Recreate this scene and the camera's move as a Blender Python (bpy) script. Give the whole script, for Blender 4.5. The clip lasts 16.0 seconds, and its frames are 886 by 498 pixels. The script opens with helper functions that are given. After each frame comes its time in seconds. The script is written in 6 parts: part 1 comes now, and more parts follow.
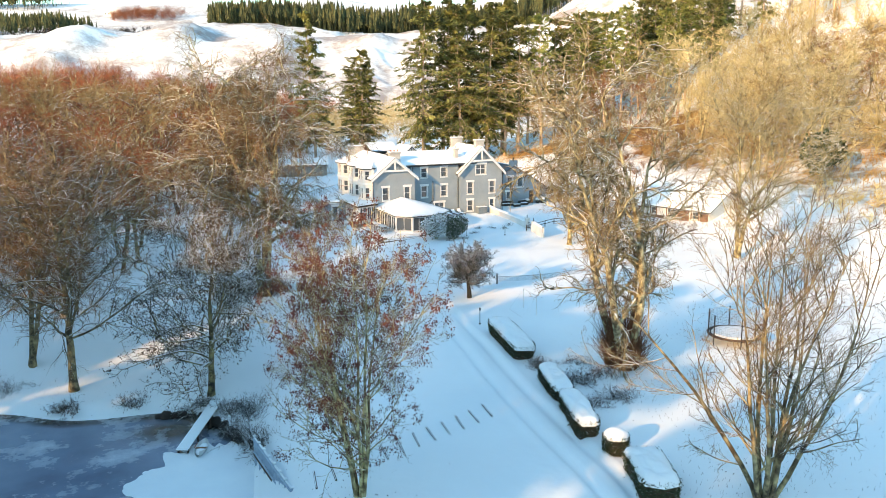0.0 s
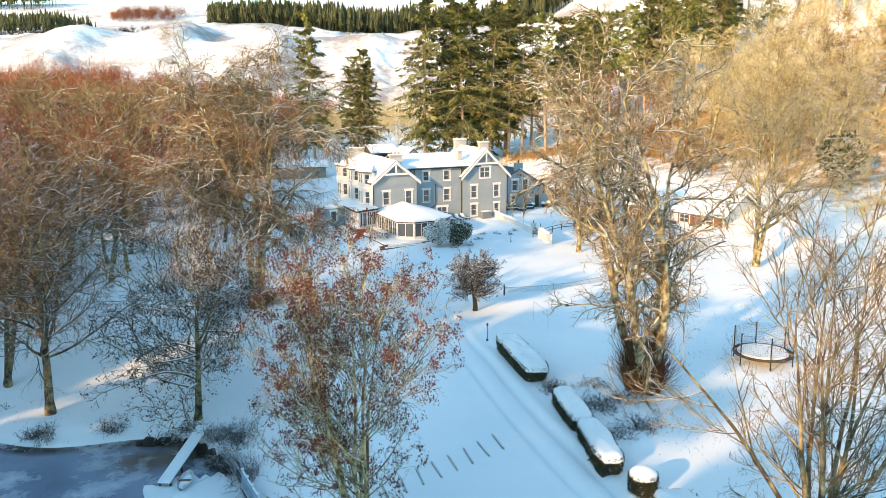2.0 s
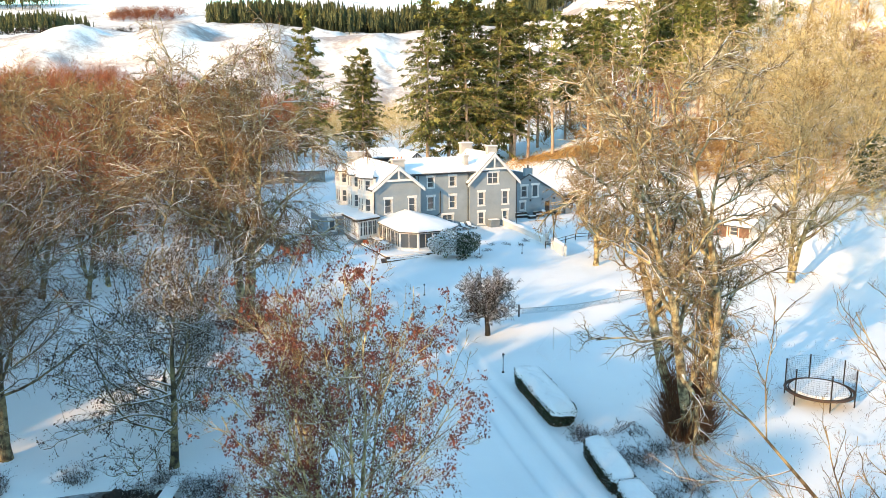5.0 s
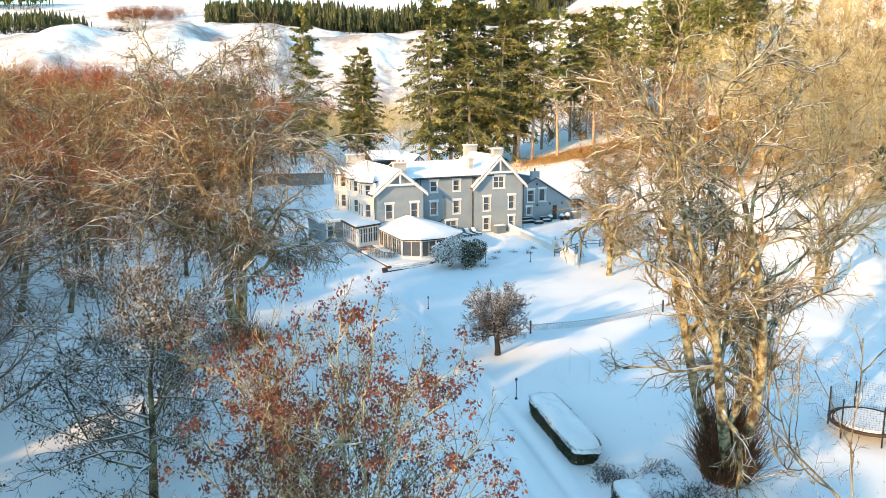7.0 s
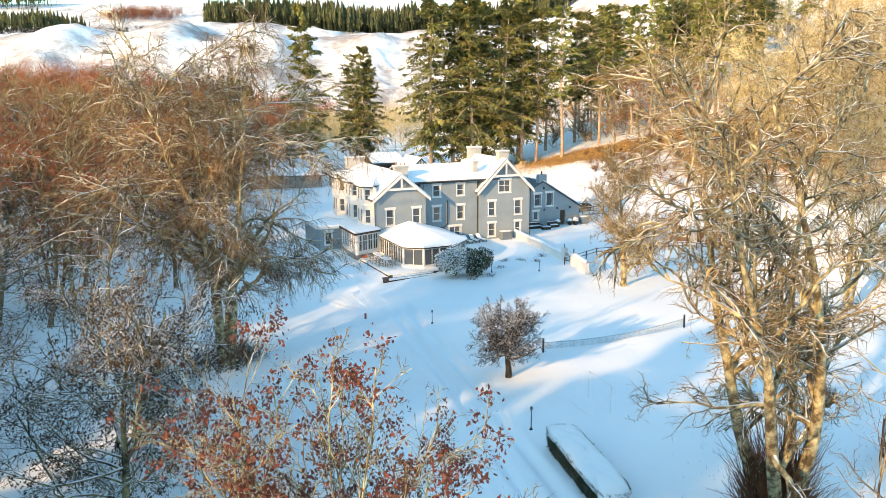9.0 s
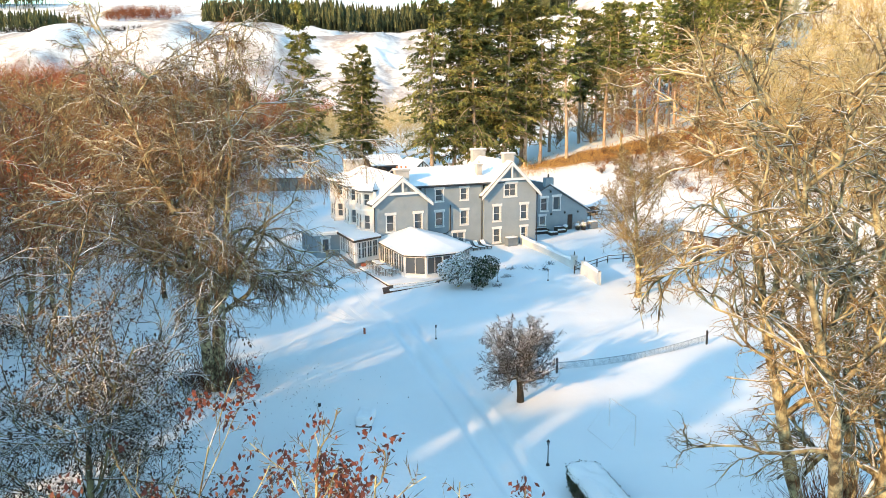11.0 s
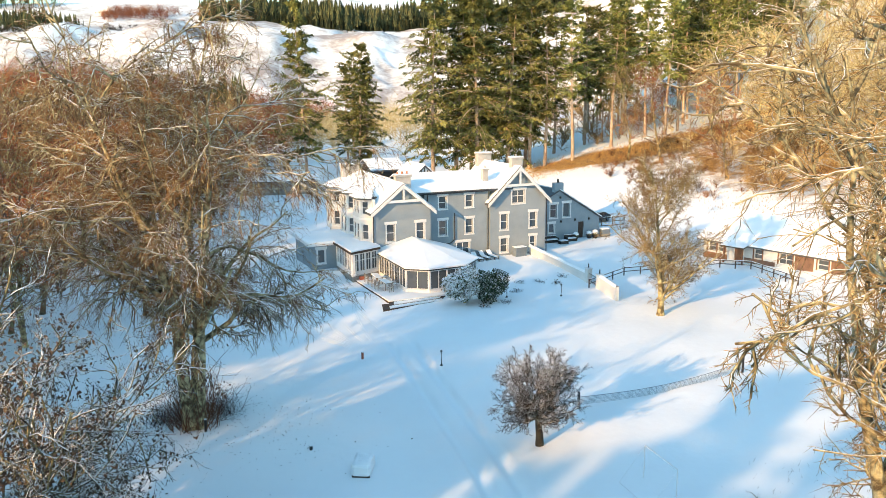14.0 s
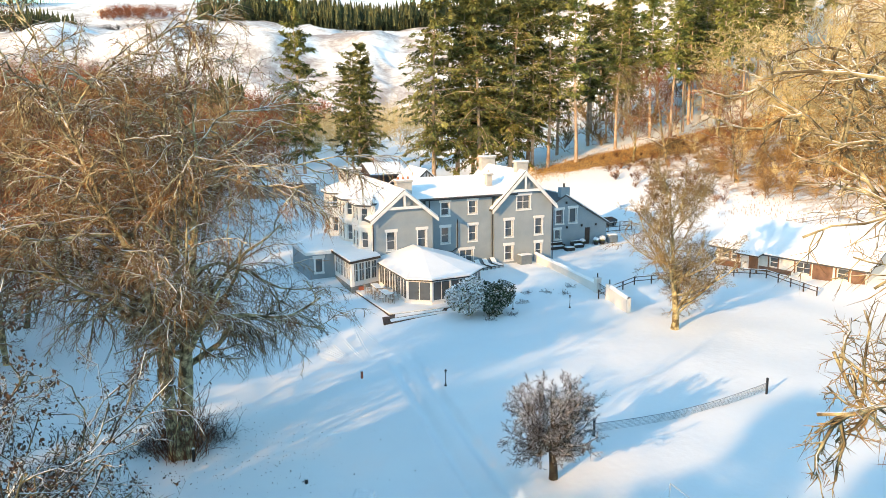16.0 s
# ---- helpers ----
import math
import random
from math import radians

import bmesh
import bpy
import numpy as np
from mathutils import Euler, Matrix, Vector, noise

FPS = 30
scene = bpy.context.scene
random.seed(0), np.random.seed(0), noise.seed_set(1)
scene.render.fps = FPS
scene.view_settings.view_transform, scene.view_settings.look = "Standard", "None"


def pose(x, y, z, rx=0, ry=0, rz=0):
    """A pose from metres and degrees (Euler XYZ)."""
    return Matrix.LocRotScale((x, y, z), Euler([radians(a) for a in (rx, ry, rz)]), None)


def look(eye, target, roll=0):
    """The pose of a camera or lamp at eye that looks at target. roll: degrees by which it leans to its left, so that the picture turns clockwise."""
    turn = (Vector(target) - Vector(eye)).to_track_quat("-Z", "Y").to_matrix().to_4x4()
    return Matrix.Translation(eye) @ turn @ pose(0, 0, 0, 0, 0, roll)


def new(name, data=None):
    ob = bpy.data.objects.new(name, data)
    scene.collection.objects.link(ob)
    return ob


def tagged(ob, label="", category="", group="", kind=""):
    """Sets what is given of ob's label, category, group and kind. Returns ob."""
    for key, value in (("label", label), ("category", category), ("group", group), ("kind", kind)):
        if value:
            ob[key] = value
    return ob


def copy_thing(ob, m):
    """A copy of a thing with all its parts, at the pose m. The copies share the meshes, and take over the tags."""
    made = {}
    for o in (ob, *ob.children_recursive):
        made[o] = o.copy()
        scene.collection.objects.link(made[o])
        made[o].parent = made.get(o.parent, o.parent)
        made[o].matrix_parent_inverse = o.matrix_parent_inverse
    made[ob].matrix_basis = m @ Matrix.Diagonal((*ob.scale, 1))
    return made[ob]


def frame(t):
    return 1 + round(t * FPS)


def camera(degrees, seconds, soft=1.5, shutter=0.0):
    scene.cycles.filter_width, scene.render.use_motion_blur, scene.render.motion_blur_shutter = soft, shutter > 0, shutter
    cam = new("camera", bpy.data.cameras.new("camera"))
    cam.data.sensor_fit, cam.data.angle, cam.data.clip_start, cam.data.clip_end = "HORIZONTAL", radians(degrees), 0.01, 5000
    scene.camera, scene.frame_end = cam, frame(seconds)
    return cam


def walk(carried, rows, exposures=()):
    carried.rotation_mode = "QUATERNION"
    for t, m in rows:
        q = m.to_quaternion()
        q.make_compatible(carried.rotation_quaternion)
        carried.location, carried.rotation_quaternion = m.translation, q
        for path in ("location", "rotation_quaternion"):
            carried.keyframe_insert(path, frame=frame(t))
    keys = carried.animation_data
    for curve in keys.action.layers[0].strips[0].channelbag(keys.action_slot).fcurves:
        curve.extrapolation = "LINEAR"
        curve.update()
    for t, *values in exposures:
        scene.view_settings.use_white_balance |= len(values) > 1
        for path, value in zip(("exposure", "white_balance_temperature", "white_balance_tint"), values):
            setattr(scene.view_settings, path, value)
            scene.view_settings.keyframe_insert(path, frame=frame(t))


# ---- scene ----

# camera and its path: seconds, place, turn left of +y, tilt up, roll
PATH = [
    (0.0, -53.476, -118.007, 19.757, -23.184, -11.294, -0.317),
    (2.0, -51.896, -113.453, 19.699, -23.138, -11.262, -0.305),
    (4.0, -50.331, -108.616, 19.676, -23.114, -11.229, -0.293),
    (6.0, -48.754, -103.643, 19.641, -23.109, -11.199, -0.284),
    (8.0, -47.162, -98.684, 19.575, -23.118, -11.177, -0.284),
    (10.0, -45.579, -93.879, 19.496, -23.138, -11.167, -0.298),
    (12.0, -44.054, -89.370, 19.451, -23.165, -11.174, -0.331),
    (14.0, -42.661, -85.293, 19.518, -23.194, -11.203, -0.388),
    (16.0, -41.501, -81.781, 19.809, -23.221, -11.258, -0.473),
]


def aim(x, y, z, yaw, tilt, roll):
    return pose(x, y, z, 90 + tilt, 0, yaw) @ pose(0, 0, 0, 0, 0, roll)


cam = camera(57.467, 16.0, soft=0.15)
walk(cam, [(r[0], aim(*r[1:])) for r in PATH], exposures=[(0.0, 1.6, 7500, -12), (11.0, 1.58, 7500, -12), (16.0, 1.46, 7500, -12)])

# ---- light: a low winter sun from the left, clear sky ----
SUN_FROM = Vector((-0.90, -0.43, 0.285)).normalized()
world = bpy.data.worlds.new("sky")
scene.world = world
world.use_nodes = True
wn = world.node_tree.nodes
sky = wn.new("ShaderNodeTexSky")
sky.sky_type = "NISHITA"
sky.sun_disc = False
sky.sun_elevation = math.asin(SUN_FROM.z)
sky.sun_rotation = math.atan2(SUN_FROM.x, SUN_FROM.y)
sky.air_density = 1.0
sky.dust_density = 0.35
sky.ozone_density = 3.0
world.node_tree.links.new(sky.outputs[0], wn["Background"].inputs[0])
wn["Background"].inputs[1].default_value = 0.18
sun = new("sun", bpy.data.lights.new("sun", "SUN"))
sun.data.energy = 2.8
sun.data.angle = radians(0.6)
sun.data.color = (1.0, 0.55, 0.29)
sun.matrix_basis = look(SUN_FROM * 200, (0, 0, 0))

# ---- materials ----


def mat(name):
    m = bpy.data.materials.new(name)
    m.use_nodes = True
    return m, m.node_tree.nodes, m.node_tree.links, m.node_tree.nodes["Principled BSDF"]


def noise_ramp(nodes, links, scale, stops, detail=5.0, rough=0.6, vector=None):
    n = nodes.new("ShaderNodeTexNoise")
    n.inputs["Scale"].default_value, n.inputs["Detail"].default_value, n.inputs["Roughness"].default_value = scale, detail, rough
    if vector:
        links.new(vector, n.inputs["Vector"])
    r = nodes.new("ShaderNodeValToRGB")
    while len(r.color_ramp.elements) < len(stops):
        r.color_ramp.elements.new(0.5)
    for e, (at, c) in zip(r.color_ramp.elements, stops):
        e.position, e.color = at, (*c, 1)
    links.new(n.outputs["Fac"], r.inputs["Fac"])
    return n, r


def mix_color(nodes, links, fac, a, b):
    m = nodes.new("ShaderNodeMix")
    m.data_type = "RGBA"
    links.new(fac, m.inputs[0])
    for value, slot in ((a, m.inputs[6]), (b, m.inputs[7])):
        if isinstance(value, tuple):
            slot.default_value = (*value, 1)
        else:
            links.new(value, slot)
    return m.outputs[2]


def bump(nodes, links, height, bsdf, strength, distance):
    b = nodes.new("ShaderNodeBump")
    b.inputs["Strength"].default_value, b.inputs["Distance"].default_value = strength, distance
    links.new(height, b.inputs["Height"])
    links.new(b.outputs[0], bsdf.inputs["Normal"])


def surface(name, c1, c2, scale=6.0, rough=0.8, relief=0.3, depth=0.01, metal=0.0, fine=40.0):
    """Two tones in patches and a finer grain over them, with relief."""
    m, n, l, b = mat(name)
    obj = n.new("ShaderNodeTexCoord").outputs["Object"]
    _, big = noise_ramp(n, l, scale, [(0.3, c1), (0.7, c2)], vector=obj)
    grain, small = noise_ramp(n, l, fine, [(0.3, (0.78,) * 3), (0.7, (1.0,) * 3)], vector=obj)
    mul = n.new("ShaderNodeMix")
    mul.data_type, mul.blend_type = "RGBA", "MULTIPLY"
    mul.inputs[0].default_value = 1.0
    l.new(big.outputs[0], mul.inputs[6])
    l.new(small.outputs[0], mul.inputs[7])
    l.new(mul.outputs[2], b.inputs["Base Color"])
    b.inputs["Roughness"].default_value, b.inputs["Metallic"].default_value = rough, metal
    if relief:
        bump(n, l, grain.outputs["Fac"], b, relief, depth)
    return m


def snowy(name, c1, c2, scale=3.0, cover=0.35, soft=0.25, patch=1.2, rough=0.9, ridged=False):
    """Bark or leaf with snow lying on what faces up, broken by patches."""
    m, n, l, b = mat(name)
    tc = n.new("ShaderNodeTexCoord").outputs["Object"]
    _, big = noise_ramp(n, l, scale, [(0.40, c1), (0.70, c2)], vector=tc)
    geo = n.new("ShaderNodeNewGeometry")
    sep = n.new("ShaderNodeSeparateXYZ")
    l.new(geo.outputs["Normal"], sep.inputs[0])
    pn = n.new("ShaderNodeTexNoise")
    pn.inputs["Scale"].default_value, pn.inputs["Detail"].default_value = patch, 4
    l.new(tc, pn.inputs["Vector"])
    add = n.new("ShaderNodeMath")
    add.operation = "ADD"
    l.new(sep.outputs["Z"], add.inputs[0])
    l.new(pn.outputs["Fac"], add.inputs[1])
    rng = n.new("ShaderNodeMapRange")
    rng.inputs["From Min"].default_value, rng.inputs["From Max"].default_value = 1.5 - cover - soft, 1.5 - cover + soft
    l.new(add.outputs[0], rng.inputs["Value"])
    info = n.new("ShaderNodeObjectInfo")
    tone = n.new("ShaderNodeMapRange")
    tone.inputs["To Min"].default_value, tone.inputs["To Max"].default_value = 0.72, 1.2
    l.new(info.outputs["Random"], tone.inputs["Value"])
    vary = n.new("ShaderNodeHueSaturation")
    l.new(tone.outputs[0], vary.inputs["Value"])
    l.new(big.outputs[0], vary.inputs["Color"])
    out = mix_color(n, l, rng.outputs[0], vary.outputs[0], (0.82, 0.84, 0.88))
    l.new(out, b.inputs["Base Color"])
    b.inputs["Roughness"].default_value = rough
    if ridged:
        stretch = n.new("ShaderNodeMapping")
        stretch.inputs["Scale"].default_value = (1, 1, 0.22)
        l.new(tc, stretch.inputs["Vector"])
        groove = n.new("ShaderNodeTexNoise")
        groove.inputs["Scale"].default_value, groove.inputs["Detail"].default_value = 9.0, 5
        l.new(stretch.outputs[0], groove.inputs["Vector"])
        bump(n, l, groove.outputs["Fac"], b, 0.9, 0.12)
    return m


def snow_material(name):
    m, n, l, b = mat(name)
    tc = n.new("ShaderNodeTexCoord").outputs["Object"]
    _, tone = noise_ramp(n, l, 0.35, [(0.3, (0.80, 0.84, 0.88)), (0.7, (0.87, 0.90, 0.92))], vector=tc)
    l.new(tone.outputs[0], b.inputs["Base Color"])
    b.inputs["Roughness"].default_value = 0.75
    f = n.new("ShaderNodeTexNoise")
    f.inputs["Scale"].default_value, f.inputs["Detail"].default_value = 5.0, 6
    l.new(tc, f.inputs["Vector"])
    bump(n, l, f.outputs["Fac"], b, 0.35, 0.05)
    return m


SNOW = snow_material("snow")


def ground_material():
    """Snow, with heather, bracken and dead grass showing through where the plants stand."""
    m, n, l, b = mat("snowy_ground")
    tc = n.new("ShaderNodeTexCoord").outputs["Object"]
    _, tone = noise_ramp(n, l, 0.08, [(0.3, (0.80, 0.84, 0.88)), (0.7, (0.87, 0.90, 0.92))], vector=tc)
    _, brush = noise_ramp(n, l, 0.9, [(0.25, (0.10, 0.055, 0.02)), (0.55, (0.30, 0.17, 0.05)), (0.8, (0.42, 0.27, 0.10))], vector=tc)
    mask = n.new("ShaderNodeAttribute")
    mask.attribute_name = "plants"
    pn = n.new("ShaderNodeTexNoise")
    pn.inputs["Scale"].default_value, pn.inputs["Detail"].default_value, pn.inputs["Roughness"].default_value = 0.22, 9, 0.72
    l.new(tc, pn.inputs["Vector"])
    add = n.new("ShaderNodeMath")
    add.operation = "ADD"
    l.new(mask.outputs["Fac"], add.inputs[0])
    l.new(pn.outputs["Fac"], add.inputs[1])
    rng = n.new("ShaderNodeMapRange")
    rng.inputs["From Min"].default_value, rng.inputs["From Max"].default_value = 0.94, 1.12
    l.new(add.outputs[0], rng.inputs["Value"])
    far = n.new("ShaderNodeAttribute")
    far.attribute_name = "heather"
    tuft = n.new("ShaderNodeTexNoise")
    tuft.inputs["Scale"].default_value, tuft.inputs["Detail"].default_value, tuft.inputs["Roughness"].default_value = 0.09, 10, 0.78
    l.new(tc, tuft.inputs["Vector"])
    total = n.new("ShaderNodeMath")
    total.operation = "ADD"
    l.new(far.outputs["Fac"], total.inputs[0])
    l.new(tuft.outputs["Fac"], total.inputs[1])
    moor = n.new("ShaderNodeMapRange")
    moor.inputs["From Min"].default_value, moor.inputs["From Max"].default_value, moor.inputs["To Max"].default_value = 0.84, 1.10, 0.85
    l.new(total.outputs[0], moor.inputs["Value"])
    white = mix_color(n, l, moor.outputs[0], tone.outputs[0], (0.25, 0.20, 0.19))
    l.new(mix_color(n, l, rng.outputs[0], white, brush.outputs[0]), b.inputs["Base Color"])
    b.inputs["Roughness"].default_value = 0.8
    f = n.new("ShaderNodeTexNoise")
    f.inputs["Scale"].default_value, f.inputs["Detail"].default_value = 1.6, 9
    l.new(tc, f.inputs["Vector"])
    bump(n, l, f.outputs["Fac"], b, 0.35, 0.06)
    return m


GROUND = ground_material()
RENDER_WALL = surface("grey_render", (0.25, 0.305, 0.345), (0.32, 0.37, 0.41), 0.5, 0.9, 0.25, 0.008)
RENDER_PALE = surface("pale_render", (0.66, 0.66, 0.64), (0.76, 0.76, 0.74), 0.6, 0.9, 0.25, 0.008)
WHITE = surface("white_paint", (0.74, 0.75, 0.76), (0.82, 0.82, 0.82), 1.5, 0.5, 0.05, 0.002)
SLATE = surface("slate", (0.05, 0.055, 0.065), (0.09, 0.095, 0.105), 2.0, 0.55, 0.4, 0.01)
BLACK = surface("black_iron", (0.007, 0.007, 0.008), (0.016, 0.016, 0.018), 4.0, 0.4, 0.1, 0.002)
STONE = surface("plinth_stone", (0.20, 0.19, 0.17), (0.38, 0.36, 0.33), 1.8, 0.9, 0.6, 0.02, fine=9)
STAINED = surface("stained_boarding", (0.12, 0.07, 0.05), (0.24, 0.14, 0.095), 2.0, 0.75, 0.3, 0.01)
CHIMNEY = surface("chimney_render", (0.40, 0.39, 0.37), (0.56, 0.54, 0.51), 1.2, 0.9, 0.3, 0.01)
TERRACOTTA = surface("terracotta", (0.40, 0.15, 0.08), (0.55, 0.26, 0.15), 3.0, 0.8, 0.2, 0.005)
TIMBER_DARK = surface("dark_timber", (0.035, 0.022, 0.016), (0.08, 0.05, 0.035), 3.0, 0.7, 0.3, 0.01)
TIMBER = surface("brown_timber", (0.16, 0.075, 0.035), (0.26, 0.13, 0.07), 3.0, 0.75, 0.3, 0.01)
TIMBER_GREY = surface("weathered_timber", (0.16, 0.15, 0.14), (0.30, 0.28, 0.26), 3.0, 0.85, 0.3, 0.01)
WICKER = surface("dark_wicker", (0.018, 0.014, 0.012), (0.05, 0.04, 0.034), 8.0, 0.7, 0.5, 0.01)
GREY_BOX = surface("grey_plastic", (0.13, 0.17, 0.205), (0.18, 0.22, 0.26), 2.0, 0.5, 0.05, 0.002)
CAR_PAINT = surface("dark_car_paint", (0.015, 0.018, 0.022), (0.03, 0.034, 0.04), 1.0, 0.25, 0.0)
RUBBER = surface("rubber", (0.012, 0.012, 0.012), (0.025, 0.025, 0.025), 6.0, 0.85, 0.2, 0.005)
BLUE_TIMBER = surface("blue_grey_timber", (0.30, 0.39, 0.50), (0.44, 0.53, 0.64), 2.0, 0.8, 0.3, 0.01)
BOAT_WHITE = surface("boat_hull", (0.55, 0.57, 0.58), (0.75, 0.76, 0.76), 2.0, 0.35, 0.05, 0.002)
BRICK_RED = surface("red_clay", (0.30, 0.08, 0.045), (0.42, 0.14, 0.08), 3.0, 0.8, 0.3, 0.01)

BARK = snowy("lichened_bark", (0.10, 0.075, 0.036), (0.70, 0.62, 0.34), 1.9, cover=0.24, soft=0.06, ridged=True)
BARK_PALE = snowy("pale_lichened_bark", (0.11, 0.082, 0.042), (0.84, 0.75, 0.45), 2.4, cover=0.26, soft=0.06, ridged=True)
TWIG = snowy("olive_twig", (0.075, 0.045, 0.02), (0.44, 0.30, 0.12), 0.5, cover=-0.1, soft=0.08)
TWIG_RED = snowy("russet_twig", (0.085, 0.027, 0.014), (0.50, 0.16, 0.062), 0.25, cover=-0.25, soft=0.08)
TWIG_BROWN = snowy("brown_twig", (0.055, 0.026, 0.014), (0.40, 0.20, 0.08), 0.45, cover=-0.1, soft=0.08)
SNOWY_BARK = snowy("snow_laden_bark", (0.035, 0.026, 0.015), (0.46, 0.39, 0.19), 1.4, cover=0.50, soft=0.06, ridged=True)
TWIG_DARK = snowy("dark_twig", (0.014, 0.010, 0.007), (0.040, 0.028, 0.018), 0.6, cover=0.3, soft=0.08)
# golden twigs, lightened: strong sun on hillside and valley is put into the colour
TWIG_SUNLIT = snowy("sunlit_golden_twig", (0.42, 0.33, 0.15), (0.80, 0.70, 0.42), 0.4, cover=0.0, soft=0.08)
TWIG_LIME = snowy("yellowish_twig", (0.15, 0.085, 0.035), (0.60, 0.40, 0.17), 0.5, cover=-0.05, soft=0.08)
SUCKER = snowy("brown_sucker", (0.09, 0.035, 0.015), (0.19, 0.085, 0.035), 0.8, cover=-0.3, soft=0.10)
RUSSET_LEAF = surface("russet_leaf", (0.065, 0.018, 0.013), (0.21, 0.056, 0.032), 1.2, 0.7, 0.0)
DARK_LEAF = surface("withered_leaf", (0.035, 0.020, 0.012), (0.11, 0.065, 0.036), 1.2, 0.7, 0.0)
NEEDLE_FAR = snowy("far_needles", (0.028, 0.040, 0.018), (0.15, 0.15, 0.06), 0.15, cover=-0.45, soft=0.12)
NEEDLE = snowy("needles", (0.048, 0.064, 0.02), (0.40, 0.38, 0.115), 0.35, cover=-0.33, soft=0.12)
NEEDLE_LIGHT = snowy("pale_needles", (0.10, 0.13, 0.035), (0.44, 0.45, 0.14), 0.35, cover=-0.28, soft=0.12)
BROWN_BARK = snowy("brown_bark", (0.055, 0.04, 0.023), (0.46, 0.37, 0.20), 1.5, cover=0.30, soft=0.06, ridged=True)
DARK_BARK = snowy("dark_bark", (0.020, 0.017, 0.013), (0.065, 0.058, 0.04), 1.3, cover=0.5, soft=0.06)
PINE_BARK = snowy("pine_bark", (0.32, 0.23, 0.17), (0.62, 0.51, 0.41), 1.0, cover=-0.5, soft=0.1)
HEDGE_LEAF = snowy("hedge_leaf", (0.018, 0.028, 0.010), (0.05, 0.065, 0.022), 4.0, cover=-0.02, soft=0.15, patch=3.0)
SHRUB_DARK = snowy("evergreen_leaf", (0.012, 0.025, 0.010), (0.06, 0.09, 0.035), 3.0, cover=0.30, soft=0.2, patch=0.9)
SHRUB_LEAF = snowy("shrub_leaf", (0.02, 0.035, 0.012), (0.10, 0.12, 0.04), 3.0, cover=1.08, soft=0.2, patch=1.1)
BRACKEN = surface("bracken", (0.36, 0.19, 0.06), (0.66, 0.44, 0.17), 0.5, 0.95, 0.0)


def glass_material():
    m, n, l, b = mat("window_glass")
    b.inputs["Base Color"].default_value = (0.075, 0.09, 0.105, 1)
    b.inputs["Roughness"].default_value = 0.05
    b.inputs["Specular IOR Level"].default_value = 0.9
    return m


def ice_material():
    """Grey lake ice, with windblown snow in patches and wet dark stretches."""
    m, n, l, b = mat("pond_ice")
    tc = n.new("ShaderNodeTexCoord").outputs["Object"]
    _, ice = noise_ramp(n, l, 0.12, [(0.35, (0.10, 0.135, 0.21)), (0.65, (0.25, 0.31, 0.42))], detail=6, vector=tc)
    pn = n.new("ShaderNodeTexNoise")
    pn.inputs["Scale"].default_value, pn.inputs["Detail"].default_value, pn.inputs["Roughness"].default_value = 0.2, 9, 0.7
    l.new(tc, pn.inputs["Vector"])
    rng = n.new("ShaderNodeMapRange")
    rng.inputs["From Min"].default_value, rng.inputs["From Max"].default_value = 0.52, 0.66
    l.new(pn.outputs["Fac"], rng.inputs["Value"])
    margin = n.new("ShaderNodeAttribute")
    margin.attribute_name = "thin"
    cloud = n.new("ShaderNodeTexNoise")
    cloud.inputs["Scale"].default_value, cloud.inputs["Detail"].default_value = 0.45, 6
    l.new(tc, cloud.inputs["Vector"])
    both = n.new("ShaderNodeMath")
    both.operation = "MULTIPLY_ADD"
    both.inputs[1].default_value = 0.7
    l.new(cloud.outputs["Fac"], both.inputs[0])
    l.new(margin.outputs["Fac"], both.inputs[2])
    wet = n.new("ShaderNodeMapRange")
    wet.inputs["From Min"].default_value, wet.inputs["From Max"].default_value = 0.55, 1.15
    l.new(both.outputs[0], wet.inputs["Value"])
    bare = mix_color(n, l, wet.outputs[0], ice.outputs[0], (0.055, 0.052, 0.046))
    l.new(mix_color(n, l, rng.outputs[0], bare, (0.6, 0.64, 0.70)), b.inputs["Base Color"])
    m2 = n.new("ShaderNodeMapRange")
    m2.inputs["To Min"].default_value, m2.inputs["To Max"].default_value = 0.22, 0.8
    l.new(rng.outputs[0], m2.inputs["Value"])
    l.new(m2.outputs[0], b.inputs["Roughness"])
    return m


GLASS = glass_material()
ICE = ice_material()

# ---- mesh helpers ----


def rows_to_mesh(name, verts, faces, material, smooth=False):
    me = bpy.data.meshes.new(name)
    verts, faces = np.asarray(verts, np.float32), np.asarray(faces, np.int32)
    k = faces.shape[1]
    me.vertices.add(len(verts))
    me.vertices.foreach_set("co", verts.ravel())
    me.loops.add(faces.size)
    me.loops.foreach_set("vertex_index", faces.ravel())
    me.polygons.add(len(faces))
    me.polygons.foreach_set("loop_start", np.arange(0, faces.size, k, dtype=np.int32))
    me.polygons.foreach_set("use_smooth", np.full(len(faces), smooth, bool))
    me.update(calc_edges=True)
    me.validate()
    me.materials.append(material)
    return me


def attach(name, me, parent=None, label=""):
    ob = new(name, me)
    if parent:
        ob.parent = parent
    return tagged(ob, label)


def part(name, bm, material, parent=None, label="", m=None):
    """Links a bmesh as one mesh object under a thing or a part."""
    if m is not None:
        bm.transform(m)
    me = bpy.data.meshes.new(name)
    bmesh.ops.recalc_face_normals(bm, faces=bm.faces[:])
    bm.to_mesh(me)
    bm.free()
    me.materials.append(material)
    return attach(name, me, parent, label)


def thing(name, label, category, group="", kind=""):
    return tagged(new(name), label, category, group, kind)


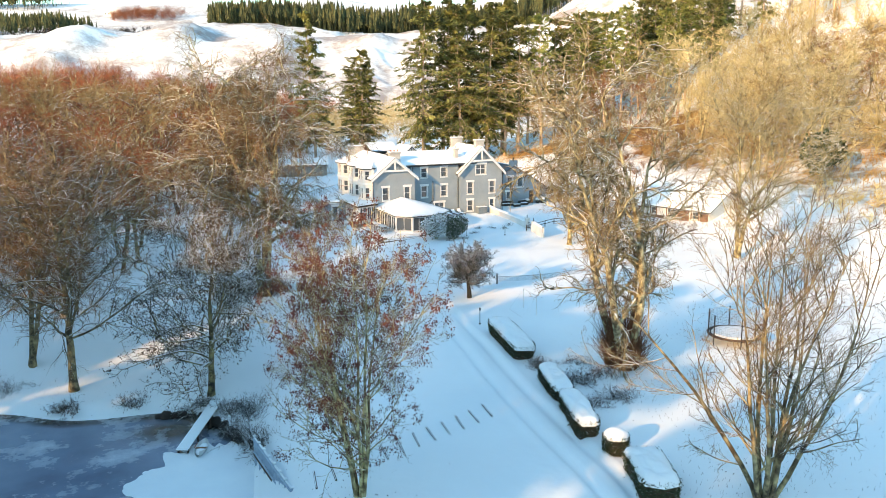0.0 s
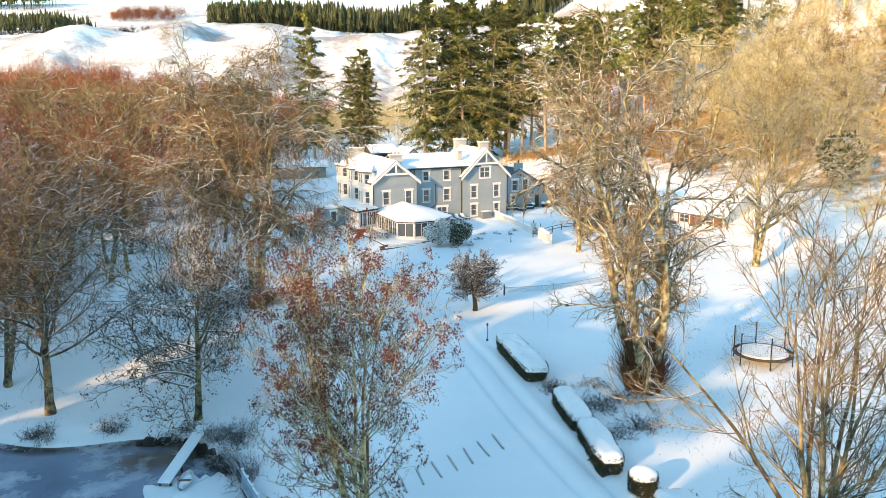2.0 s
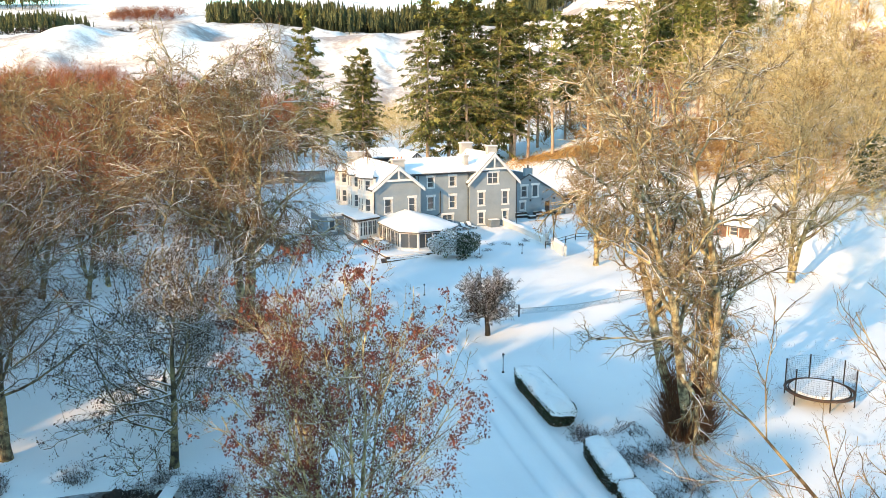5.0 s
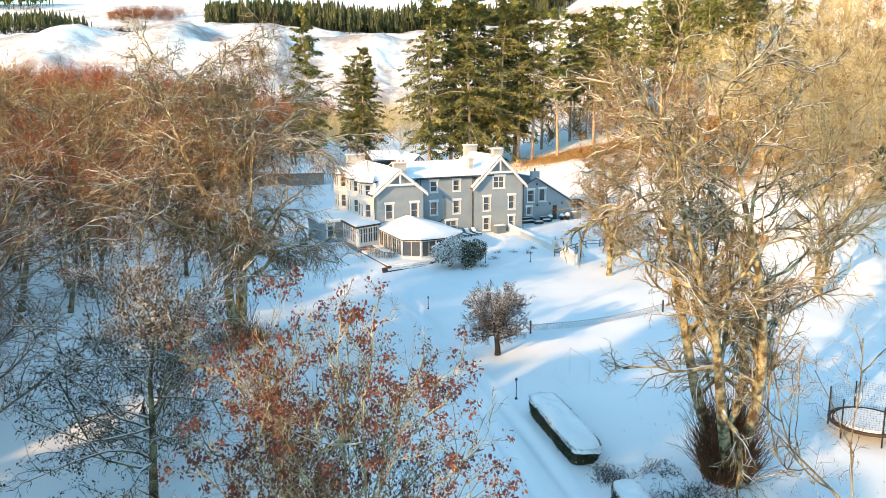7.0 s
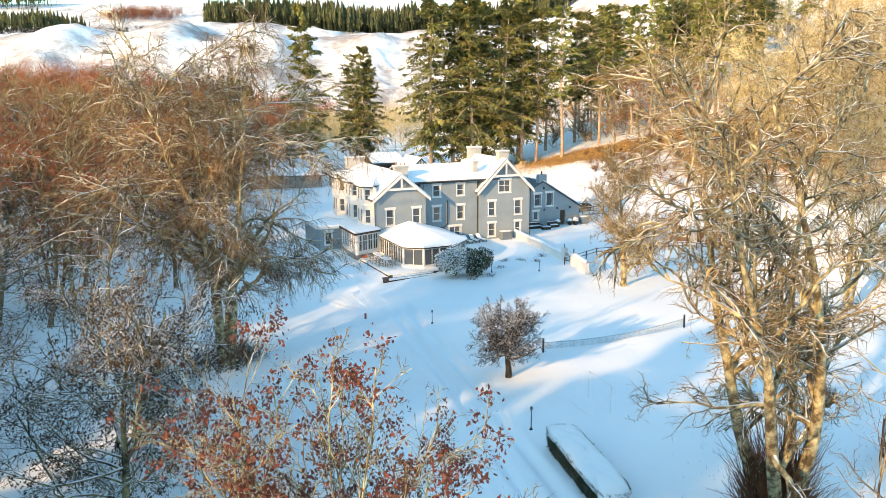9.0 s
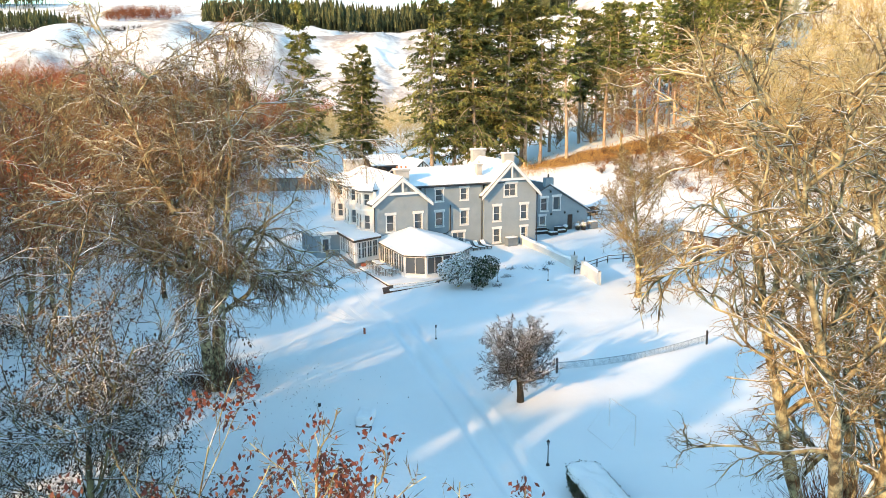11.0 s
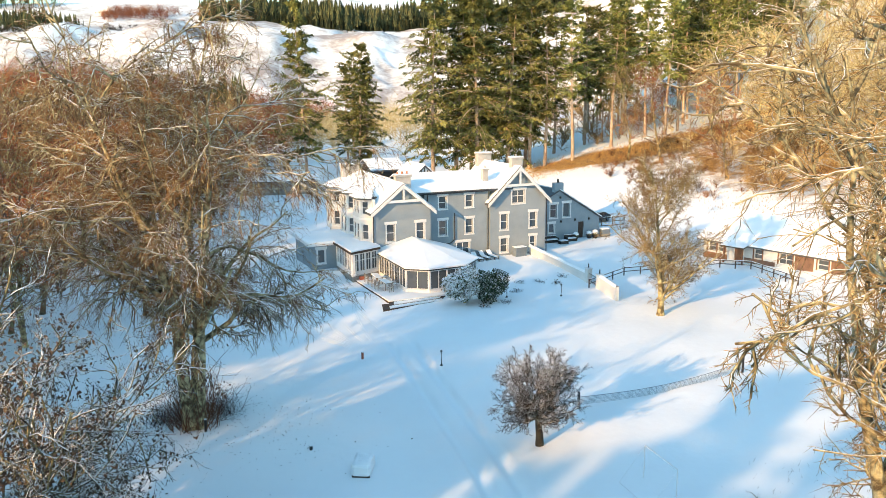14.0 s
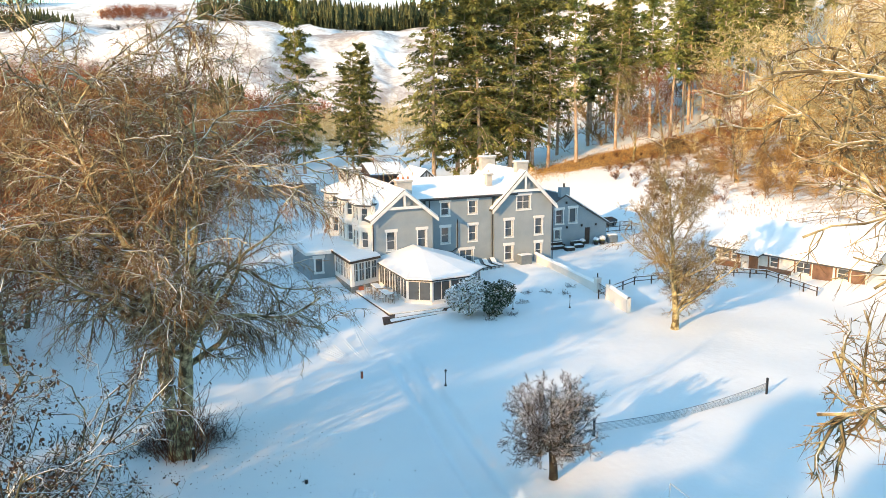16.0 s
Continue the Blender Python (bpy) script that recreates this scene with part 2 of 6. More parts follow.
def boxes(*specs, bevel=0.0, bm=None):
    """One bmesh of boxes x0, x1, y0, y1, z0, z1."""
    bm = bm or bmesh.new()
    for x0, x1, y0, y1, z0, z1 in specs:
        r = bmesh.ops.create_cube(bm, size=1)
        for v in r["verts"]:
            v.co = Vector(((x0 + x1) / 2 + v.co.x * (x1 - x0), (y0 + y1) / 2 + v.co.y * (y1 - y0), (z0 + z1) / 2 + v.co.z * (z1 - z0)))
        if bevel:
            bmesh.ops.bevel(bm, geom=list({e for v in r["verts"] for e in v.link_edges}), offset=bevel, segments=2, affect="EDGES", profile=0.5)
    return bm


def prism(outline, z0, z1, bm=None):
    """An upright block over an outline of x, y."""
    bm = bm or bmesh.new()
    low = [bm.verts.new((x, y, z0)) for x, y in outline]
    top = [bm.verts.new((x, y, z1)) for x, y in outline]
    bm.faces.new(low[::-1])
    bm.faces.new(top)
    for i in range(len(outline)):
        j = (i + 1) % len(outline)
        bm.faces.new((low[i], low[j], top[j], top[i]))
    return bm


def slab(corners, thick, bm=None, lift=0.0):
    """A sheet through the corners, thick downwards."""
    bm = bm or bmesh.new()
    top = [bm.verts.new((x, y, z + lift)) for x, y, z in corners]
    low = [bm.verts.new((x, y, z + lift - thick)) for x, y, z in corners]
    bm.faces.new(top)
    bm.faces.new(low[::-1])
    for i in range(len(corners)):
        j = (i + 1) % len(corners)
        bm.faces.new((top[i], top[j], low[j], low[i]))
    return bm


def rod(a, b, r0, r1=None, sides=8, bm=None):
    bm = bm or bmesh.new()
    a, b = Vector(a), Vector(b)
    r1 = r0 if r1 is None else r1
    turn = (b - a).to_track_quat("Z", "Y").to_matrix().to_4x4()
    bmesh.ops.create_cone(bm, cap_ends=True, segments=sides, radius1=r0, radius2=r1, depth=(b - a).length,
                          matrix=Matrix.Translation((a + b) / 2) @ turn)
    return bm


def wall(openings, x0, x1, z0, top, thick=0.3, peak=1e9):
    """A wall in the plane y = 0, facing -y, from x0 to x1; top(x) gives its height, straight on either side of the peak.
    openings: x0, x1, z0, z1. Holes go through, with reveals."""
    bm = bmesh.new()
    breaks = sorted({x0, x1, *(x for o in openings for x in o[:2]), *([peak] if x0 < peak < x1 else [])})

    def quad(pts):
        bm.faces.new([bm.verts.new(p) for p in pts])

    for a, b in zip(breaks, breaks[1:]):
        gaps = sorted((o[2], o[3]) for o in openings if o[0] <= a + 1e-6 and o[1] >= b - 1e-6)
        z = z0
        for g0, g1 in gaps:
            for y in (0, thick):
                if g0 > z + 1e-6:
                    quad([(a, y, z), (b, y, z), (b, y, g0), (a, y, g0)])
            z = g1
        for y in (0, thick):
            quad([(a, y, z), (b, y, z), (b, y, top(b)), (a, y, top(a))])
        quad([(a, 0, top(a)), (b, 0, top(b)), (b, thick, top(b)), (a, thick, top(a))])
    for a, b, c, d in openings:
        quad([(a, 0, c), (a, thick, c), (a, thick, d), (a, 0, d)])
        quad([(b, 0, c), (b, 0, d), (b, thick, d), (b, thick, c)])
        quad([(a, 0, c), (b, 0, c), (b, thick, c), (a, thick, c)])
        quad([(a, 0, d), (a, thick, d), (b, thick, d), (b, 0, d)])
    for x in (x0, x1):
        quad([(x, 0, z0), (x, thick, z0), (x, thick, top(x)), (x, 0, top(x))])
    bmesh.ops.remove_doubles(bm, verts=bm.verts[:], dist=1e-4)
    return bm


def window(parent, m, a, b, c, d, lights=1, rail=0.5, trim=True, depth=0.16, snow=True):
    """A sash window in the opening a..b, c..d of a wall that faces -y in the frame m."""
    f = 0.07
    bm = boxes((a, a + f, depth, depth + 0.09, c, d), (b - f, b, depth, depth + 0.09, c, d),
               (a + f, b - f, depth, depth + 0.09, c, c + f), (a + f, b - f, depth, depth + 0.09, d - f, d))
    inner = b - a - 2 * f
    for i in range(1, lights):
        x = a + f + inner * i / lights
        boxes((x - 0.035, x + 0.035, depth + 0.002, depth + 0.085, c + f, d - f), bm=bm)
    zr = c + (d - c) * rail
    if rail:
        for i in range(lights):
            p, q = a + f + inner * i / lights, a + f + inner * (i + 1) / lights
            boxes((p + 0.036 * (i > 0), q - 0.036 * (i < lights - 1), depth + 0.004, depth + 0.08, zr - 0.03, zr + 0.03), bm=bm)
    w = part("window", bm, WHITE, parent, "white-painted sash frame", m)
    for i in range(lights):
        p, q = a + f + inner * i / lights, a + f + inner * (i + 1) / lights
        for z0, z1 in (((c + f, zr), (zr, d - f)) if rail else ((c + f, d - f),)):
            part("pane", boxes((p, q, depth + 0.03, depth + 0.045, z0, z1)), GLASS, w, "dark reflective glass pane", m)
    if trim:
        part("sill", boxes((a - 0.18, b + 0.18, -0.10, depth, c - 0.17, c - 0.003), bevel=0.02), WHITE, w, "white stone sill", m)
        part("lintel", boxes((a - 0.26, b + 0.26, -0.055, depth - 0.003, d + 0.003, d + 0.32), bevel=0.02), WHITE, w, "white stone lintel", m)
        for p, q in ((a - 0.14, a - 0.002), (b + 0.002, b + 0.14)):
            part("jamb", boxes((p, q, -0.03, depth - 0.004, c + 0.002, d)), WHITE, w, "", m)
    return w

# ---- the lie of the land ----
CU, SU = 0.922, 0.387


def smooth(a, b, x):
    t = np.clip((np.asarray(x, float) - a) / (b - a), 0, 1)
    return t * t * (3 - 2 * t)


def waves(x, y, seed, octaves=4, size=40.0):
    """Gentle rolling relief from a few sine waves, about -1 to 1."""
    rng = np.random.default_rng(seed)
    out, amp = 0.0, 1.0
    for k in range(octaves):
        for _ in range(3):
            a, ph = rng.uniform(0, 2 * np.pi), rng.uniform(0, 2 * np.pi)
            out = out + amp * np.sin((x * np.cos(a) + y * np.sin(a)) * 2 * np.pi / size + ph) / 3
        amp, size = amp * 0.5, size * 0.47
    return out


def to_uv(x, y):
    return x * SU + y * CU, x * CU - y * SU


def to_xy(u, v):
    return u * SU + v * CU, u * CU - v * SU


def height(x, y):
    """Height of the snow at x, y. u runs up the valley, v to the right of it."""
    x, y = np.asarray(x, float), np.asarray(y, float)
    u, v = to_uv(x, y)
    z = -0.65 - 0.65 * smooth(4, -10, v) - 0.55 * smooth(-10, -24, v) + 0.0 * u
    near_house = smooth(-14, -5, u) * smooth(-34, -20, v)
    z = z + (-0.3 - z) * near_house
    by_terrace = smooth(-28, -19, u) * smooth(-32, -22, v) * smooth(10, 0, v)
    z = z + (np.maximum(z, -0.73) - z) * by_terrace
    z = z - 2.3 * smooth(-48, -68, u) * smooth(-11, -19, v)
    # the pond's hollow
    shore = -71.2 + 0.7 * np.sin(v * 0.45) - 3.0 * smooth(-23, -17.5, v)
    pond = smooth(shore + 2.4, shore - 2.0, u) * smooth(-11.0, -17.5, v + 0.25 * (u + 84)) * smooth(-130, -120, u) * smooth(-76, -68, v)
    z = z - (z + 6.2) * pond
    # the hillside on the right
    w = v - 30 + 0.25 * (u + 20)
    hill = 0.2 * np.clip(w, 0, 140) * smooth(-4, 12, w) + 0.26 * np.clip(w - 52, 0, 130) * smooth(50, 90, w)
    z = z + hill * np.maximum(smooth(300, 150, u), smooth(40, 200, v))
    # the left side of the valley and the far hills
    z = z + 16 * smooth(-60, -220, v) * smooth(-40, 80, u)
    rise = (54 + 13 * smooth(-230, -130, v)) * smooth(285, 600, u) + 76 * smooth(640, 1150, u) + 30 * smooth(1150, 2600, u)
    z = z + rise
    # mounds of old moraine below the plantation, steeper on their right
    for mu, mv, mh, left, right in ((440, -252, 18, 62, 16), (462, -186, 16, 44, 15), (450, -112, 13, 46, 16), (470, -52, 10, 40, 16), (430, -330, 12, 50, 18), (500, 30, 8, 40, 20)):
        z = z + mh * np.exp(-(((u - mu) / 55) ** 2) - ((v - mv) / np.where(v < mv, left, right)) ** 2)
    rough = smooth(260, 380, u) * smooth(720, 560, u)
    z = z + rough * 3.2 * waves(x + 25 * waves(x, y, 21, 2, 120), y + 25 * waves(x, y, 22, 2, 110), 7, 4, 95) + 0.05 * waves(x, y, 3, 3, 9) * (1 - pond)
    # wheel ruts of the drive
    cx = np.interp(y, [-110, -85, -73, -48, -25], [-35.5, -30.0, -28.6, -24.0, -20.5])
    on = smooth(-20, -27, y)
    for off in (-0.85, 0.85):
        z = z - 0.20 * on * np.exp(-(((x - cx - off) / 0.36) ** 4)) + 0.06 * on * np.exp(-(((x - cx - off * 1.65) / 0.3) ** 2)) * (1 + 0.5 * np.sin(y * 2.9 + off))
    return z


def land(x, y):
    return float(height(x, y))


def steps(parts):
    out = []
    for a, b, n in parts:
        out.extend(np.linspace(a, b, n, endpoint=False))
    return np.array(out + [parts[-1][1]])


us = steps([(-1500, -300, 10), (-300, -120, 12), (-120, 10, 150), (10, 120, 60), (120, 320, 40), (320, 760, 100), (760, 1200, 30), (1200, 4200, 16)])
vs = steps([(-2500, -700, 18), (-700, -130, 80), (-130, -45, 36), (-45, -14, 44), (-14, 9, 130), (9, 35, 30), (35, 140, 50), (140, 500, 36), (500, 2500, 12)])
gu, gv = np.meshgrid(us, vs, indexing="ij")
gx, gy = to_xy(gu, gv)
gz = height(gx, gy)
n_u, n_v = gu.shape
idx = np.arange(n_u * n_v).reshape(n_u, n_v)
quads = np.stack([idx[:-1, :-1], idx[1:, :-1], idx[1:, 1:], idx[:-1, 1:]], -1).reshape(-1, 4)[:, ::-1]
me = rows_to_mesh("ground", np.stack([gx, gy, gz], -1).reshape(-1, 3), quads, GROUND, True)
w_hill = gv - 30 + 0.25 * (gu + 20)
plants = (0.52 + 0.02 * smooth(36, 60, w_hill)) * smooth(8, 26, w_hill) * smooth(110, 70, gu)
heather = (0.46 + 0.16 * waves(gx, gy, 9, 3, 90)) * smooth(280, 380, gu) * smooth(1500, 800, gu)
plants = plants + 0.30 * smooth(70, 100, gu) * smooth(30, 60, w_hill) * smooth(330, 250, gu)
bank = np.exp(-(((gu - 82) / 8) ** 2)) * smooth(9, 16, gv) * smooth(95, 60, gv)
plants = plants + 0.62 * bank
attr = me.attributes.new("plants", "FLOAT", "POINT")
attr.data.foreach_set("value", plants.ravel().astype(np.float32))
attr = me.attributes.new("heather", "FLOAT", "POINT")
attr.data.foreach_set("value", heather.ravel().astype(np.float32))
tagged(new("ground", me), "snow-covered lawn, drive and hillsides with wheel ruts", "ground", kind="structure")

POND_Z = -5.0
pu, pv = np.meshgrid(np.linspace(-150, -60, 181), np.linspace(-90, 6, 193), indexing="ij")
px_, py_ = to_xy(pu, pv)
k_ = np.arange(pu.size).reshape(pu.shape)
part_ice = rows_to_mesh("pond", np.stack([px_, py_, np.full(pu.shape, POND_Z)], -1).reshape(-1, 3), np.stack([k_[:-1, :-1], k_[1:, :-1], k_[1:, 1:], k_[:-1, 1:]], -1).reshape(-1, 4)[:, ::-1], ICE)
deep = POND_Z - height(px_, py_)
thin = 0.75 * smooth(1.12, 0.5, deep) + 0.9 * np.exp(-(((px_ + 50.0) / 3.4) ** 2) - ((py_ + 58.6) / 2.3) ** 2)
attr = part_ice.attributes.new("thin", "FLOAT", "POINT")
attr.data.foreach_set("value", thin.ravel().astype(np.float32))
tagged(new("pond", part_ice), "frozen grey pond with windblown snow on the ice", "pond", kind="structure")

# ---- trees ----


def unit(a):
    return a / np.maximum(np.linalg.norm(a, axis=-1, keepdims=True), 1e-9)


def run(rng, start, way, length, k, wobble, up):
    """Paths of k points from start, wandering and bending up or down."""
    pts, d = [start], way
    step = (length / (k - 1))[:, None]
    for i in range(k - 1):
        d = unit(d + rng.normal(0, wobble, d.shape) + np.array([0, 0, up]))
        pts.append(pts[-1] + d * step)
    return np.stack(pts, 1)


def spawn(rng, paths, radii, n, lo, hi, angle, length, k, wobble, up, ratio, shape=0.5, tip=0.3, floor_r=0.008, dome=False):
    """n side branches from every path: their paths and radii."""
    big, m = paths.shape[0], paths.shape[1]
    s = (np.arange(n) + rng.uniform(0, 1, (big, n))) / n * (hi - lo) + lo
    at = s * (m - 1)
    i = np.minimum(at.astype(int), m - 2)
    f = (at - i)[..., None]
    rows = np.arange(big)[:, None]
    a, b = paths[rows, i], paths[rows, i + 1]
    base = (a + (b - a) * f).reshape(-1, 3)
    d = unit(b - a).reshape(-1, 3)
    side = unit(np.cross(d, unit(rng.normal(0, 1, d.shape))))
    ang = np.radians(rng.normal(angle, angle * 0.22, len(d)))[:, None]
    way = unit(d * np.cos(ang) + side * np.sin(ang))
    total = np.linalg.norm(np.diff(paths, axis=1), axis=-1).sum(1)
    taper = np.sqrt(np.clip(1 - ((s - shape) / 0.62) ** 2, 0.06, 1)) if dome else 1 - shape * s
    ln = (total[:, None] * length * taper * rng.uniform(0.7, 1.25, s.shape)).reshape(-1)
    r_here = (radii[rows, i] * (1 - f[..., 0]) + radii[rows, i + 1] * f[..., 0]).reshape(-1)
    r0 = np.maximum(r_here * ratio, floor_r)
    rad = r0[:, None] * np.linspace(1, tip, k)[None]
    return run(rng, base, way, ln, k, wobble, up), np.maximum(rad, floor_r * 0.6)


def tubes(paths, radii, sides):
    n, k, _ = paths.shape
    t = unit(np.gradient(paths, axis=1))
    ref = np.where(np.abs(t[:, :1, 2:3]) > 0.8, np.array([1.0, 0, 0]), np.array([0, 0, 1.0]))
    e1 = unit(np.cross(t, ref))
    e2 = np.cross(t, e1)
    a = np.arange(sides) * 2 * np.pi / sides
    ring = e1[:, :, None] * np.cos(a)[:, None] + e2[:, :, None] * np.sin(a)[:, None]
    v = paths[:, :, None] + ring * radii[:, :, None, None]
    ids = np.arange(n * k * sides).reshape(n, k, sides)
    nx = np.roll(ids, -1, axis=2)
    q = np.stack([ids[:, :-1], ids[:, 1:], nx[:, 1:], nx[:, :-1]], -1).reshape(-1, 4)
    return v.reshape(-1, 3), q


def spikes(paths, radii):
    """Twigs: three-sided spikes from the first to the last point of each path."""
    n = len(paths)
    a, b = paths[:, 0], paths[:, -1]
    t = unit(b - a)
    e1 = unit(np.cross(t, np.where(np.abs(t[:, 2:3]) > 0.8, np.array([1.0, 0, 0]), np.array([0, 0, 1.0]))))
    e2 = np.cross(t, e1)
    r = radii[:, :1]
    ring = [a + r * (e1 * math.cos(k * 2.0944) + e2 * math.sin(k * 2.0944)) for k in range(3)]
    v = np.stack(ring + [b], 1).reshape(-1, 3)
    i = np.arange(n)[:, None] * 4
    f = np.stack([np.concatenate([i + k, i + (k + 1) % 3, i + 3], 1) for k in range(3)], 1).reshape(-1, 3)
    return v, f


def blades(paths, radii):
    """Far twigs: one thin triangle each."""
    a, b = paths[:, 0], paths[:, -1]
    t = unit(b - a)
    spin = np.stack([np.sin(np.arange(len(a)) * 2.4), np.cos(np.arange(len(a)) * 2.4), np.sin(np.arange(len(a)) * 1.7)], -1)
    e1 = unit(np.cross(t, spin)) * radii[:, :1] * 1.15
    return np.stack([a - e1, a + e1, b], 1).reshape(-1, 3), np.arange(len(a) * 3).reshape(-1, 3)


def joined(*groups):
    vs_, qs_, n = [], [], 0
    mixed = len({q.shape[1] for _, q in groups}) > 1
    for v, q in groups:
        if mixed and q.shape[1] == 4:
            q = np.concatenate([q[:, [0, 1, 2]], q[:, [0, 2, 3]]])
        vs_.append(v)
        qs_.append(q + n)
        n += len(v)
    return np.concatenate(vs_), np.concatenate(qs_)


def leaves_at(rng, pts, size, hang=0.6, broad=0.36):
    """Small creased leaf quads at points."""
    n = len(pts)
    d = unit(rng.normal(0, 1, (n, 3)) - np.array([0, 0, hang]))
    s = unit(np.cross(d, rng.normal(0, 1, (n, 3))))
    ln = (size * rng.uniform(0.6, 1.4, n))[:, None]
    v = np.stack([pts, pts + d * ln * 0.5 + s * ln * broad, pts + d * ln, pts + d * ln * 0.5 - s * ln * broad], 1)
    return v.reshape(-1, 3), np.arange(n * 4).reshape(n, 4)


def bare_tree(name, seed, h, stems=1, r0=0.35, lean=0.12, crown_from=0.25, limb=0.42, spread=60, counts=(14, 9, 8, 6), up=0.03,
              droop=0.05, twig_r=0.014, bark=None, twig=None, leaf=None, leaf_n=0, leaf_size=0.2, label="", group="", sucker=0, category="tree", bow=0.55, wander=0.16, branch_r=0.032, limb_r=0.5, cluster=9, broad=0.2, far=False, gnarl=0.13, end=0.62, kept=1.0):
    """A leafless tree: stems, limbs, branches, twigs and their ends, each growing from the last."""
    rng = np.random.default_rng(seed)
    t = thing(name, label, category, group)
    az = rng.uniform(0, 2 * np.pi) + np.arange(stems) * 2 * np.pi / max(stems, 1) + rng.normal(0, 0.3, stems)
    out = np.stack([np.cos(az), np.sin(az), 0 * az], -1)
    start = out * (r0 * (0.38 if r0 > 0.3 else 0.9) * (stems > 1)) + np.array([0, 0, -0.4])
    way = unit(out * lean * (1 if stems > 1 else 0.3) * rng.uniform(0.6, 1.4, (stems, 1)) + np.array([0, 0, 1.0]))
    p0 = run(rng, start, way, h * rng.uniform(0.84, 0.97, stems) + 0.4, 14, 0.03 + 0.11 * gnarl, 0.03)
    r = r0 * (0.72 if stems > 1 else 1.0) * np.linspace(1, 0.08, 14) ** 1.05
    rad0 = np.repeat(r[None], stems, 0)
    rad0[:, 0] *= 1.4
    p1, r1 = spawn(rng, p0, rad0, counts[0], crown_from, 0.98, spread, limb, 9, wander * 0.6, up + 0.03, limb_r, bow, dome=True, floor_r=branch_r * 1.3)
    p2, r2 = spawn(rng, p1, r1, counts[1], 0.12, 0.98, 40, 0.46, 4 if far else 6, gnarl, up + 0.02 - droop * 0.3, 0.55, 0.35, floor_r=branch_r)
    p3, r3 = spawn(rng, p2, r2, counts[2], 0.1, 0.98, 42, 0.5 if far else 0.46, 2 if far else 4, gnarl + 0.03, -droop, 0.6, 0.3, floor_r=branch_r * (0.55 if far else 0.3))
    p4, r4 = spawn(rng, p3, r3, counts[3], 0.15, 1.0, 40, end, 2, 0.2, -droop * 1.5, 0.8, 0.3, floor_r=twig_r)
    limbs = [tubes(p0, rad0, 9), tubes(p1, r1, 4 if far else 5), tubes(p2, r2, 3)]
    shoots = [blades(p4, r4) if far else spikes(p4, r4)]
    (shoots if far else limbs).append(spikes(p3, r3) if far else tubes(p3, r3, 3))
    trunk = joined(*limbs)
    attach("trunk", rows_to_mesh("trunk", *trunk, bark or BARK, True), t, "lichened trunk and branches")
    attach("crown", rows_to_mesh("crown", *joined(*shoots), twig or TWIG, True), t, "fine bare twigs")
    if leaf and leaf_n:
        ends = p4[rng.uniform(0, 1, len(p4)) < kept, -1]
        pick = ends[rng.integers(0, len(ends), leaf_n // cluster)]
        pts = np.repeat(pick, cluster, 0) + rng.normal(0, leaf_size, (len(pick) * cluster, 3))
        attach("foliage", rows_to_mesh("foliage", *leaves_at(rng, pts, leaf_size, 1.2, broad), leaf), t)
    if sucker:
        a = rng.uniform(0, 2 * np.pi, sucker)
        rr = rng.uniform(0.5, 1.6, sucker) * r0 * 1.5
        st = np.stack([np.cos(a) * rr, np.sin(a) * rr, rng.uniform(-0.3, 1.0, sucker) ** 3 * 3.2], -1)
        wy = unit(np.stack([np.cos(a) * 0.25, np.sin(a) * 0.25, np.full(sucker, 0.95)], -1) + rng.normal(0, 0.22, (sucker, 3)))
        ps = run(rng, st, wy, rng.uniform(1.0, 3.0, sucker), 5, 0.18, 0.05)
        rs = np.repeat((0.022 * np.linspace(1, 0.4, 5))[None], sucker, 0)
        attach("undergrowth", rows_to_mesh("undergrowth", *tubes(ps, rs, 3), SUCKER, True), t, "dense brown shoots round the foot of the trunk")
    return t


def place(t, x, y, turn=0.0, size=1.0, sink=0.0, z=None, wide=None):
    t.matrix_basis = Matrix.LocRotScale((x, y, (land(x, y) if z is None else z) - sink), Euler((0, 0, turn)), (wide or size, wide or size, size))
    return t


def again(t, x, y, turn=0.0, size=1.0, sink=0.0, wide=None):
    keep = t.scale.copy()
    t.scale = (1, 1, 1)
    c = copy_thing(t, Matrix.LocRotScale((x, y, land(x, y) - sink), Euler((0, 0, turn)), (wide or size, wide or size, size)))
    t.scale = keep
    return c


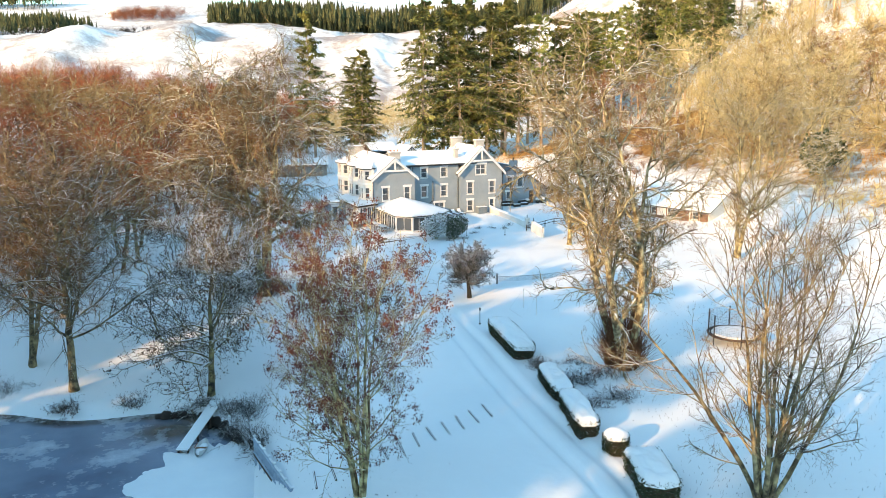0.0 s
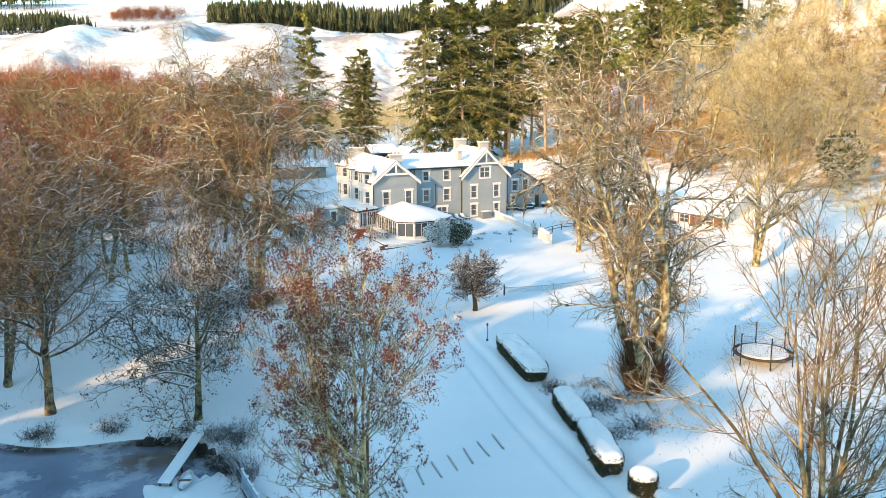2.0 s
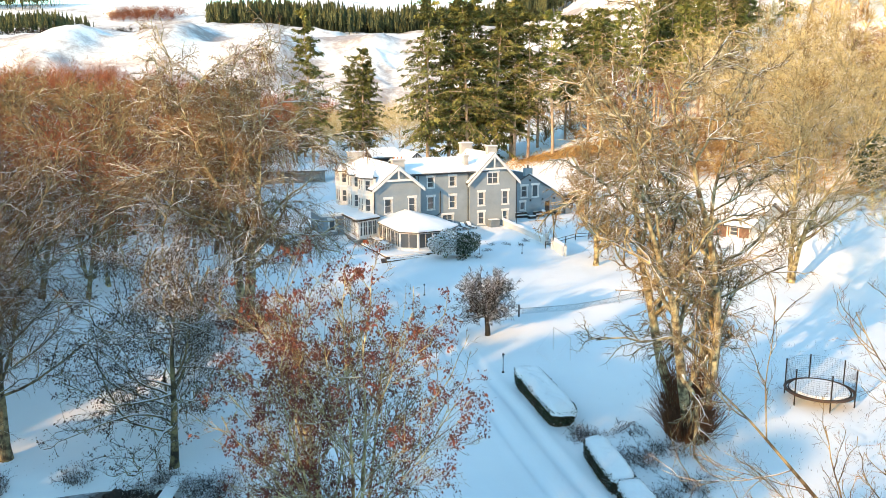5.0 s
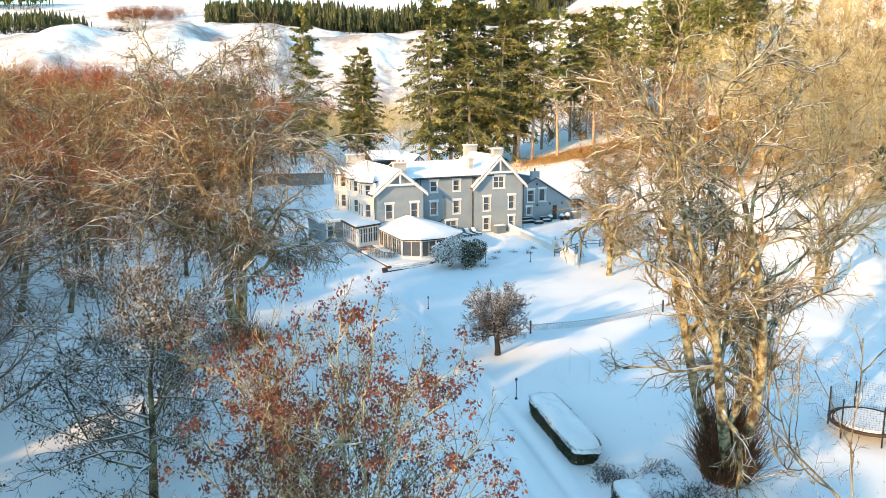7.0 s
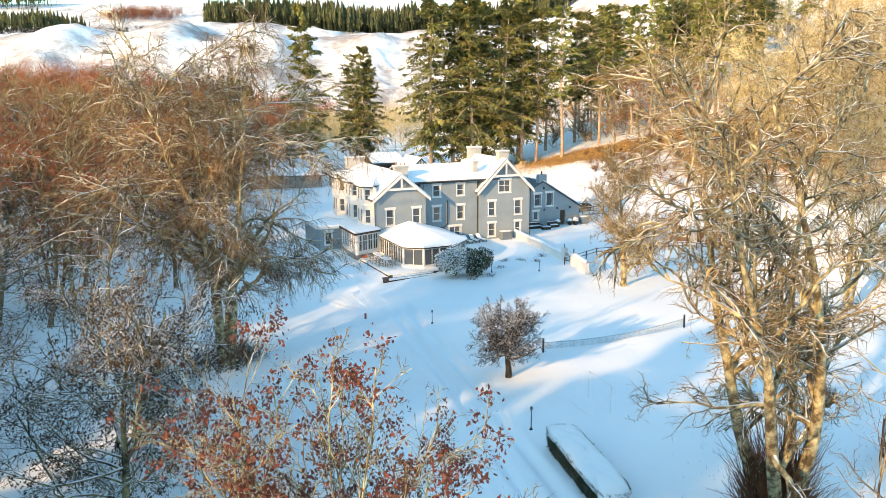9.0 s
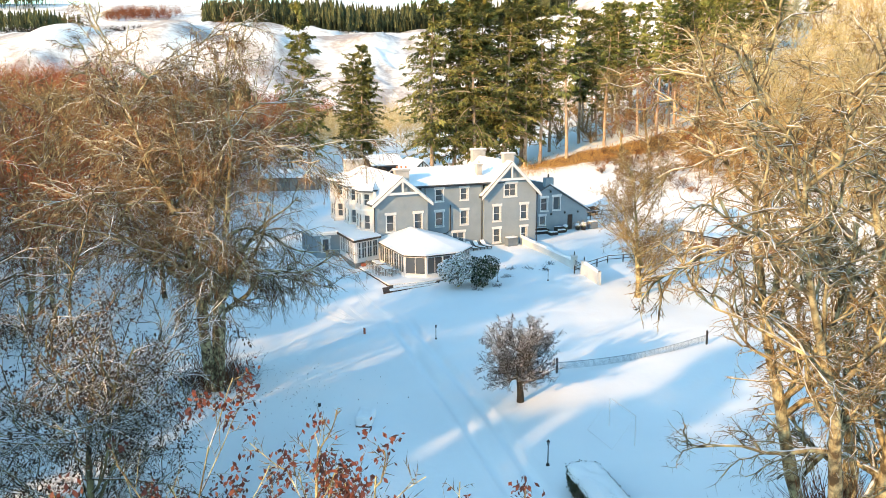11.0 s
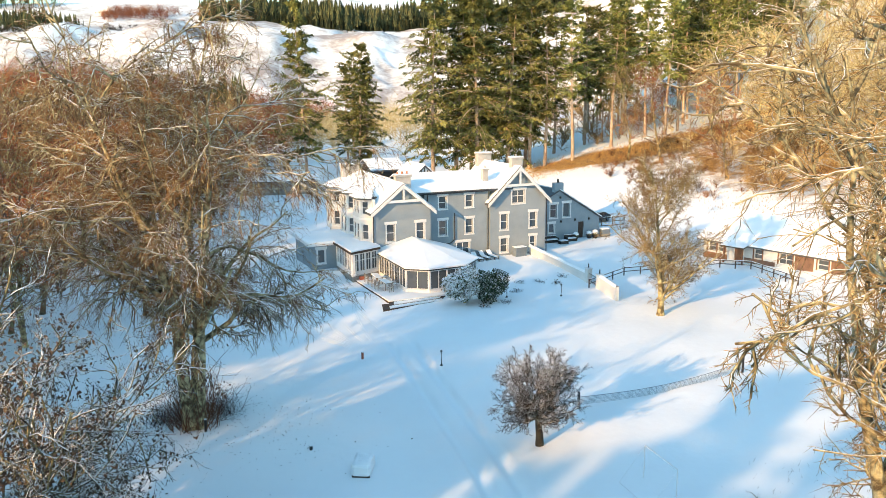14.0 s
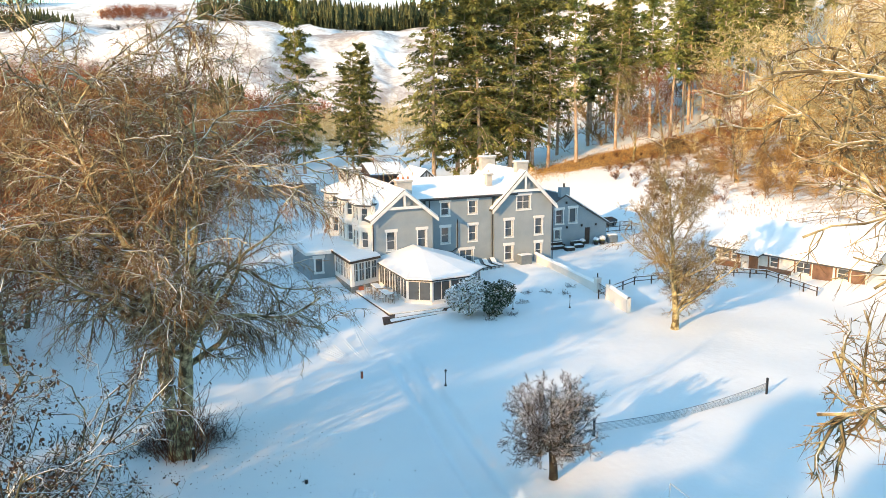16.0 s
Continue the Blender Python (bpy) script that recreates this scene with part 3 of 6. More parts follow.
def conifer(name, seed, h, bare=0.3, width=0.16, whorls=26, per=6, clumps=12, droop=0.12, needle=None, label="", group="", ragged=0.3, clump=0.75, r0=0.32, round_top=False):
    rng = np.random.default_rng(seed)
    t = thing(name, label, "tree", group)
    p0 = run(rng, np.array([[0, 0, -0.5]]), np.array([[0, 0, 1.0]]), np.array([h + 0.5]), 10, 0.012, 0.05)
    rad0 = (r0 * np.linspace(1.15, 0.06, 10))[None]
    zs = np.linspace(bare, 0.985, whorls) + rng.uniform(-0.02, 0.02, whorls)
    n = whorls * per
    s = np.repeat(zs, per) + rng.uniform(-0.035, 0.035, n)
    s = np.clip(s, bare * 0.9, 0.99)
    f = np.clip((s - bare) / (1 - bare), 0, 1)
    prof = np.sqrt(np.clip(1 - (2 * f - 0.75) ** 2 / 1.9, 0.05, 1)) if round_top else np.clip(1.05 - f, 0.04, 1) ** 0.62 * np.clip(0.5 + f * 2.5, 0, 1)
    ln = h * width * prof * rng.uniform(1 - ragged, 1 + ragged, n)
    az = rng.uniform(0, 2 * np.pi, n)
    way = unit(np.stack([np.cos(az), np.sin(az), 0.15 + 0.5 * (f - 0.4) + rng.normal(0, 0.22, n)], -1))
    base = np.stack([0 * s, 0 * s, s * h], -1) + 0.0
    at = np.clip(s, 0, 0.999) * 9
    i = at.astype(int)
    base[:, :2] = p0[0, i, :2]
    pb = run(rng, base, way, ln, 5, 0.07, -droop)
    rb = (0.05 * np.linspace(1, 0.25, 5))[None] * np.maximum(ln / 3, 0.5)[:, None]
    attach("trunk", rows_to_mesh("trunk", *joined(tubes(p0, rad0, 8), tubes(pb, rb, 3)), PINE_BARK, True), t)
    u = rng.uniform(0.1, 1.0, (n, clumps)) ** 0.8
    k = np.minimum((u * 4).astype(int), 3)
    fr = (u * 4 - k)[..., None]
    rows = np.arange(n)[:, None]
    c = (pb[rows, k] * (1 - fr) + pb[rows, k + 1] * fr).reshape(-1, 3)
    d = np.repeat(unit(pb[:, -1] - pb[:, 0]), clumps, 0)
    across = unit(np.cross(d, np.array([0, 0, 1.0])))
    off = rng.normal(0, 1, (n, clumps)) * (0.17 * ln[:, None] * (1.15 - u))
    off = off.reshape(-1, 1)
    c = c + across * off + rng.normal(0, 0.24 * clump, c.shape) - np.array([0, 0, 0.25]) * np.abs(off)
    sz = (clump * rng.uniform(0.5, 1.3, len(c)))[:, None]
    fw = unit(d + across * np.clip(off * 1.2, -0.9, 0.9) + rng.normal(0, 0.48, c.shape) - np.array([0, 0, 0.22]))
    sd = unit(np.cross(fw, np.array([0, 0, 1.0])) + rng.normal(0, 0.28, c.shape))
    nrm = np.cross(fw, sd)
    v = np.stack([c - fw * sz * 0.45, c + sd * sz * 0.26 - nrm * sz * 0.12, c + fw * sz * 0.8, c - sd * sz * 0.26 - nrm * sz * 0.12], 1).reshape(-1, 3)
    attach("crown", rows_to_mesh("crown", v, np.arange(len(c) * 4).reshape(-1, 4), needle or NEEDLE), t)
    return t

# ---- the house ----
house = thing("house", "large grey rendered country house with white trim under snowy roofs", "house")


def gable(mid, low, top, half):
    """The top line of a gable wall."""
    return lambda x: top - (top - low) * min(abs(x - mid) / half, 1.0)


def level(z):
    return lambda x: z


def house_wall(m, openings, x0, x1, top, z0=-0.7, material=None, label="grey roughcast wall", owner=None, peak=1e9):
    owner = owner or house
    part("wall", wall([o[:4] for o in openings], x0, x1, z0, top, peak=peak), material or RENDER_WALL, owner, label, m)
    for o in openings:
        kw = o[4] if len(o) > 4 else {}
        window(owner, m, *o[:4], **kw)


def around(cx, z0, z1, w=0.95, **kw):
    return (cx - w / 2, cx + w / 2, z0, z1, kw)


# right-hand gabled wing
R_OPEN = [around(1.92, 2.85, 4.76), around(5.87, 2.85, 4.76), around(1.92, 0.08, 1.80), around(5.87, 0.05, 1.80, 0.8),
          around(3.82, 5.95, 7.55, 1.7, lights=2, rail=0.55)]
house_wall(pose(0, 0, 0), R_OPEN, 0, 7.6, gable(3.8, 6.55, 10.2, 3.8), peak=3.8)
house_wall(pose(7.6, 0, 0, 0, 0, 90), [], 0.3, 10, level(6.5))
house_wall(pose(0, 10, 0, 0, 0, -90), [], 0, 9.7, level(6.5))
house_wall(pose(7.6, 10.3, 0, 0, 0, 180), [], 0, 7.6, gable(3.8, 6.55, 10.2, 3.8), peak=3.8)
# middle range
M_OPEN = [around(-2.6, 2.70, 4.47), around(-6.0, 2.70, 4.47), around(-2.6, 5.85, 7.30), around(-6.0, 5.85, 7.30),
          around(-3.4, 0.2, 1.7, 1.6, lights=2)]
house_wall(pose(0, 0.25, 0), M_OPEN, -8.25, -0.003, level(7.85))
house_wall(pose(-8.0, 9.3, 0, 0, 0, 180), [], -7.7, 0, level(7.85))
# left-hand gabled wing
L_OPEN = [around(-13.05, 2.80, 4.76), around(-9.5, 2.80, 4.76)]
house_wall(pose(0, -1.45, 0), L_OPEN, -15.0, -8.25, gable(-11.62, 6.45, 9.1, 3.4), peak=-11.62)
house_wall(pose(-8.25, -1.15, 0, 0, 0, 90), [], 0.0, 1.4, level(6.4))
house_wall(pose(-15.0, 16.5, 0, 0, 0, -90), [], 0, 17.65, level(7.6), material=RENDER_PALE, label="pale rendered wall")
house_wall(pose(-8.0, 16.8, 0, 0, 0, 180), [], 0, 7.0, level(7.6))
house_wall(pose(-8.0, 9.0, 0, 0, 0, 90), [], 0, 7.8, level(7.6))

# bay windows of the sunlit side
BAYS = (1.7, 6.9, 13.2)
for yc in BAYS:
    c, f, out = 1.0, 1.15, 1.05
    corner = [(-15.0, yc + f + c), (-15.0 - out, yc + f), (-15.0 - out, yc - f), (-15.0, yc - f - c)]
    for a, b in zip(corner, corner[1:]):
        ln = math.hypot(b[0] - a[0], b[1] - a[1])
        turn = math.degrees(math.atan2(b[1] - a[1], b[0] - a[0]))
        n = 2 if ln > 1.8 else 1
        w = 0.78
        mids = [ln * (i + 0.5) / n for i in range(n)]
        ops = [around(x, z0, z1, w, trim=False, depth=0.08) for x in mids for z0, z1 in ((3.0, 4.75), (5.85, 7.3))]
        house_wall(pose(a[0], a[1], 0, 0, 0, turn), ops, 0.003, ln - 0.003, level(7.6), z0=2.4, material=RENDER_PALE, label="white rendered bay wall")
        for z0, z1 in ((5.2, 5.5), (2.72, 2.9)):
            part("band", boxes((0, ln, -0.07, -0.003, z0, z1), bevel=0.015), WHITE, house, "white string course", pose(a[0], a[1], 0, 0, 0, turn))
    e = 0.35
    top = [(-15.0, yc + f + c + e, 7.66), (-15.0 - out - e, yc + f + 0.15, 7.66), (-15.0 - out - e, yc - f - 0.15, 7.66), (-15.0, yc - f - c - e, 7.66)]
    ridge = (-13.9, yc, 8.34)
    bm = bmesh.new()
    lift = bmesh.new()
    for a, b in zip(top, top[1:]):
        slab([a, b, ridge], 0.16, bm)
        slab([a, b, ridge], 0.14, lift, 0.15)
    part("roof", bm, SLATE, house, "slate bay roof")
    part("snow_cover", lift, SNOW, house, "snow lying on the roof")


def roof(quads_, owner, thick=0.18, snow=0.16, name="roof"):
    bm, sn = bmesh.new(), bmesh.new()
    for q in quads_:
        slab(q, thick, bm)
        mid = sum((Vector(p) for p in q), Vector()) / len(q)
        slab([tuple(Vector(p) + (mid - Vector(p)) * 0.012) for p in q], snow, sn, snow + 0.003)
    bmesh.ops.bevel(sn, geom=[e for e in sn.edges if e.calc_length() > 0.6], offset=0.05, segments=2, affect="EDGES")
    part(name, bm, SLATE, owner, "slate roof")
    part("snow_cover", sn, SNOW, owner, "snow lying on the roof")


roof([[(-0.5, -0.5, 6.15), (3.8, -0.5, 10.4), (3.8, 10.5, 10.4), (-0.5, 10.5, 6.15)],
      [(8.1, -0.5, 6.15), (8.1, 10.5, 6.15), (3.8, 10.5, 10.4), (3.8, -0.5, 10.4)]], house)
roof([[(-10.5, -0.12, 7.85), (3.0, -0.12, 7.85), (3.0, 4.7, 9.6), (-10.5, 4.7, 9.6)],
      [(-10.5, 9.6, 7.85), (-10.5, 4.7, 9.6), (3.0, 4.7, 9.6), (3.0, 9.6, 7.85)]], house)
roof([[(-15.5, -1.9, 6.1), (-11.62, -1.9, 9.25), (-11.62, 4.0, 9.25), (-15.5, 2.0, 6.1)],
      [(-7.75, -1.9, 6.1), (-7.75, 0.2, 6.1), (-11.62, 4.0, 9.25), (-11.62, -1.9, 9.25)]], house)
roof([[(-15.35, 0.6, 7.62), (-11.5, 3.5, 9.3), (-11.5, 14.0, 9.3), (-15.35, 16.9, 7.62)],
      [(-7.6, 16.9, 7.62), (-11.5, 14.0, 9.3), (-11.5, 3.5, 9.3), (-7.6, 6.0, 7.62)],
      [(-15.35, 16.9, 7.62), (-11.5, 14.0, 9.3), (-7.6, 16.9, 7.62)],
      [(-15.35, 0.6, 7.62), (-7.6, 0.6, 7.62), (-11.5, 3.5, 9.3)]], house)


def bargeboards(mid, half, low, top, y, tie):
    """White boards along a gable's verge, with a collar and a king post."""
    for s in (-1, 1):
        bm = bmesh.new()
        a, b = (mid + s * half, low), (mid, top)
        h = 0.42
        pts = [(a[0], y, a[1]), (b[0], y, b[1]), (b[0], y, b[1] - h), (a[0], y, a[1] - h)]
        f = [bm.verts.new(p) for p in pts]
        k = [bm.verts.new((p[0], y + 0.07, p[2])) for p in pts]
        bm.faces.new(f)
        bm.faces.new(k[::-1])
        for i in range(4):
            j = (i + 1) % 4
            bm.faces.new((f[i], f[j], k[j], k[i]))
        part("bargeboard", bm, WHITE, house, "white bargeboard with snow on it")
    slope = (top - low) / half
    reach = (top - 0.42 - tie) / slope
    part("collar", boxes((mid - reach - 0.1, mid + reach + 0.1, y + 0.075, y + 0.16, tie - 0.16, tie + 0.14), bevel=0.02), WHITE, house, "white collar beam")
    part("king_post", boxes((mid - 0.12, mid + 0.12, y + 0.072, y + 0.155, tie + 0.145, top - 0.35), bevel=0.02), WHITE, house, "white king post")


bargeboards(3.8, 4.3, 6.12, 10.38, -0.62, 8.2)
bargeboards(-11.62, 3.88, 6.08, 9.22, -2.02, 7.35)


def chimney(x, y, z0, z1, wx, wy, pots, owner=None):
    owner = owner or house
    c = part("chimney", boxes((x - wx / 2, x + wx / 2, y - wy / 2, y + wy / 2, z0, z1), bevel=0.03), CHIMNEY, owner, "rendered chimney stack")
    part("coping", boxes((x - wx / 2 - 0.12, x + wx / 2 + 0.12, y - wy / 2 - 0.12, y + wy / 2 + 0.12, z1 + 0.002, z1 + 0.2), bevel=0.04), CHIMNEY, c)
    part("snow_cap", boxes((x - wx / 2 - 0.1, x + wx / 2 + 0.1, y - wy / 2 - 0.1, y + wy / 2 + 0.1, z1 + 0.203, z1 + 0.33), bevel=0.06), SNOW, c)
    for i in range(pots):
        px = x + (i - (pots - 1) / 2) * wx / max(pots, 1) * 0.95
        bm = rod((px, y, z1 + 0.2), (px, y, z1 + 0.6), 0.13, 0.11, 10)
        part("chimney_pot", bm, TERRACOTTA if pots == 3 else CHIMNEY, c, "clay chimney pot with a little snow")


chimney(4.1, 1.3, 9.2, 11.15, 1.5, 0.8, 1)
chimney(3.8, 9.6, 9.0, 11.15, 1.9, 0.9, 2)
chimney(-10.7, 1.0, 8.0, 9.75, 1.8, 0.8, 3)
chimney(-12.6, 14.6, 8.6, 9.95, 2.6, 0.9, 2)
chimney(0.2, 1.9, 8.3, 9.9, 0.7, 0.6, 1)

# rear wing with a black and white gable, and a flat-roofed block
roof([[(-7.05, 7.0, 8.85), (-5.4, 7.0, 10.3), (-5.4, 13, 10.3), (-7.05, 13, 8.85)], [(-3.75, 7.0, 8.85), (-3.75, 13, 8.85), (-5.4, 13, 10.3), (-5.4, 7.0, 10.3)]], house)
part("wall", wall([], -6.95, -3.85, 8.0, gable(-5.4, 8.8, 10.12, 1.55), peak=-5.4), RENDER_PALE, house, "small rear gable", pose(0, 7.3, 0))
for i in range(7):
    x = -6.6 + i * 0.4
    part("timber_stud", boxes((x - 0.05, x + 0.05, -0.05, -0.003, 8.75, 10.02 - abs(x + 5.4) * 0.85)), TIMBER_DARK, house, "", pose(0, 7.3, 0))
part("timber_rail", boxes((-6.85, -3.95, -0.08, -0.053, 8.62, 8.76)), TIMBER_DARK, house, "dark timber rail", pose(0, 7.3, 0))
part("wall", wall([], -9.0, -4.3, -0.7, level(9.0)), TIMBER_DARK, house, "dark boarded wall of the rear wing", pose(0, 17.0, 0))
part("wall", wall([], -6.0, 0.0, -0.7, gable(-3.0, 9.0, 10.1, 3.0), peak=-3.0), TIMBER_DARK, house, "dark gable of the rear wing", pose(-9.0, 17.0, 0, 0, 0, -90))
part("wall", boxes((-8.69, -4.3, 22.7, 23.0, -0.7, 9.0)), TIMBER_DARK, house, "dark boarded rear wall")
roof([[(-9.3, 16.7, 8.92), (-4.1, 16.7, 8.92), (-4.1, 20.0, 10.15), (-9.3, 20.0, 10.15)], [(-9.3, 23.3, 8.92), (-9.3, 20.0, 10.15), (-4.1, 20.0, 10.15), (-4.1, 23.3, 8.92)]], house)

# gutters and downpipes
part("gutter", rod((-8.6, -0.22, 7.72), (-0.1, -0.22, 7.72), 0.075), BLACK, house, "black gutter")
for x, y, z0, z1 in ((-0.18, 0.12, -0.35, 7.6), (-7.95, 0.12, -0.35, 7.6), (-4.55, 0.12, 2.1, 5.3), (7.72, -0.08, -0.35, 6.3), (-15.1, -1.55, 2.6, 6.2)):
    part("downpipe", rod((x, y, z0), (x, y, z1), 0.055), BLACK, house, "black cast-iron downpipe")
part("downpipe", rod((-4.55, 0.12, 2.1), (-5.2, 0.12, 1.7), 0.055), BLACK, house)
part("downpipe", rod((-5.2, 0.12, 1.7), (-7.95, 0.12, 1.95), 0.055), BLACK, house)

# flat-roofed sun room with glazed walls over a stone plinth
SUN = [(-18.45, 1.9), (-18.45, -4.4), (-15.05, -2.9)]
part("plinth", prism([(-18.45, 1.9), (-18.45, -4.4), (-15.05, -2.9), (-15.05, 1.9)], -1.9, -0.05), STONE, house, "stone plinth")
for (a, b), panes in zip(zip(SUN, SUN[1:]), (6, 4)):
    ln = math.hypot(b[0] - a[0], b[1] - a[1])
    m = pose(a[0], a[1], 0, 0, 0, math.degrees(math.atan2(b[1] - a[1], b[0] - a[0])))
    ops = []
    for i in range(panes):
        w = (ln - 0.3) / panes
        ops.append((0.15 + i * w + 0.06, 0.15 + (i + 1) * w - 0.06, 0.35, 2.3, {"trim": False, "depth": 0.05, "lights": 2, "rail": 0.62}))
    house_wall(m, ops, 0.004, ln - 0.004, level(2.45), z0=-0.05, material=WHITE, label="white glazed wall of the sun room")
roof_outline = [(-18.8, 1.9), (-18.8, -4.95), (-14.9, -3.2), (-14.9, -1.48), (-15.02, -1.48), (-15.02, 1.9)]
part("roof", prism(roof_outline, 2.45, 2.68), TIMBER_DARK, house, "dark fascia of the flat roof")
part("snow_cover", prism([(x + 0.06 * (x < -17), y + 0.06) for x, y in roof_outline], 2.683, 2.84), SNOW, house)

# low annexe with a flat roof
part("wall", prism([(-21.3, 2.0), (-15.05, 2.0), (-15.05, 9.5), (-21.3, 9.5)], -0.9, 2.35), RENDER_WALL, house, "low grey annexe")
part("roof", prism([(-21.7, 1.65), (-18.85, 1.65), (-18.85, 1.95), (-15.05, 1.95), (-15.05, 9.9), (-21.7, 9.9)], 2.35, 2.62), WHITE, house, "white fascia")
part("snow_cover", prism([(-21.65, 1.7), (-15.06, 1.99), (-15.06, 9.3), (-21.65, 9.3)], 2.623, 2.8), SNOW, house)
window(house, pose(0, 1.98, 0), -20.6, -19.75, 0.35, 1.9, depth=-0.02, rail=0, trim=True)

# conservatory with a hipped snowy roof
cons = thing("conservatory", "white framed conservatory with a snow-covered hipped roof", "conservatory")
CON = [(-15.0, -2.9), (-15.0, -11.1), (-13.0, -12.6), (-9.0, -12.3), (-6.4, -9.6), (-6.4, -1.5)]
part("base", prism(CON + [(-15.0, -1.5)], -1.0, -0.2), WHITE, cons, "low white base")
for a, b in zip(CON, CON[1:]):
    ln = math.hypot(b[0] - a[0], b[1] - a[1])
    m = pose(a[0], a[1], 0, 0, 0, math.degrees(math.atan2(b[1] - a[1], b[0] - a[0])))
    n = max(1, round(ln / 1.75))
    for i in range(n):
        w = (ln - 0.16) / n
        p, q = 0.08 + i * w, 0.08 + (i + 1) * w
        window(cons, m, p + 0.03, q - 0.03, -0.18, 1.72, lights=2, rail=0, trim=False, depth=0.0)
        part("post", boxes((p - 0.08, p + 0.028, -0.03, 0.12, -0.2, 1.75)), WHITE, cons, "", m)
    part("post", boxes((ln - 0.1, ln - 0.002, -0.028, 0.118, -0.2, 1.75)), WHITE, cons, "", m)
    part("head", boxes((0.002, ln - 0.002, -0.035, 0.125, 1.753, 1.88)), WHITE, cons, "", m)
EAVE = [(x + (x + 10.7) * 0.04, y - 0.25 * (y < -3), 1.9) for x, y in [(-15.0, -1.5)] + CON]
top_a, top_b = (-10.6, -1.5, 3.1), (-10.7, -4.2, 3.15)
bm, gut = bmesh.new(), bmesh.new()
for a, b in zip(EAVE, EAVE[1:]):
    apex = top_b
    slab([a, b, apex], 0.1, bm)
    part("snow_cover", slab([a, b, apex], 0.14, None, 0.143), SNOW, cons, "thick snow on the conservatory roof")
    rod((a[0], a[1], 1.86), (b[0], b[1], 1.86), 0.06, bm=gut)
for a, b in ((EAVE[0], top_a), (EAVE[-1], top_a)):
    slab([a, top_b, top_a], 0.1, bm)
    part("snow_cover", slab([a, top_b, top_a], 0.14, None, 0.143), SNOW, cons, "thick snow on the conservatory roof")
part("roof", bm, SLATE, cons)
part("gutter", gut, BLACK, cons, "black gutter")

# terrace with steps
terrace = thing("terrace", "raised snowy paved terrace with dark stone steps", "terrace")
TER = [(-18.1, -3.6), (-17.8, -13.9), (-12.0, -13.9), (-7.0, -12.6), (-5.9, -1.4), (-15.0, -1.4)]
part("paving", prism(TER, -1.8, -0.62), TIMBER_DARK, terrace, "dark edge of the terrace")
part("snow_cover", prism([(x + (x + 12) * -0.012, y + 0.08) for x, y in TER], -0.617, -0.5), SNOW, terrace)
for i, (z, out) in enumerate(((-0.66, 0.9), (-0.74, 1.8))):
    part("step", prism([(-17.8 - i * 0.7, -13.92), (-18.3 - i * 0.75, -14.1 - out), (-12.3 + i * 0.2, -13.95 - out * 0.55), (-12.0, -13.92)], -1.8, z), TIMBER_DARK, terrace, "dark stone step")
    part("snow_cover", prism([(-17.3 - i * 0.6, -13.98), (-17.6 - i * 0.7, -13.95 - out), (-12.7 + i * 0.2, -13.9 - out * 0.55), (-12.4, -13.98)], z + 0.003, z + 0.07), SNOW, terrace)

# right-hand grey annexe with a catslide roof
annexe = thing("annexe", "low grey rendered annexe with a long sloping slate roof", "house")
A_OPEN = [around(12.25, 2.75, 4.5, 1.0, rail=0.6), around(14.25, 2.75, 4.6, 1.05, rail=0), around(12.0, 0.75, 1.95, 0.8, rail=0), (16.1, 16.95, -0.35, 1.95, {"rail": 0, "trim": False})]
part("wall", wall([o[:4] for o in A_OPEN[:3]] + [A_OPEN[3][:4]], 7.9, 19.4, -0.8, lambda x: 6.4 - (13.0 - x) * 0.5 if x < 13.0 else 6.4 - (x - 13.0) * 0.605, peak=13.0), RENDER_WALL, annexe, "grey rendered gable", pose(0, 5.8, 0))
for o in A_OPEN[:3]:
    window(annexe, pose(0, 5.8, 0), *o[:4], **o[4])
d_ = part("door", boxes((16.12, 16.93, 0.12, 0.18, -0.33, 1.93), bevel=0.01), TIMBER_DARK, annexe, "dark timber door", pose(0, 5.8, 0))
part("door_handle", boxes((16.82, 16.87, 0.06, 0.118, 0.75, 0.92)), BLACK, d_, "", pose(0, 5.8, 0))
part("wall", boxes((19.1, 19.4, 6.11, 13.0, -0.8, 2.5), (7.9, 19.4, 13.0, 13.3, -0.8, 2.5)), RENDER_WALL, annexe)
part("roof", slab([(7.6, 5.5, 3.75), (12.99, 5.5, 6.45), (12.99, 13.6, 6.45), (7.6, 13.6, 3.75)], 0.18), SLATE, annexe, "bare dark slates")
roof([[(19.8, 5.5, 2.34), (19.8, 13.6, 2.34), (13.0, 13.6, 6.45), (13.0, 5.5, 6.45)]], annexe)
c_ = part("chimney", boxes((12.3, 13.6, 5.6, 6.4, 5.8, 7.35), bevel=0.03), RENDER_WALL, annexe, "grey chimney")
part("chimney_pot", rod((12.95, 6.0, 7.35), (12.95, 6.0, 7.85), 0.13, 0.12, 10), BLACK, c_)
for x, z in ((13.2, 5.4), (13.35, 2.2), (15.55, 2.3), (17.7, 2.3)):
    part("wall_lamp", boxes((x - 0.1, x + 0.1, 5.6, 5.797, z - 0.15, z + 0.15), bevel=0.03), BLACK, annexe, "dark wall lantern")

POND_TREES = ((-46.6, -54.9), (-56.6, -49.3), (-60.0, -42.6))

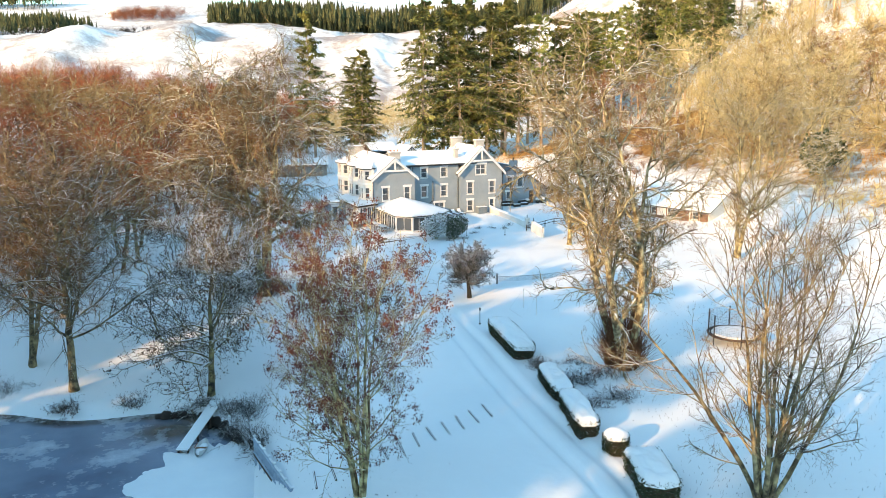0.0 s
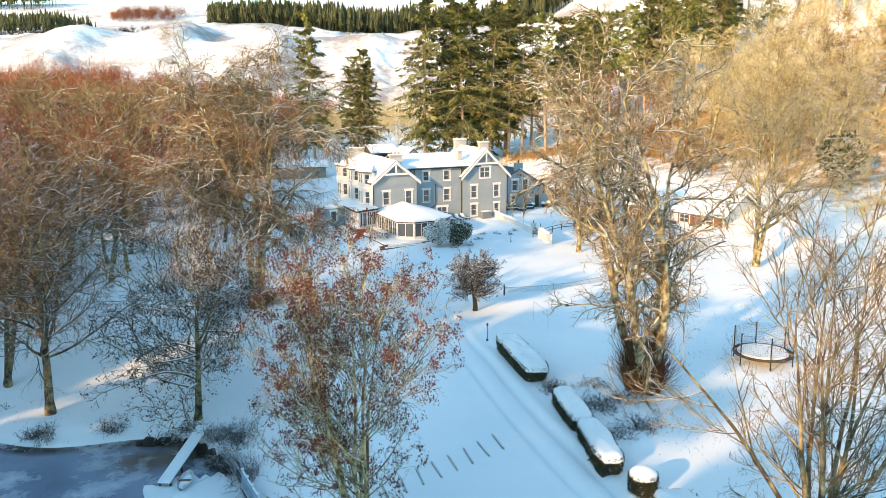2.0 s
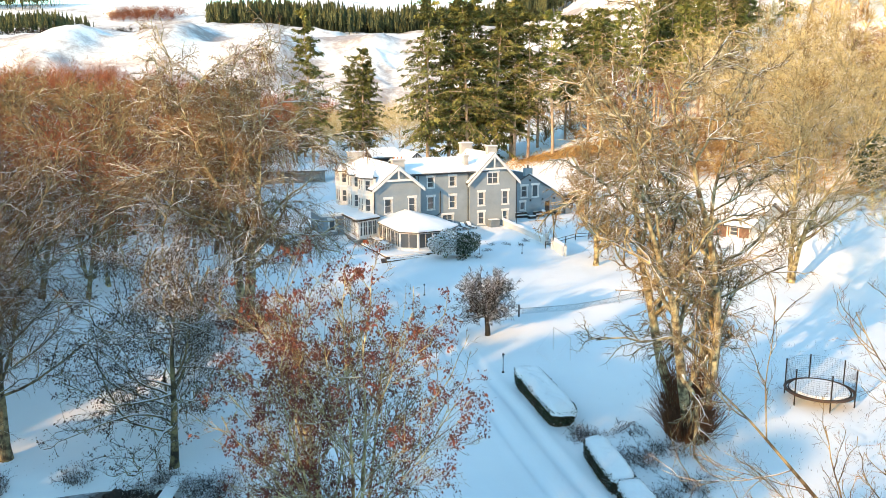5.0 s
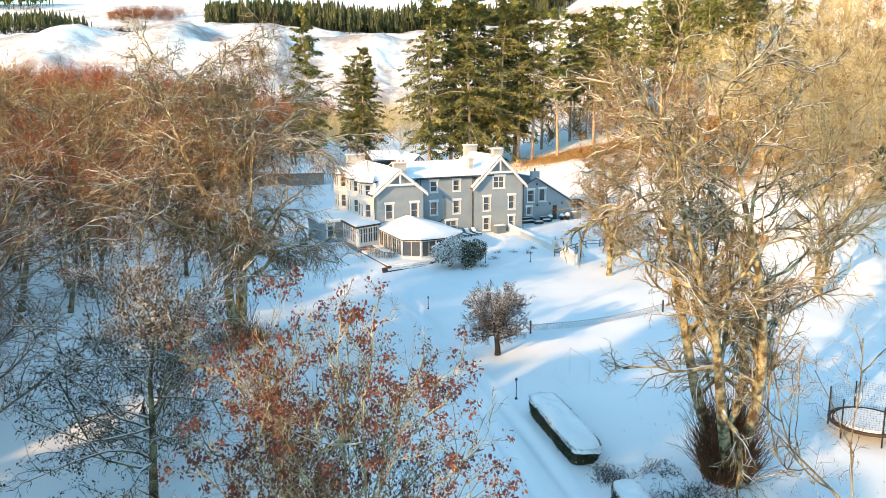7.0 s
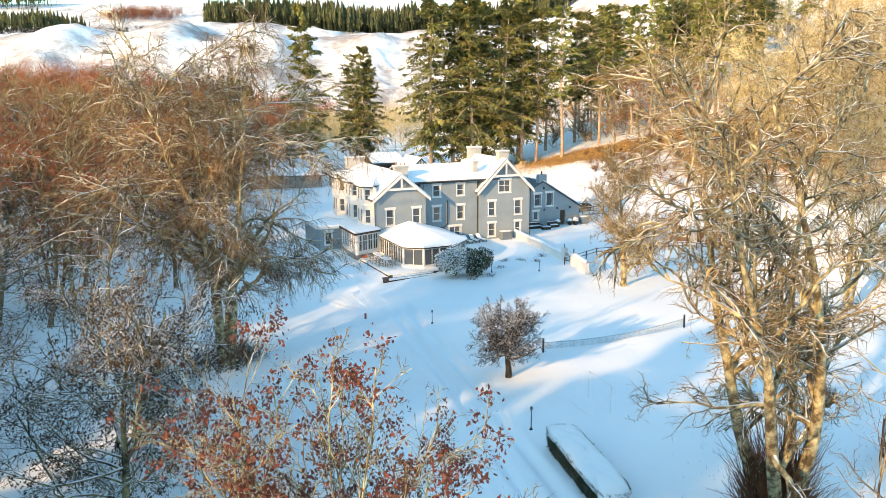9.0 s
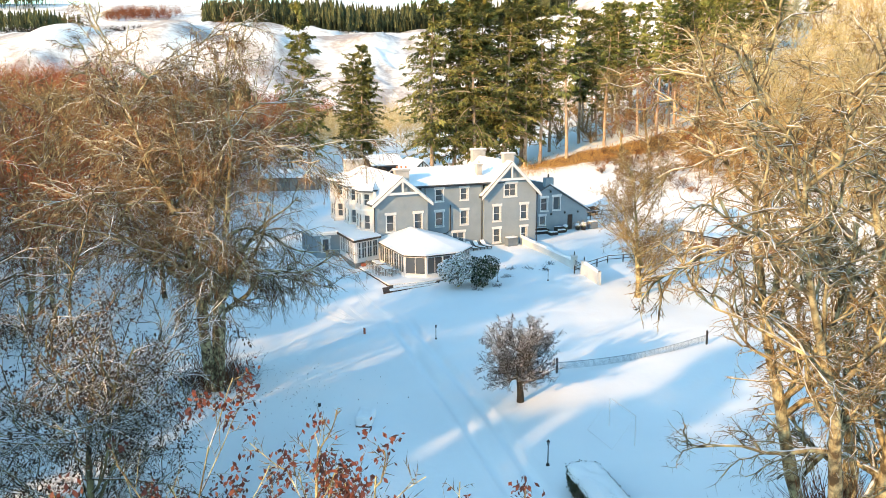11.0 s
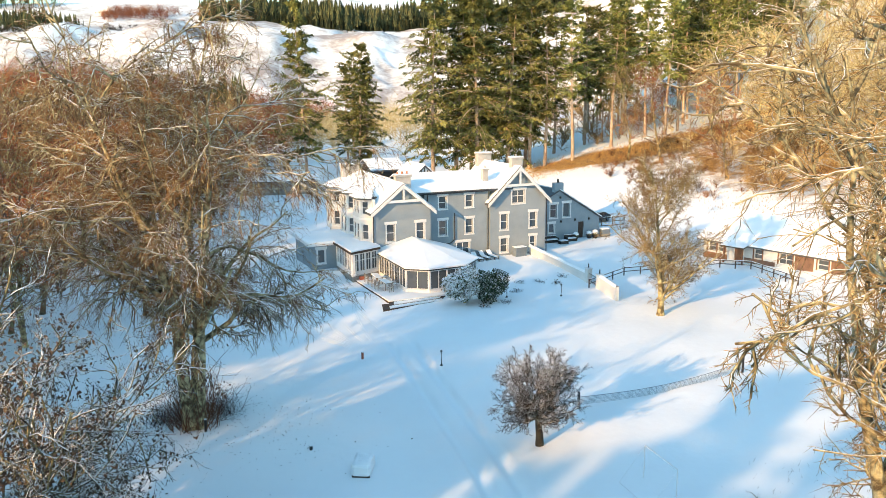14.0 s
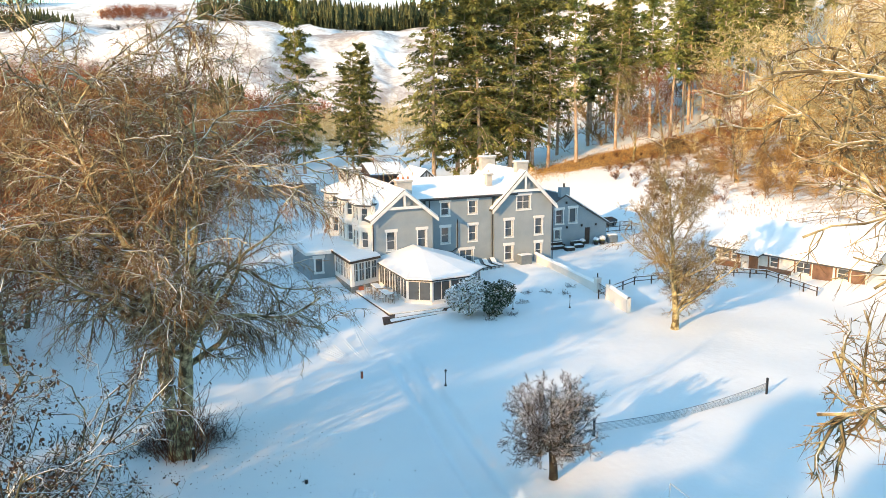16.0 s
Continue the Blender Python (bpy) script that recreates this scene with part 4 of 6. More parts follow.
# ---- trees near the camera's way ----
place(bare_tree("beech_tree", 11, 23.5, stems=3, r0=0.66, lean=0.10, crown_from=0.27, limb=0.44, spread=54, counts=(20, 11, 10, 6), up=-0.03, droop=0.26, branch_r=0.056, limb_r=0.62, bark=BARK_PALE, twig=TWIG_BROWN, wander=0.34, gnarl=0.25,
                twig_r=0.012, label="tall bare beech with lichened multi-stemmed trunk and drooping twigs", sucker=260, bow=0.6), -38.1, -33.6, 0.4)
place(bare_tree("alder_tree", 12, 14.6, r0=0.29, crown_from=0.2, limb=0.54, spread=64, bow=0.55, counts=(44, 10, 6, 3), up=-0.01, droop=0.07, leaf=DARK_LEAF, leaf_n=10500, broad=0.30, leaf_size=0.155, cluster=6, bark=SNOWY_BARK,
                twig=TWIG_DARK, twig_r=0.013, branch_r=0.046, gnarl=0.36, wander=0.34, kept=0.5, label="snow-dusted tree with dark withered leaves beside the pond"), *POND_TREES[0], 1.0)
place(bare_tree("ash_tree", 13, 19.0, r0=0.36, crown_from=0.24, limb=0.50, spread=56, counts=(38, 11, 7, 5), droop=0.07, twig_r=0.012, branch_r=0.046, up=0.0, bark=BROWN_BARK, twig=TWIG_BROWN, gnarl=0.24,
                label="bare spreading tree on the pond's snowy bank"), *POND_TREES[1], 2.0)
place(bare_tree("ash_tree", 14, 18.0, r0=0.36, stems=2, lean=0.14, crown_from=0.24, limb=0.48, spread=54, counts=(21, 10, 7, 5), twig_r=0.013, branch_r=0.044, bark=BROWN_BARK, twig=TWIG_BROWN, gnarl=0.24,
                label="bare two-stemmed tree above the pond"), *POND_TREES[2], 0.3)
place(bare_tree("field_maple", 15, 13.9, stems=7, r0=0.16, lean=0.12, crown_from=0.13, limb=0.36, spread=54, counts=(13, 7, 5, 3), up=0.06, droop=0.0, leaf=RUSSET_LEAF, leaf_n=24000, cluster=15, leaf_size=0.118, broad=0.26,
                twig=TWIG, twig_r=0.009, branch_r=0.02, bow=0.45, kept=0.28, label="multi-stemmed tree with clusters of russet leaves"), -42.1, -80.2, 0.8)
place(bare_tree("lime_tree", 16, 23.5, stems=4, r0=0.50, lean=0.40, crown_from=0.19, limb=0.33, spread=56, counts=(13, 10, 8, 4), up=0.02, droop=0.10, twig_r=0.011, branch_r=0.058, limb_r=0.62, bark=BARK_PALE, twig=TWIG_LIME, wander=0.42, gnarl=0.30,
                label="tall bare lime with brown shoots round its foot", sucker=1700), -18.8, -70.7, 1.3)
place(bare_tree("sycamore_tree", 17, 15.0, stems=9, r0=0.20, lean=0.38, crown_from=0.12, limb=0.34, spread=46, counts=(11, 7, 5, 3), up=0.06, droop=0.0, twig_r=0.008, branch_r=0.024, twig=TWIG_BROWN, bark=BROWN_BARK, gnarl=0.2,
                label="many-stemmed bare tree with slender brown stems"), -23.9, -89.9, 0.2)
place(bare_tree("cherry_tree", 18, 14.5, r0=0.32, bark=BARK, crown_from=0.12, limb=0.44, spread=66, counts=(46, 9, 8, 7), twig=TWIG, twig_r=0.013, branch_r=0.03, bow=0.45, gnarl=0.2,
                label="bare rounded tree on the open lawn"), 3.15, -28.2, 0.1)
place(bare_tree("apple_tree", 19, 5.1, r0=0.28, crown_from=0.36, limb=0.54, spread=70, counts=(52, 9, 9, 7), twig=TWIG_DARK, bark=DARK_BARK, twig_r=0.011, branch_r=0.02, bow=0.55, droop=-0.02, up=0.02, gnarl=0.22,
                label="small round bare tree with snow on its twigs"), -20.3, -47.1, 0.5)
place(bare_tree("lime_tree", 20, 22, stems=2, r0=0.42, lean=0.05, crown_from=0.16, limb=0.46, spread=52, counts=(22, 9, 7, 5), twig=TWIG_SUNLIT, twig_r=0.014, branch_r=0.04, gnarl=0.22,
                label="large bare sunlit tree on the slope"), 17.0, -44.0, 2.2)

# ---- bare woodland behind ----
rng = np.random.default_rng(5)
KINDS = []
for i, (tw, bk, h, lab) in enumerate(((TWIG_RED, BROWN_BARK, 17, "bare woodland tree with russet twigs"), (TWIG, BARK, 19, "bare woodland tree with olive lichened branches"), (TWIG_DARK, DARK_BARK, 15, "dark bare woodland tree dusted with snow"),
                                      (TWIG_RED, BROWN_BARK, 14, "dense russet bare birch"), (TWIG_SUNLIT, BARK, 18, "bare tree with golden twigs, sunlight put into their colour"), (TWIG, BROWN_BARK, 17, "unseen bare tree added to shade the garden"))):
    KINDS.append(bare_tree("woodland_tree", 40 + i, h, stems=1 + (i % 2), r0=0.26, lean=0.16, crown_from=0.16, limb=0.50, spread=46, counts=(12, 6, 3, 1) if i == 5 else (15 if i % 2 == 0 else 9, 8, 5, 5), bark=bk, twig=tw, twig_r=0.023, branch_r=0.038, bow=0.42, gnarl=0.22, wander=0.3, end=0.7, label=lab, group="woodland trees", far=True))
used = set()


def woodland(kind, u, v, size):
    x, y = to_xy(u, v)
    turn = rng.uniform(0, 6.28)
    if kind not in used:
        used.add(kind)
        return place(KINDS[kind], x, y, turn, size, 0.2, wide=size * 1.15)
    return again(KINDS[kind], x, y, turn, size, 0.2, wide=size * 1.15)


for u in range(-52, 150, 9):
    for v in range(-128, -28, 9):
        a, b = u + rng.uniform(-4.0, 4.0), v + rng.uniform(-4.0, 4.0)
        edge = -33 - 0.06 * max(a, 0) - (5 if a > -10 else 0)
        if b > edge or (a < -40 and b > -44) or abs(b) > 34 + (a + 130) * 0.58 or (a > 75 and rng.uniform() < 0.3):
            continue
        woodland(int(rng.choice([0, 1, 2, 3], p=[0.40, 0.23, 0.08, 0.29])), a, b, rng.uniform(0.85, 1.25))
for u in range(-62, 72, 11):
    for v in range(30, 125, 11):
        a, b = u + rng.uniform(-4.5, 4.5), v + rng.uniform(-4.5, 4.5)
        w = b - 30 + 0.25 * (a + 20)
        if w < 21 or b > 32 + (a + 130) * 0.57 or rng.uniform() < (0.34 if w < 34 else 0.28):
            continue
        woodland(int(rng.choice([1, 4, 0], p=[0.25, 0.55, 0.2])), a, b, rng.uniform(0.75, 1.15))

for u, v, size in ((12, 52, 0.7), (22, 58, 0.85), (30, 52, 0.6), (38, 60, 0.8), (46, 55, 0.65), (52, 64, 0.8)):
    woodland(4 if u % 4 else 1, u, v, size)

# ---- conifers behind the house ----
PINES = [conifer("pine_tree", 60, 34, bare=0.36, width=0.13, whorls=15, per=7, clumps=40, clump=0.72, ragged=0.6, round_top=True, r0=0.36, droop=0.05, label="tall Scots pine with a bare reddish trunk", group="pines"),
         conifer("pine_tree", 61, 32, bare=0.46, width=0.12, whorls=13, per=6, clumps=44, clump=0.7, ragged=0.6, round_top=True, r0=0.36, droop=0.04, needle=NEEDLE_LIGHT, label="tall sunlit pine with a long bare trunk", group="pines"),
         conifer("fir_tree", 62, 38, bare=0.15, width=0.20, whorls=24, per=7, clumps=56, clump=0.75, ragged=0.65, droop=0.14, r0=0.42, label="tall dark green fir", group="firs"),
         conifer("fir_tree", 63, 34, bare=0.15, width=0.18, whorls=17, per=7, clumps=56, clump=0.8, ragged=0.6, droop=0.05, label="slender open fir with tiered branches", group="firs"),
         conifer("fir_tree", 64, 32, bare=0.10, width=0.23, whorls=20, per=7, clumps=15, clump=1.6, ragged=0.5, label="unseen dark fir added to shade the garden", group="firs")]
used_p = set()


def pine(kind, x, y, size=1.0, turn=0.0):
    if kind not in used_p:
        used_p.add(kind)
        return place(PINES[kind], x, y, turn, size)
    return again(PINES[kind], x, y, turn, size)


for i, (kind, u, v, s) in enumerate(((2, 80, -7, 1.08), (2, 84, -2, 1.12), (2, 79, 2.5, 1.05), (2, 88, 6, 1.1), (2, 84, 9.5, 1.06), (2, 90, 14, 1.1), (0, 92, 10, 1.05), (2, 96, 2, 1.05), (0, 86, 14.5, 1.05), (0, 86, 18, 1.02), (1, 85, 24, 1.05), (1, 92, 34, 1.0),
                                    (0, 100, 22, 1.0), (0, 104, 30, 0.95), (1, 97, 43, 0.95), (1, 91, 46, 0.98), (0, 108, 40, 0.95), (1, 95, 50, 0.9), (0, 104, 54, 0.95), (1, 90, 56, 0.9), (1, 86, 60, 0.9),
                                    (0, 112, 60, 0.9), (1, 100, 66, 0.9), (0, 92, 70, 0.85), (1, 118, 50, 0.95), (0, 120, 72, 0.85), (1, 106, 78, 0.85), (0, 130, 62, 0.9), (1, 128, 84, 0.85), (0, 114, 92, 0.8), (1, 138, 75, 0.8),
                                    (3, 115, -40, 1.26), (3, 102, -25, 0.9), (2, 104, -23, 0.72), (0, 108, -27, 0.86), (3, 150, -33, 0.8), (0, 140, 40, 0.9), (0, 150, 50, 0.9), (1, 150, 90, 0.8), (0, 165, 70, 0.8))):
    x, y = to_xy(u, v)
    pine(kind, x, y, s, i * 1.7)

for i in range(46):
    u, v = rng.uniform(98, 175), rng.uniform(20, 120)
    if v > 26 + (u - 95) * 0.15:
        x, y = to_xy(u, v)
        pine(i % 2, x, y, rng.uniform(0.65, 0.95), i * 2.3)

# unseen trees past the pond, added out of view to shade the garden
for u in range(-197, -56, 9):
    for v in range(-122, -40, 9):
        a, b = u + rng.uniform(-4, 4), v + rng.uniform(-4, 4)
        bank = b < -79 and a >= -112
        if b < -46 - max(a + 122, 0) * 0.60 and (bank or a < -112 + max(0.0, -b - 62) * 0.5):
            if rng.uniform() < (0.85 if bank or b > -84 else 0.5) and b > -112:
                pine(4, *to_xy(a, b), rng.uniform(0.88, 1.1) if b > -84 or (bank and b > -96) else rng.uniform(0.60, 0.78), a)
            else:
                woodland(5, a, b, rng.uniform(0.9, 1.15))

# more unseen trees behind the camera's start, added to shade drive and lawn
for u in range(-188, -130, 9):
    for v in range(-48, -20, 9):
        a, b = u + rng.uniform(-3, 3), v + rng.uniform(-3, 3)
        if rng.uniform() < 0.6:
            pine(4, *to_xy(a, b), rng.uniform(0.7, 0.95), a)
        else:
            woodland(5, a, b, rng.uniform(0.9, 1.2))
# close rows of unseen firs, added to keep the pond's bank in shade
for u in range(-116, -60, 7):
    for v in range(-103, -78, 7):
        pine(4, *to_xy(u + rng.uniform(-2.5, 2.5), v + rng.uniform(-2.5, 2.5)), rng.uniform(0.8, 1.0), u)

# ---- far woods and thickets ----


def conifer_wood(name, label, spots, seed, h0, h1):
    """Close-grown conifers: a thin bare stem and ragged star-shaped tiers."""
    r_ = np.random.default_rng(seed)
    vs_, fs_, n = [], [], 0
    even = np.where(np.arange(10) % 2 == 0, 1.0, 0.34)
    for x, y in spots:
        z = land(x, y)
        h = r_.uniform(h0, h1)
        w = h * r_.uniform(0.085, 0.15)
        bare = r_.uniform(0.2, 0.5)
        a = np.arange(3) * 2.0944
        vs_.append(np.vstack([np.stack([x + np.cos(a) * 0.28, y + np.sin(a) * 0.28, np.full(3, z - 0.5)], -1), [[x, y, z + h * 0.9]]]))
        fs_.append(np.array([[n, n + 1, n + 3], [n + 1, n + 2, n + 3], [n + 2, n, n + 3]]))
        n += 4
        tiers = 7
        for k in range(tiers):
            f = k / tiers
            zb = z + h * (bare + (0.97 - bare) * f)
            rr = w * (1 - f) ** 0.7 * min(1.0, 0.55 + f * 3) * r_.uniform(0.75, 1.2)
            a = r_.uniform(0, 6.28) + np.arange(10) * 2 * np.pi / 10
            reach = rr * even * r_.uniform(0.6, 1.35, 10)
            ring = np.stack([x + np.cos(a) * reach, y + np.sin(a) * reach, zb - reach * 0.35 + r_.uniform(-0.02, 0.02, 10) * h], -1)
            vs_.append(np.vstack([ring, [[x, y, min(zb + h * 0.16, z + h)]]]))
            i = np.arange(10)
            fs_.append(np.stack([n + i, n + (i + 1) % 10, np.full(10, n + 10)], -1))
            n += 11
    return tagged(new(name, rows_to_mesh(name, np.concatenate(vs_), np.concatenate(fs_), NEEDLE_FAR)), label, "wood", kind="stuff")


def spots_in(seed, n, u0, u1, v0, v1):
    r_ = np.random.default_rng(seed)
    return [to_xy(u, v) for u, v in zip(r_.uniform(u0, u1, n), r_.uniform(v0, v1, n))]


conifer_wood("far_plantation", "distant dark conifer plantation along the skyline", spots_in(1, 2200, 585, 720, -205, 170), 1, 17, 27)
conifer_wood("far_plantation", "distant conifer plantation on a snowy hill", spots_in(2, 700, 540, 660, -520, -318), 2, 13, 19)
conifer_wood("conifer_clump", "dark conifers standing over the russet wood", spots_in(4, 26, 160, 182, -84, -70), 4, 18, 27)
conifer_wood("far_plantation", "distant conifers along the horizon", spots_in(3, 560, 960, 1080, -780, -520), 3, 20, 32)


def thicket(name, label, spots, seed, h0, h1, material, per=46, r=0.075):
    """Far bare trees: a stem and a dome of twigs each."""
    r_ = np.random.default_rng(seed)
    st, wy, ln = [], [], []
    for x, y in spots:
        h = r_.uniform(h0, h1)
        z = land(x, y)
        st.append(np.stack([np.full(per, x), np.full(per, y), z + h * r_.uniform(0.05, 0.45, per)], -1))
        d = r_.normal(0, 1, (per, 3)) * np.array([0.75, 0.75, 0.4]) + np.array([0, 0, 0.95])
        wy.append(unit(d))
        ln.append(h * r_.uniform(0.35, 0.7, per))
    p = run(r_, np.concatenate(st), np.concatenate(wy), np.concatenate(ln), 3, 0.18, 0.03)
    rad = np.repeat((r * np.linspace(1, 0.35, 3))[None], len(p), 0)
    p2, r2 = spawn(r_, p, rad, 5, 0.2, 0.98, 40, 0.55, 2, 0.2, 0.0, 0.8, 0.3, floor_r=r * 0.8)
    return tagged(new(name, rows_to_mesh(name, *joined(tubes(p, rad, 3), blades(p2, r2)), material, True)), label, "thicket", kind="stuff")


thicket("birch_thicket", "distant russet birch woodland", spots_in(11, 700, 145, 350, -260, -58), 11, 13, 20, TWIG_RED, 22)
thicket("birch_thicket", "golden bare scrub in the valley behind the firs", spots_in(12, 150, 150, 300, -70, 40), 12, 11, 18, TWIG_SUNLIT, 22)
thicket("hillside_scrub", "bare golden scrub and bracken on the sunlit hill", spots_in(13, 520, -20, 190, 66, 190), 13, 4, 10, TWIG_SUNLIT, 14)
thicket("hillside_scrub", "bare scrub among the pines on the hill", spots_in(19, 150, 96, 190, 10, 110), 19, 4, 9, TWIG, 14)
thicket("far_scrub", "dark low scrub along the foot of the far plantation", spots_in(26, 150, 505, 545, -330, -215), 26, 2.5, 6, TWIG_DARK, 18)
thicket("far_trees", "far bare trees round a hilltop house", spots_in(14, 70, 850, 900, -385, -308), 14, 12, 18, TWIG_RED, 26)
thicket("hillside_scrub", "low russet scrub and bracken on the slope", spots_in(15, 380, -50, 90, 45, 130), 15, 1.2, 4.0, TWIG_SUNLIT, 14, 0.04)


def grass(name, label, spots, seed, h0, h1, material, per=14, r=0.035, wide=1.2):
    """Tufts of dead grass and bracken."""
    r_ = np.random.default_rng(seed)
    st = []
    for x, y in spots:
        px, py = x + r_.normal(0, wide, per), y + r_.normal(0, wide, per)
        st.append(np.stack([px, py, height(px, py) - 0.05], -1))
    st = np.concatenate(st)
    wy = unit(r_.normal(0, 0.5, st.shape) + np.array([0, 0, 1.0]))
    p_ = run(r_, st, wy, r_.uniform(h0, h1, len(st)), 2, 0.1, 0.0)
    return tagged(new(name, rows_to_mesh(name, *spikes(p_, np.full((len(st), 2), r)), material)), label, "grass", kind="stuff")


grass("dead_grass", "ochre dead grass along the bank below the pines", spots_in(16, 620, 73, 91, 11, 78), 16, 0.2, 0.7, BRACKEN, 14, 0.06, 2.2)
grass("dead_grass", "dead grass and bracken on the sunlit slope", spots_in(17, 1100, -30, 80, 52, 120), 17, 0.5, 1.4, BRACKEN, 12, 0.07, 1.6)
grass("lawn_stubble", "thin dead stalks poking through the snow under the trees", spots_in(18, 340, -96, -55, 9, 30), 18, 0.12, 0.4, DARK_LEAF, 7, 0.012, 0.8)
thicket("hillside_scrub", "low brown scrub on the snowy slope behind the annexe", spots_in(24, 190, 22, 84, 26, 62), 24, 0.8, 3.0, TWIG_BROWN, 22, 0.022)
thicket("hillside_scrub", "bare olive scrub on the slope above the cottage", spots_in(27, 120, 14, 56, 40, 66), 27, 2.0, 5.5, TWIG_LIME, 26, 0.03)
grass("dead_grass", "dead grass showing through the snow on the slope", spots_in(25, 420, 5, 84, 32, 66), 25, 0.15, 0.6, BRACKEN, 10, 0.05, 1.4)


def litter(name, label, spots, seed, per, wide, size):
    """Fallen leaves lying on the snow."""
    r_ = np.random.default_rng(seed)
    x = np.concatenate([a + r_.normal(0, wide, per) for a, b in spots])
    y = np.concatenate([b + r_.normal(0, wide, per) for a, b in spots])
    pts = np.stack([x, y, height(x, y) + 0.03], -1)
    return tagged(new(name, rows_to_mesh(name, *leaves_at(r_, pts, size, 0.0, 0.4), DARK_LEAF)), label, "leaves", kind="stuff")


litter("leaf_litter", "dark fallen leaves on the snow under the trees", [(-38.0, -33.1), (-36.0, -36.5), (-33.5, -38.5), (-18.8, -70.7), (-20.5, -74.0), (-23.0, -89.0)], 91, 130, 3.0, 0.08)
litter("leaf_litter", "dark fallen leaves and clods along the pond's bank", [(-46.0, -58.0), (-52.0, -54.0), (-58.0, -51.0), (-42.0, -79.0), (-45.0, -66.0), (-62.0, -46.0)], 92, 90, 2.2, 0.08)

# ---- garden, drive and water's edge ----
TERRACE_Z = -0.5


def ground_pose(x, y, turn=0.0, lift=0.0):
    return pose(x, y, land(x, y) + lift, 0, 0, turn)


def leafy_block(name, outline_len, wide, high, seed, label, x, y, turn, crown=0.5):
    """A clipped hedge: a leafy body of many small leaves round a dark core, under a rounded cap of snow, its plan rounded and uneven."""
    r_ = np.random.default_rng(seed)
    t = thing(name, label, "hedge", "hedges along the drive")
    hx, hy = outline_len / 2, wide / 2

    def plan(a, k=1.0):
        c, s = np.cos(a), np.sin(a)
        px, py = np.sign(c) * np.abs(c) ** 0.32 * hx, np.sign(s) * np.abs(s) ** 0.42 * hy
        lump = 1 + 0.10 * waves(px * 1.0 + seed, py * 1.0, seed, 3, 2.6)
        return px * k, py * k * lump

    ring = np.linspace(0, 2 * np.pi, 40, endpoint=False)
    part("core", prism(list(zip(*(c.tolist() for c in plan(ring, 0.9)))), -0.2, high - 0.1), DARK_LEAF, t)
    n = int(2600 * (outline_len + wide) * high / 3)
    f = r_.uniform(0, 2 * (outline_len + wide), n)
    qx = np.where(f < outline_len, f - hx, np.where(f < outline_len + wide, hx, np.where(f < 2 * outline_len + wide, f - outline_len - wide - hx, -hx)))
    qy = np.where(f < outline_len, -hy, np.where(f < outline_len + wide, f - outline_len - hy, np.where(f < 2 * outline_len + wide, hy, f - 2 * outline_len - wide - hy)))
    a = np.arctan2(np.sign(qy) * np.abs(qy / hy) ** 2.4, np.sign(qx) * np.abs(qx / hx) ** 3.1)
    px, py = plan(a, 0.99)
    z = r_.uniform(-0.05, high + 0.04, n)
    tuck = 1 - 0.10 * (1 - np.clip(z / high, 0, 1)) ** 2
    pts = np.stack([px * tuck, py * tuck, z], -1) + r_.normal(0, 0.055, (n, 3))
    attach("foliage", rows_to_mesh("foliage", *leaves_at(r_, pts, 0.085, 0.0), HEDGE_LEAF), t)
    ra, aa = np.meshgrid(np.linspace(0, 1, 16), np.linspace(0, 2 * np.pi, 73), indexing="ij")
    cx, cy = plan(aa, 1.03)
    cx, cy = cx * ra, cy * ra
    edge = np.clip(1 - ra ** 5, 0, 1)
    z = high - 0.16 + crown * edge ** 0.6 + (0.13 * waves(cx, cy, seed, 3, 2.4) + 0.05 * waves(cx, cy, seed + 9, 2, 0.9)) * edge + 0.09 * waves(cx * 2, cy * 2, seed + 50, 3, 1.4) * ra ** 6
    k = np.arange(cx.size).reshape(cx.shape)
    q = np.stack([k[:-1, :-1], k[1:, :-1], k[1:, 1:], k[:-1, 1:]], -1).reshape(-1, 4)
    attach("snow_cap", rows_to_mesh("snow_cap", np.stack([cx, cy, z], -1).reshape(-1, 3), q, SNOW, True), t, "thick rounded cap of snow")
    t.matrix_basis = ground_pose(x, y, turn)
    return t


leafy_block("hedge", 8.6, 1.8, 1.0, 1, "long clipped hedge under a thick cap of snow beside the drive", -23.8, -62.5, 78)
leafy_block("hedge", 5.2, 1.35, 0.95, 2, "clipped hedge under snow beside the drive", -25.7, -72.6, 74)
leafy_block("hedge", 5.4, 1.4, 1.0, 3, "clipped hedge with a rounded snow cap", -27.2, -77.9, 72)
leafy_block("hedge", 4.3, 1.9, 1.1, 4, "broad clipped hedge under thick snow", -28.2, -86.4, 70)


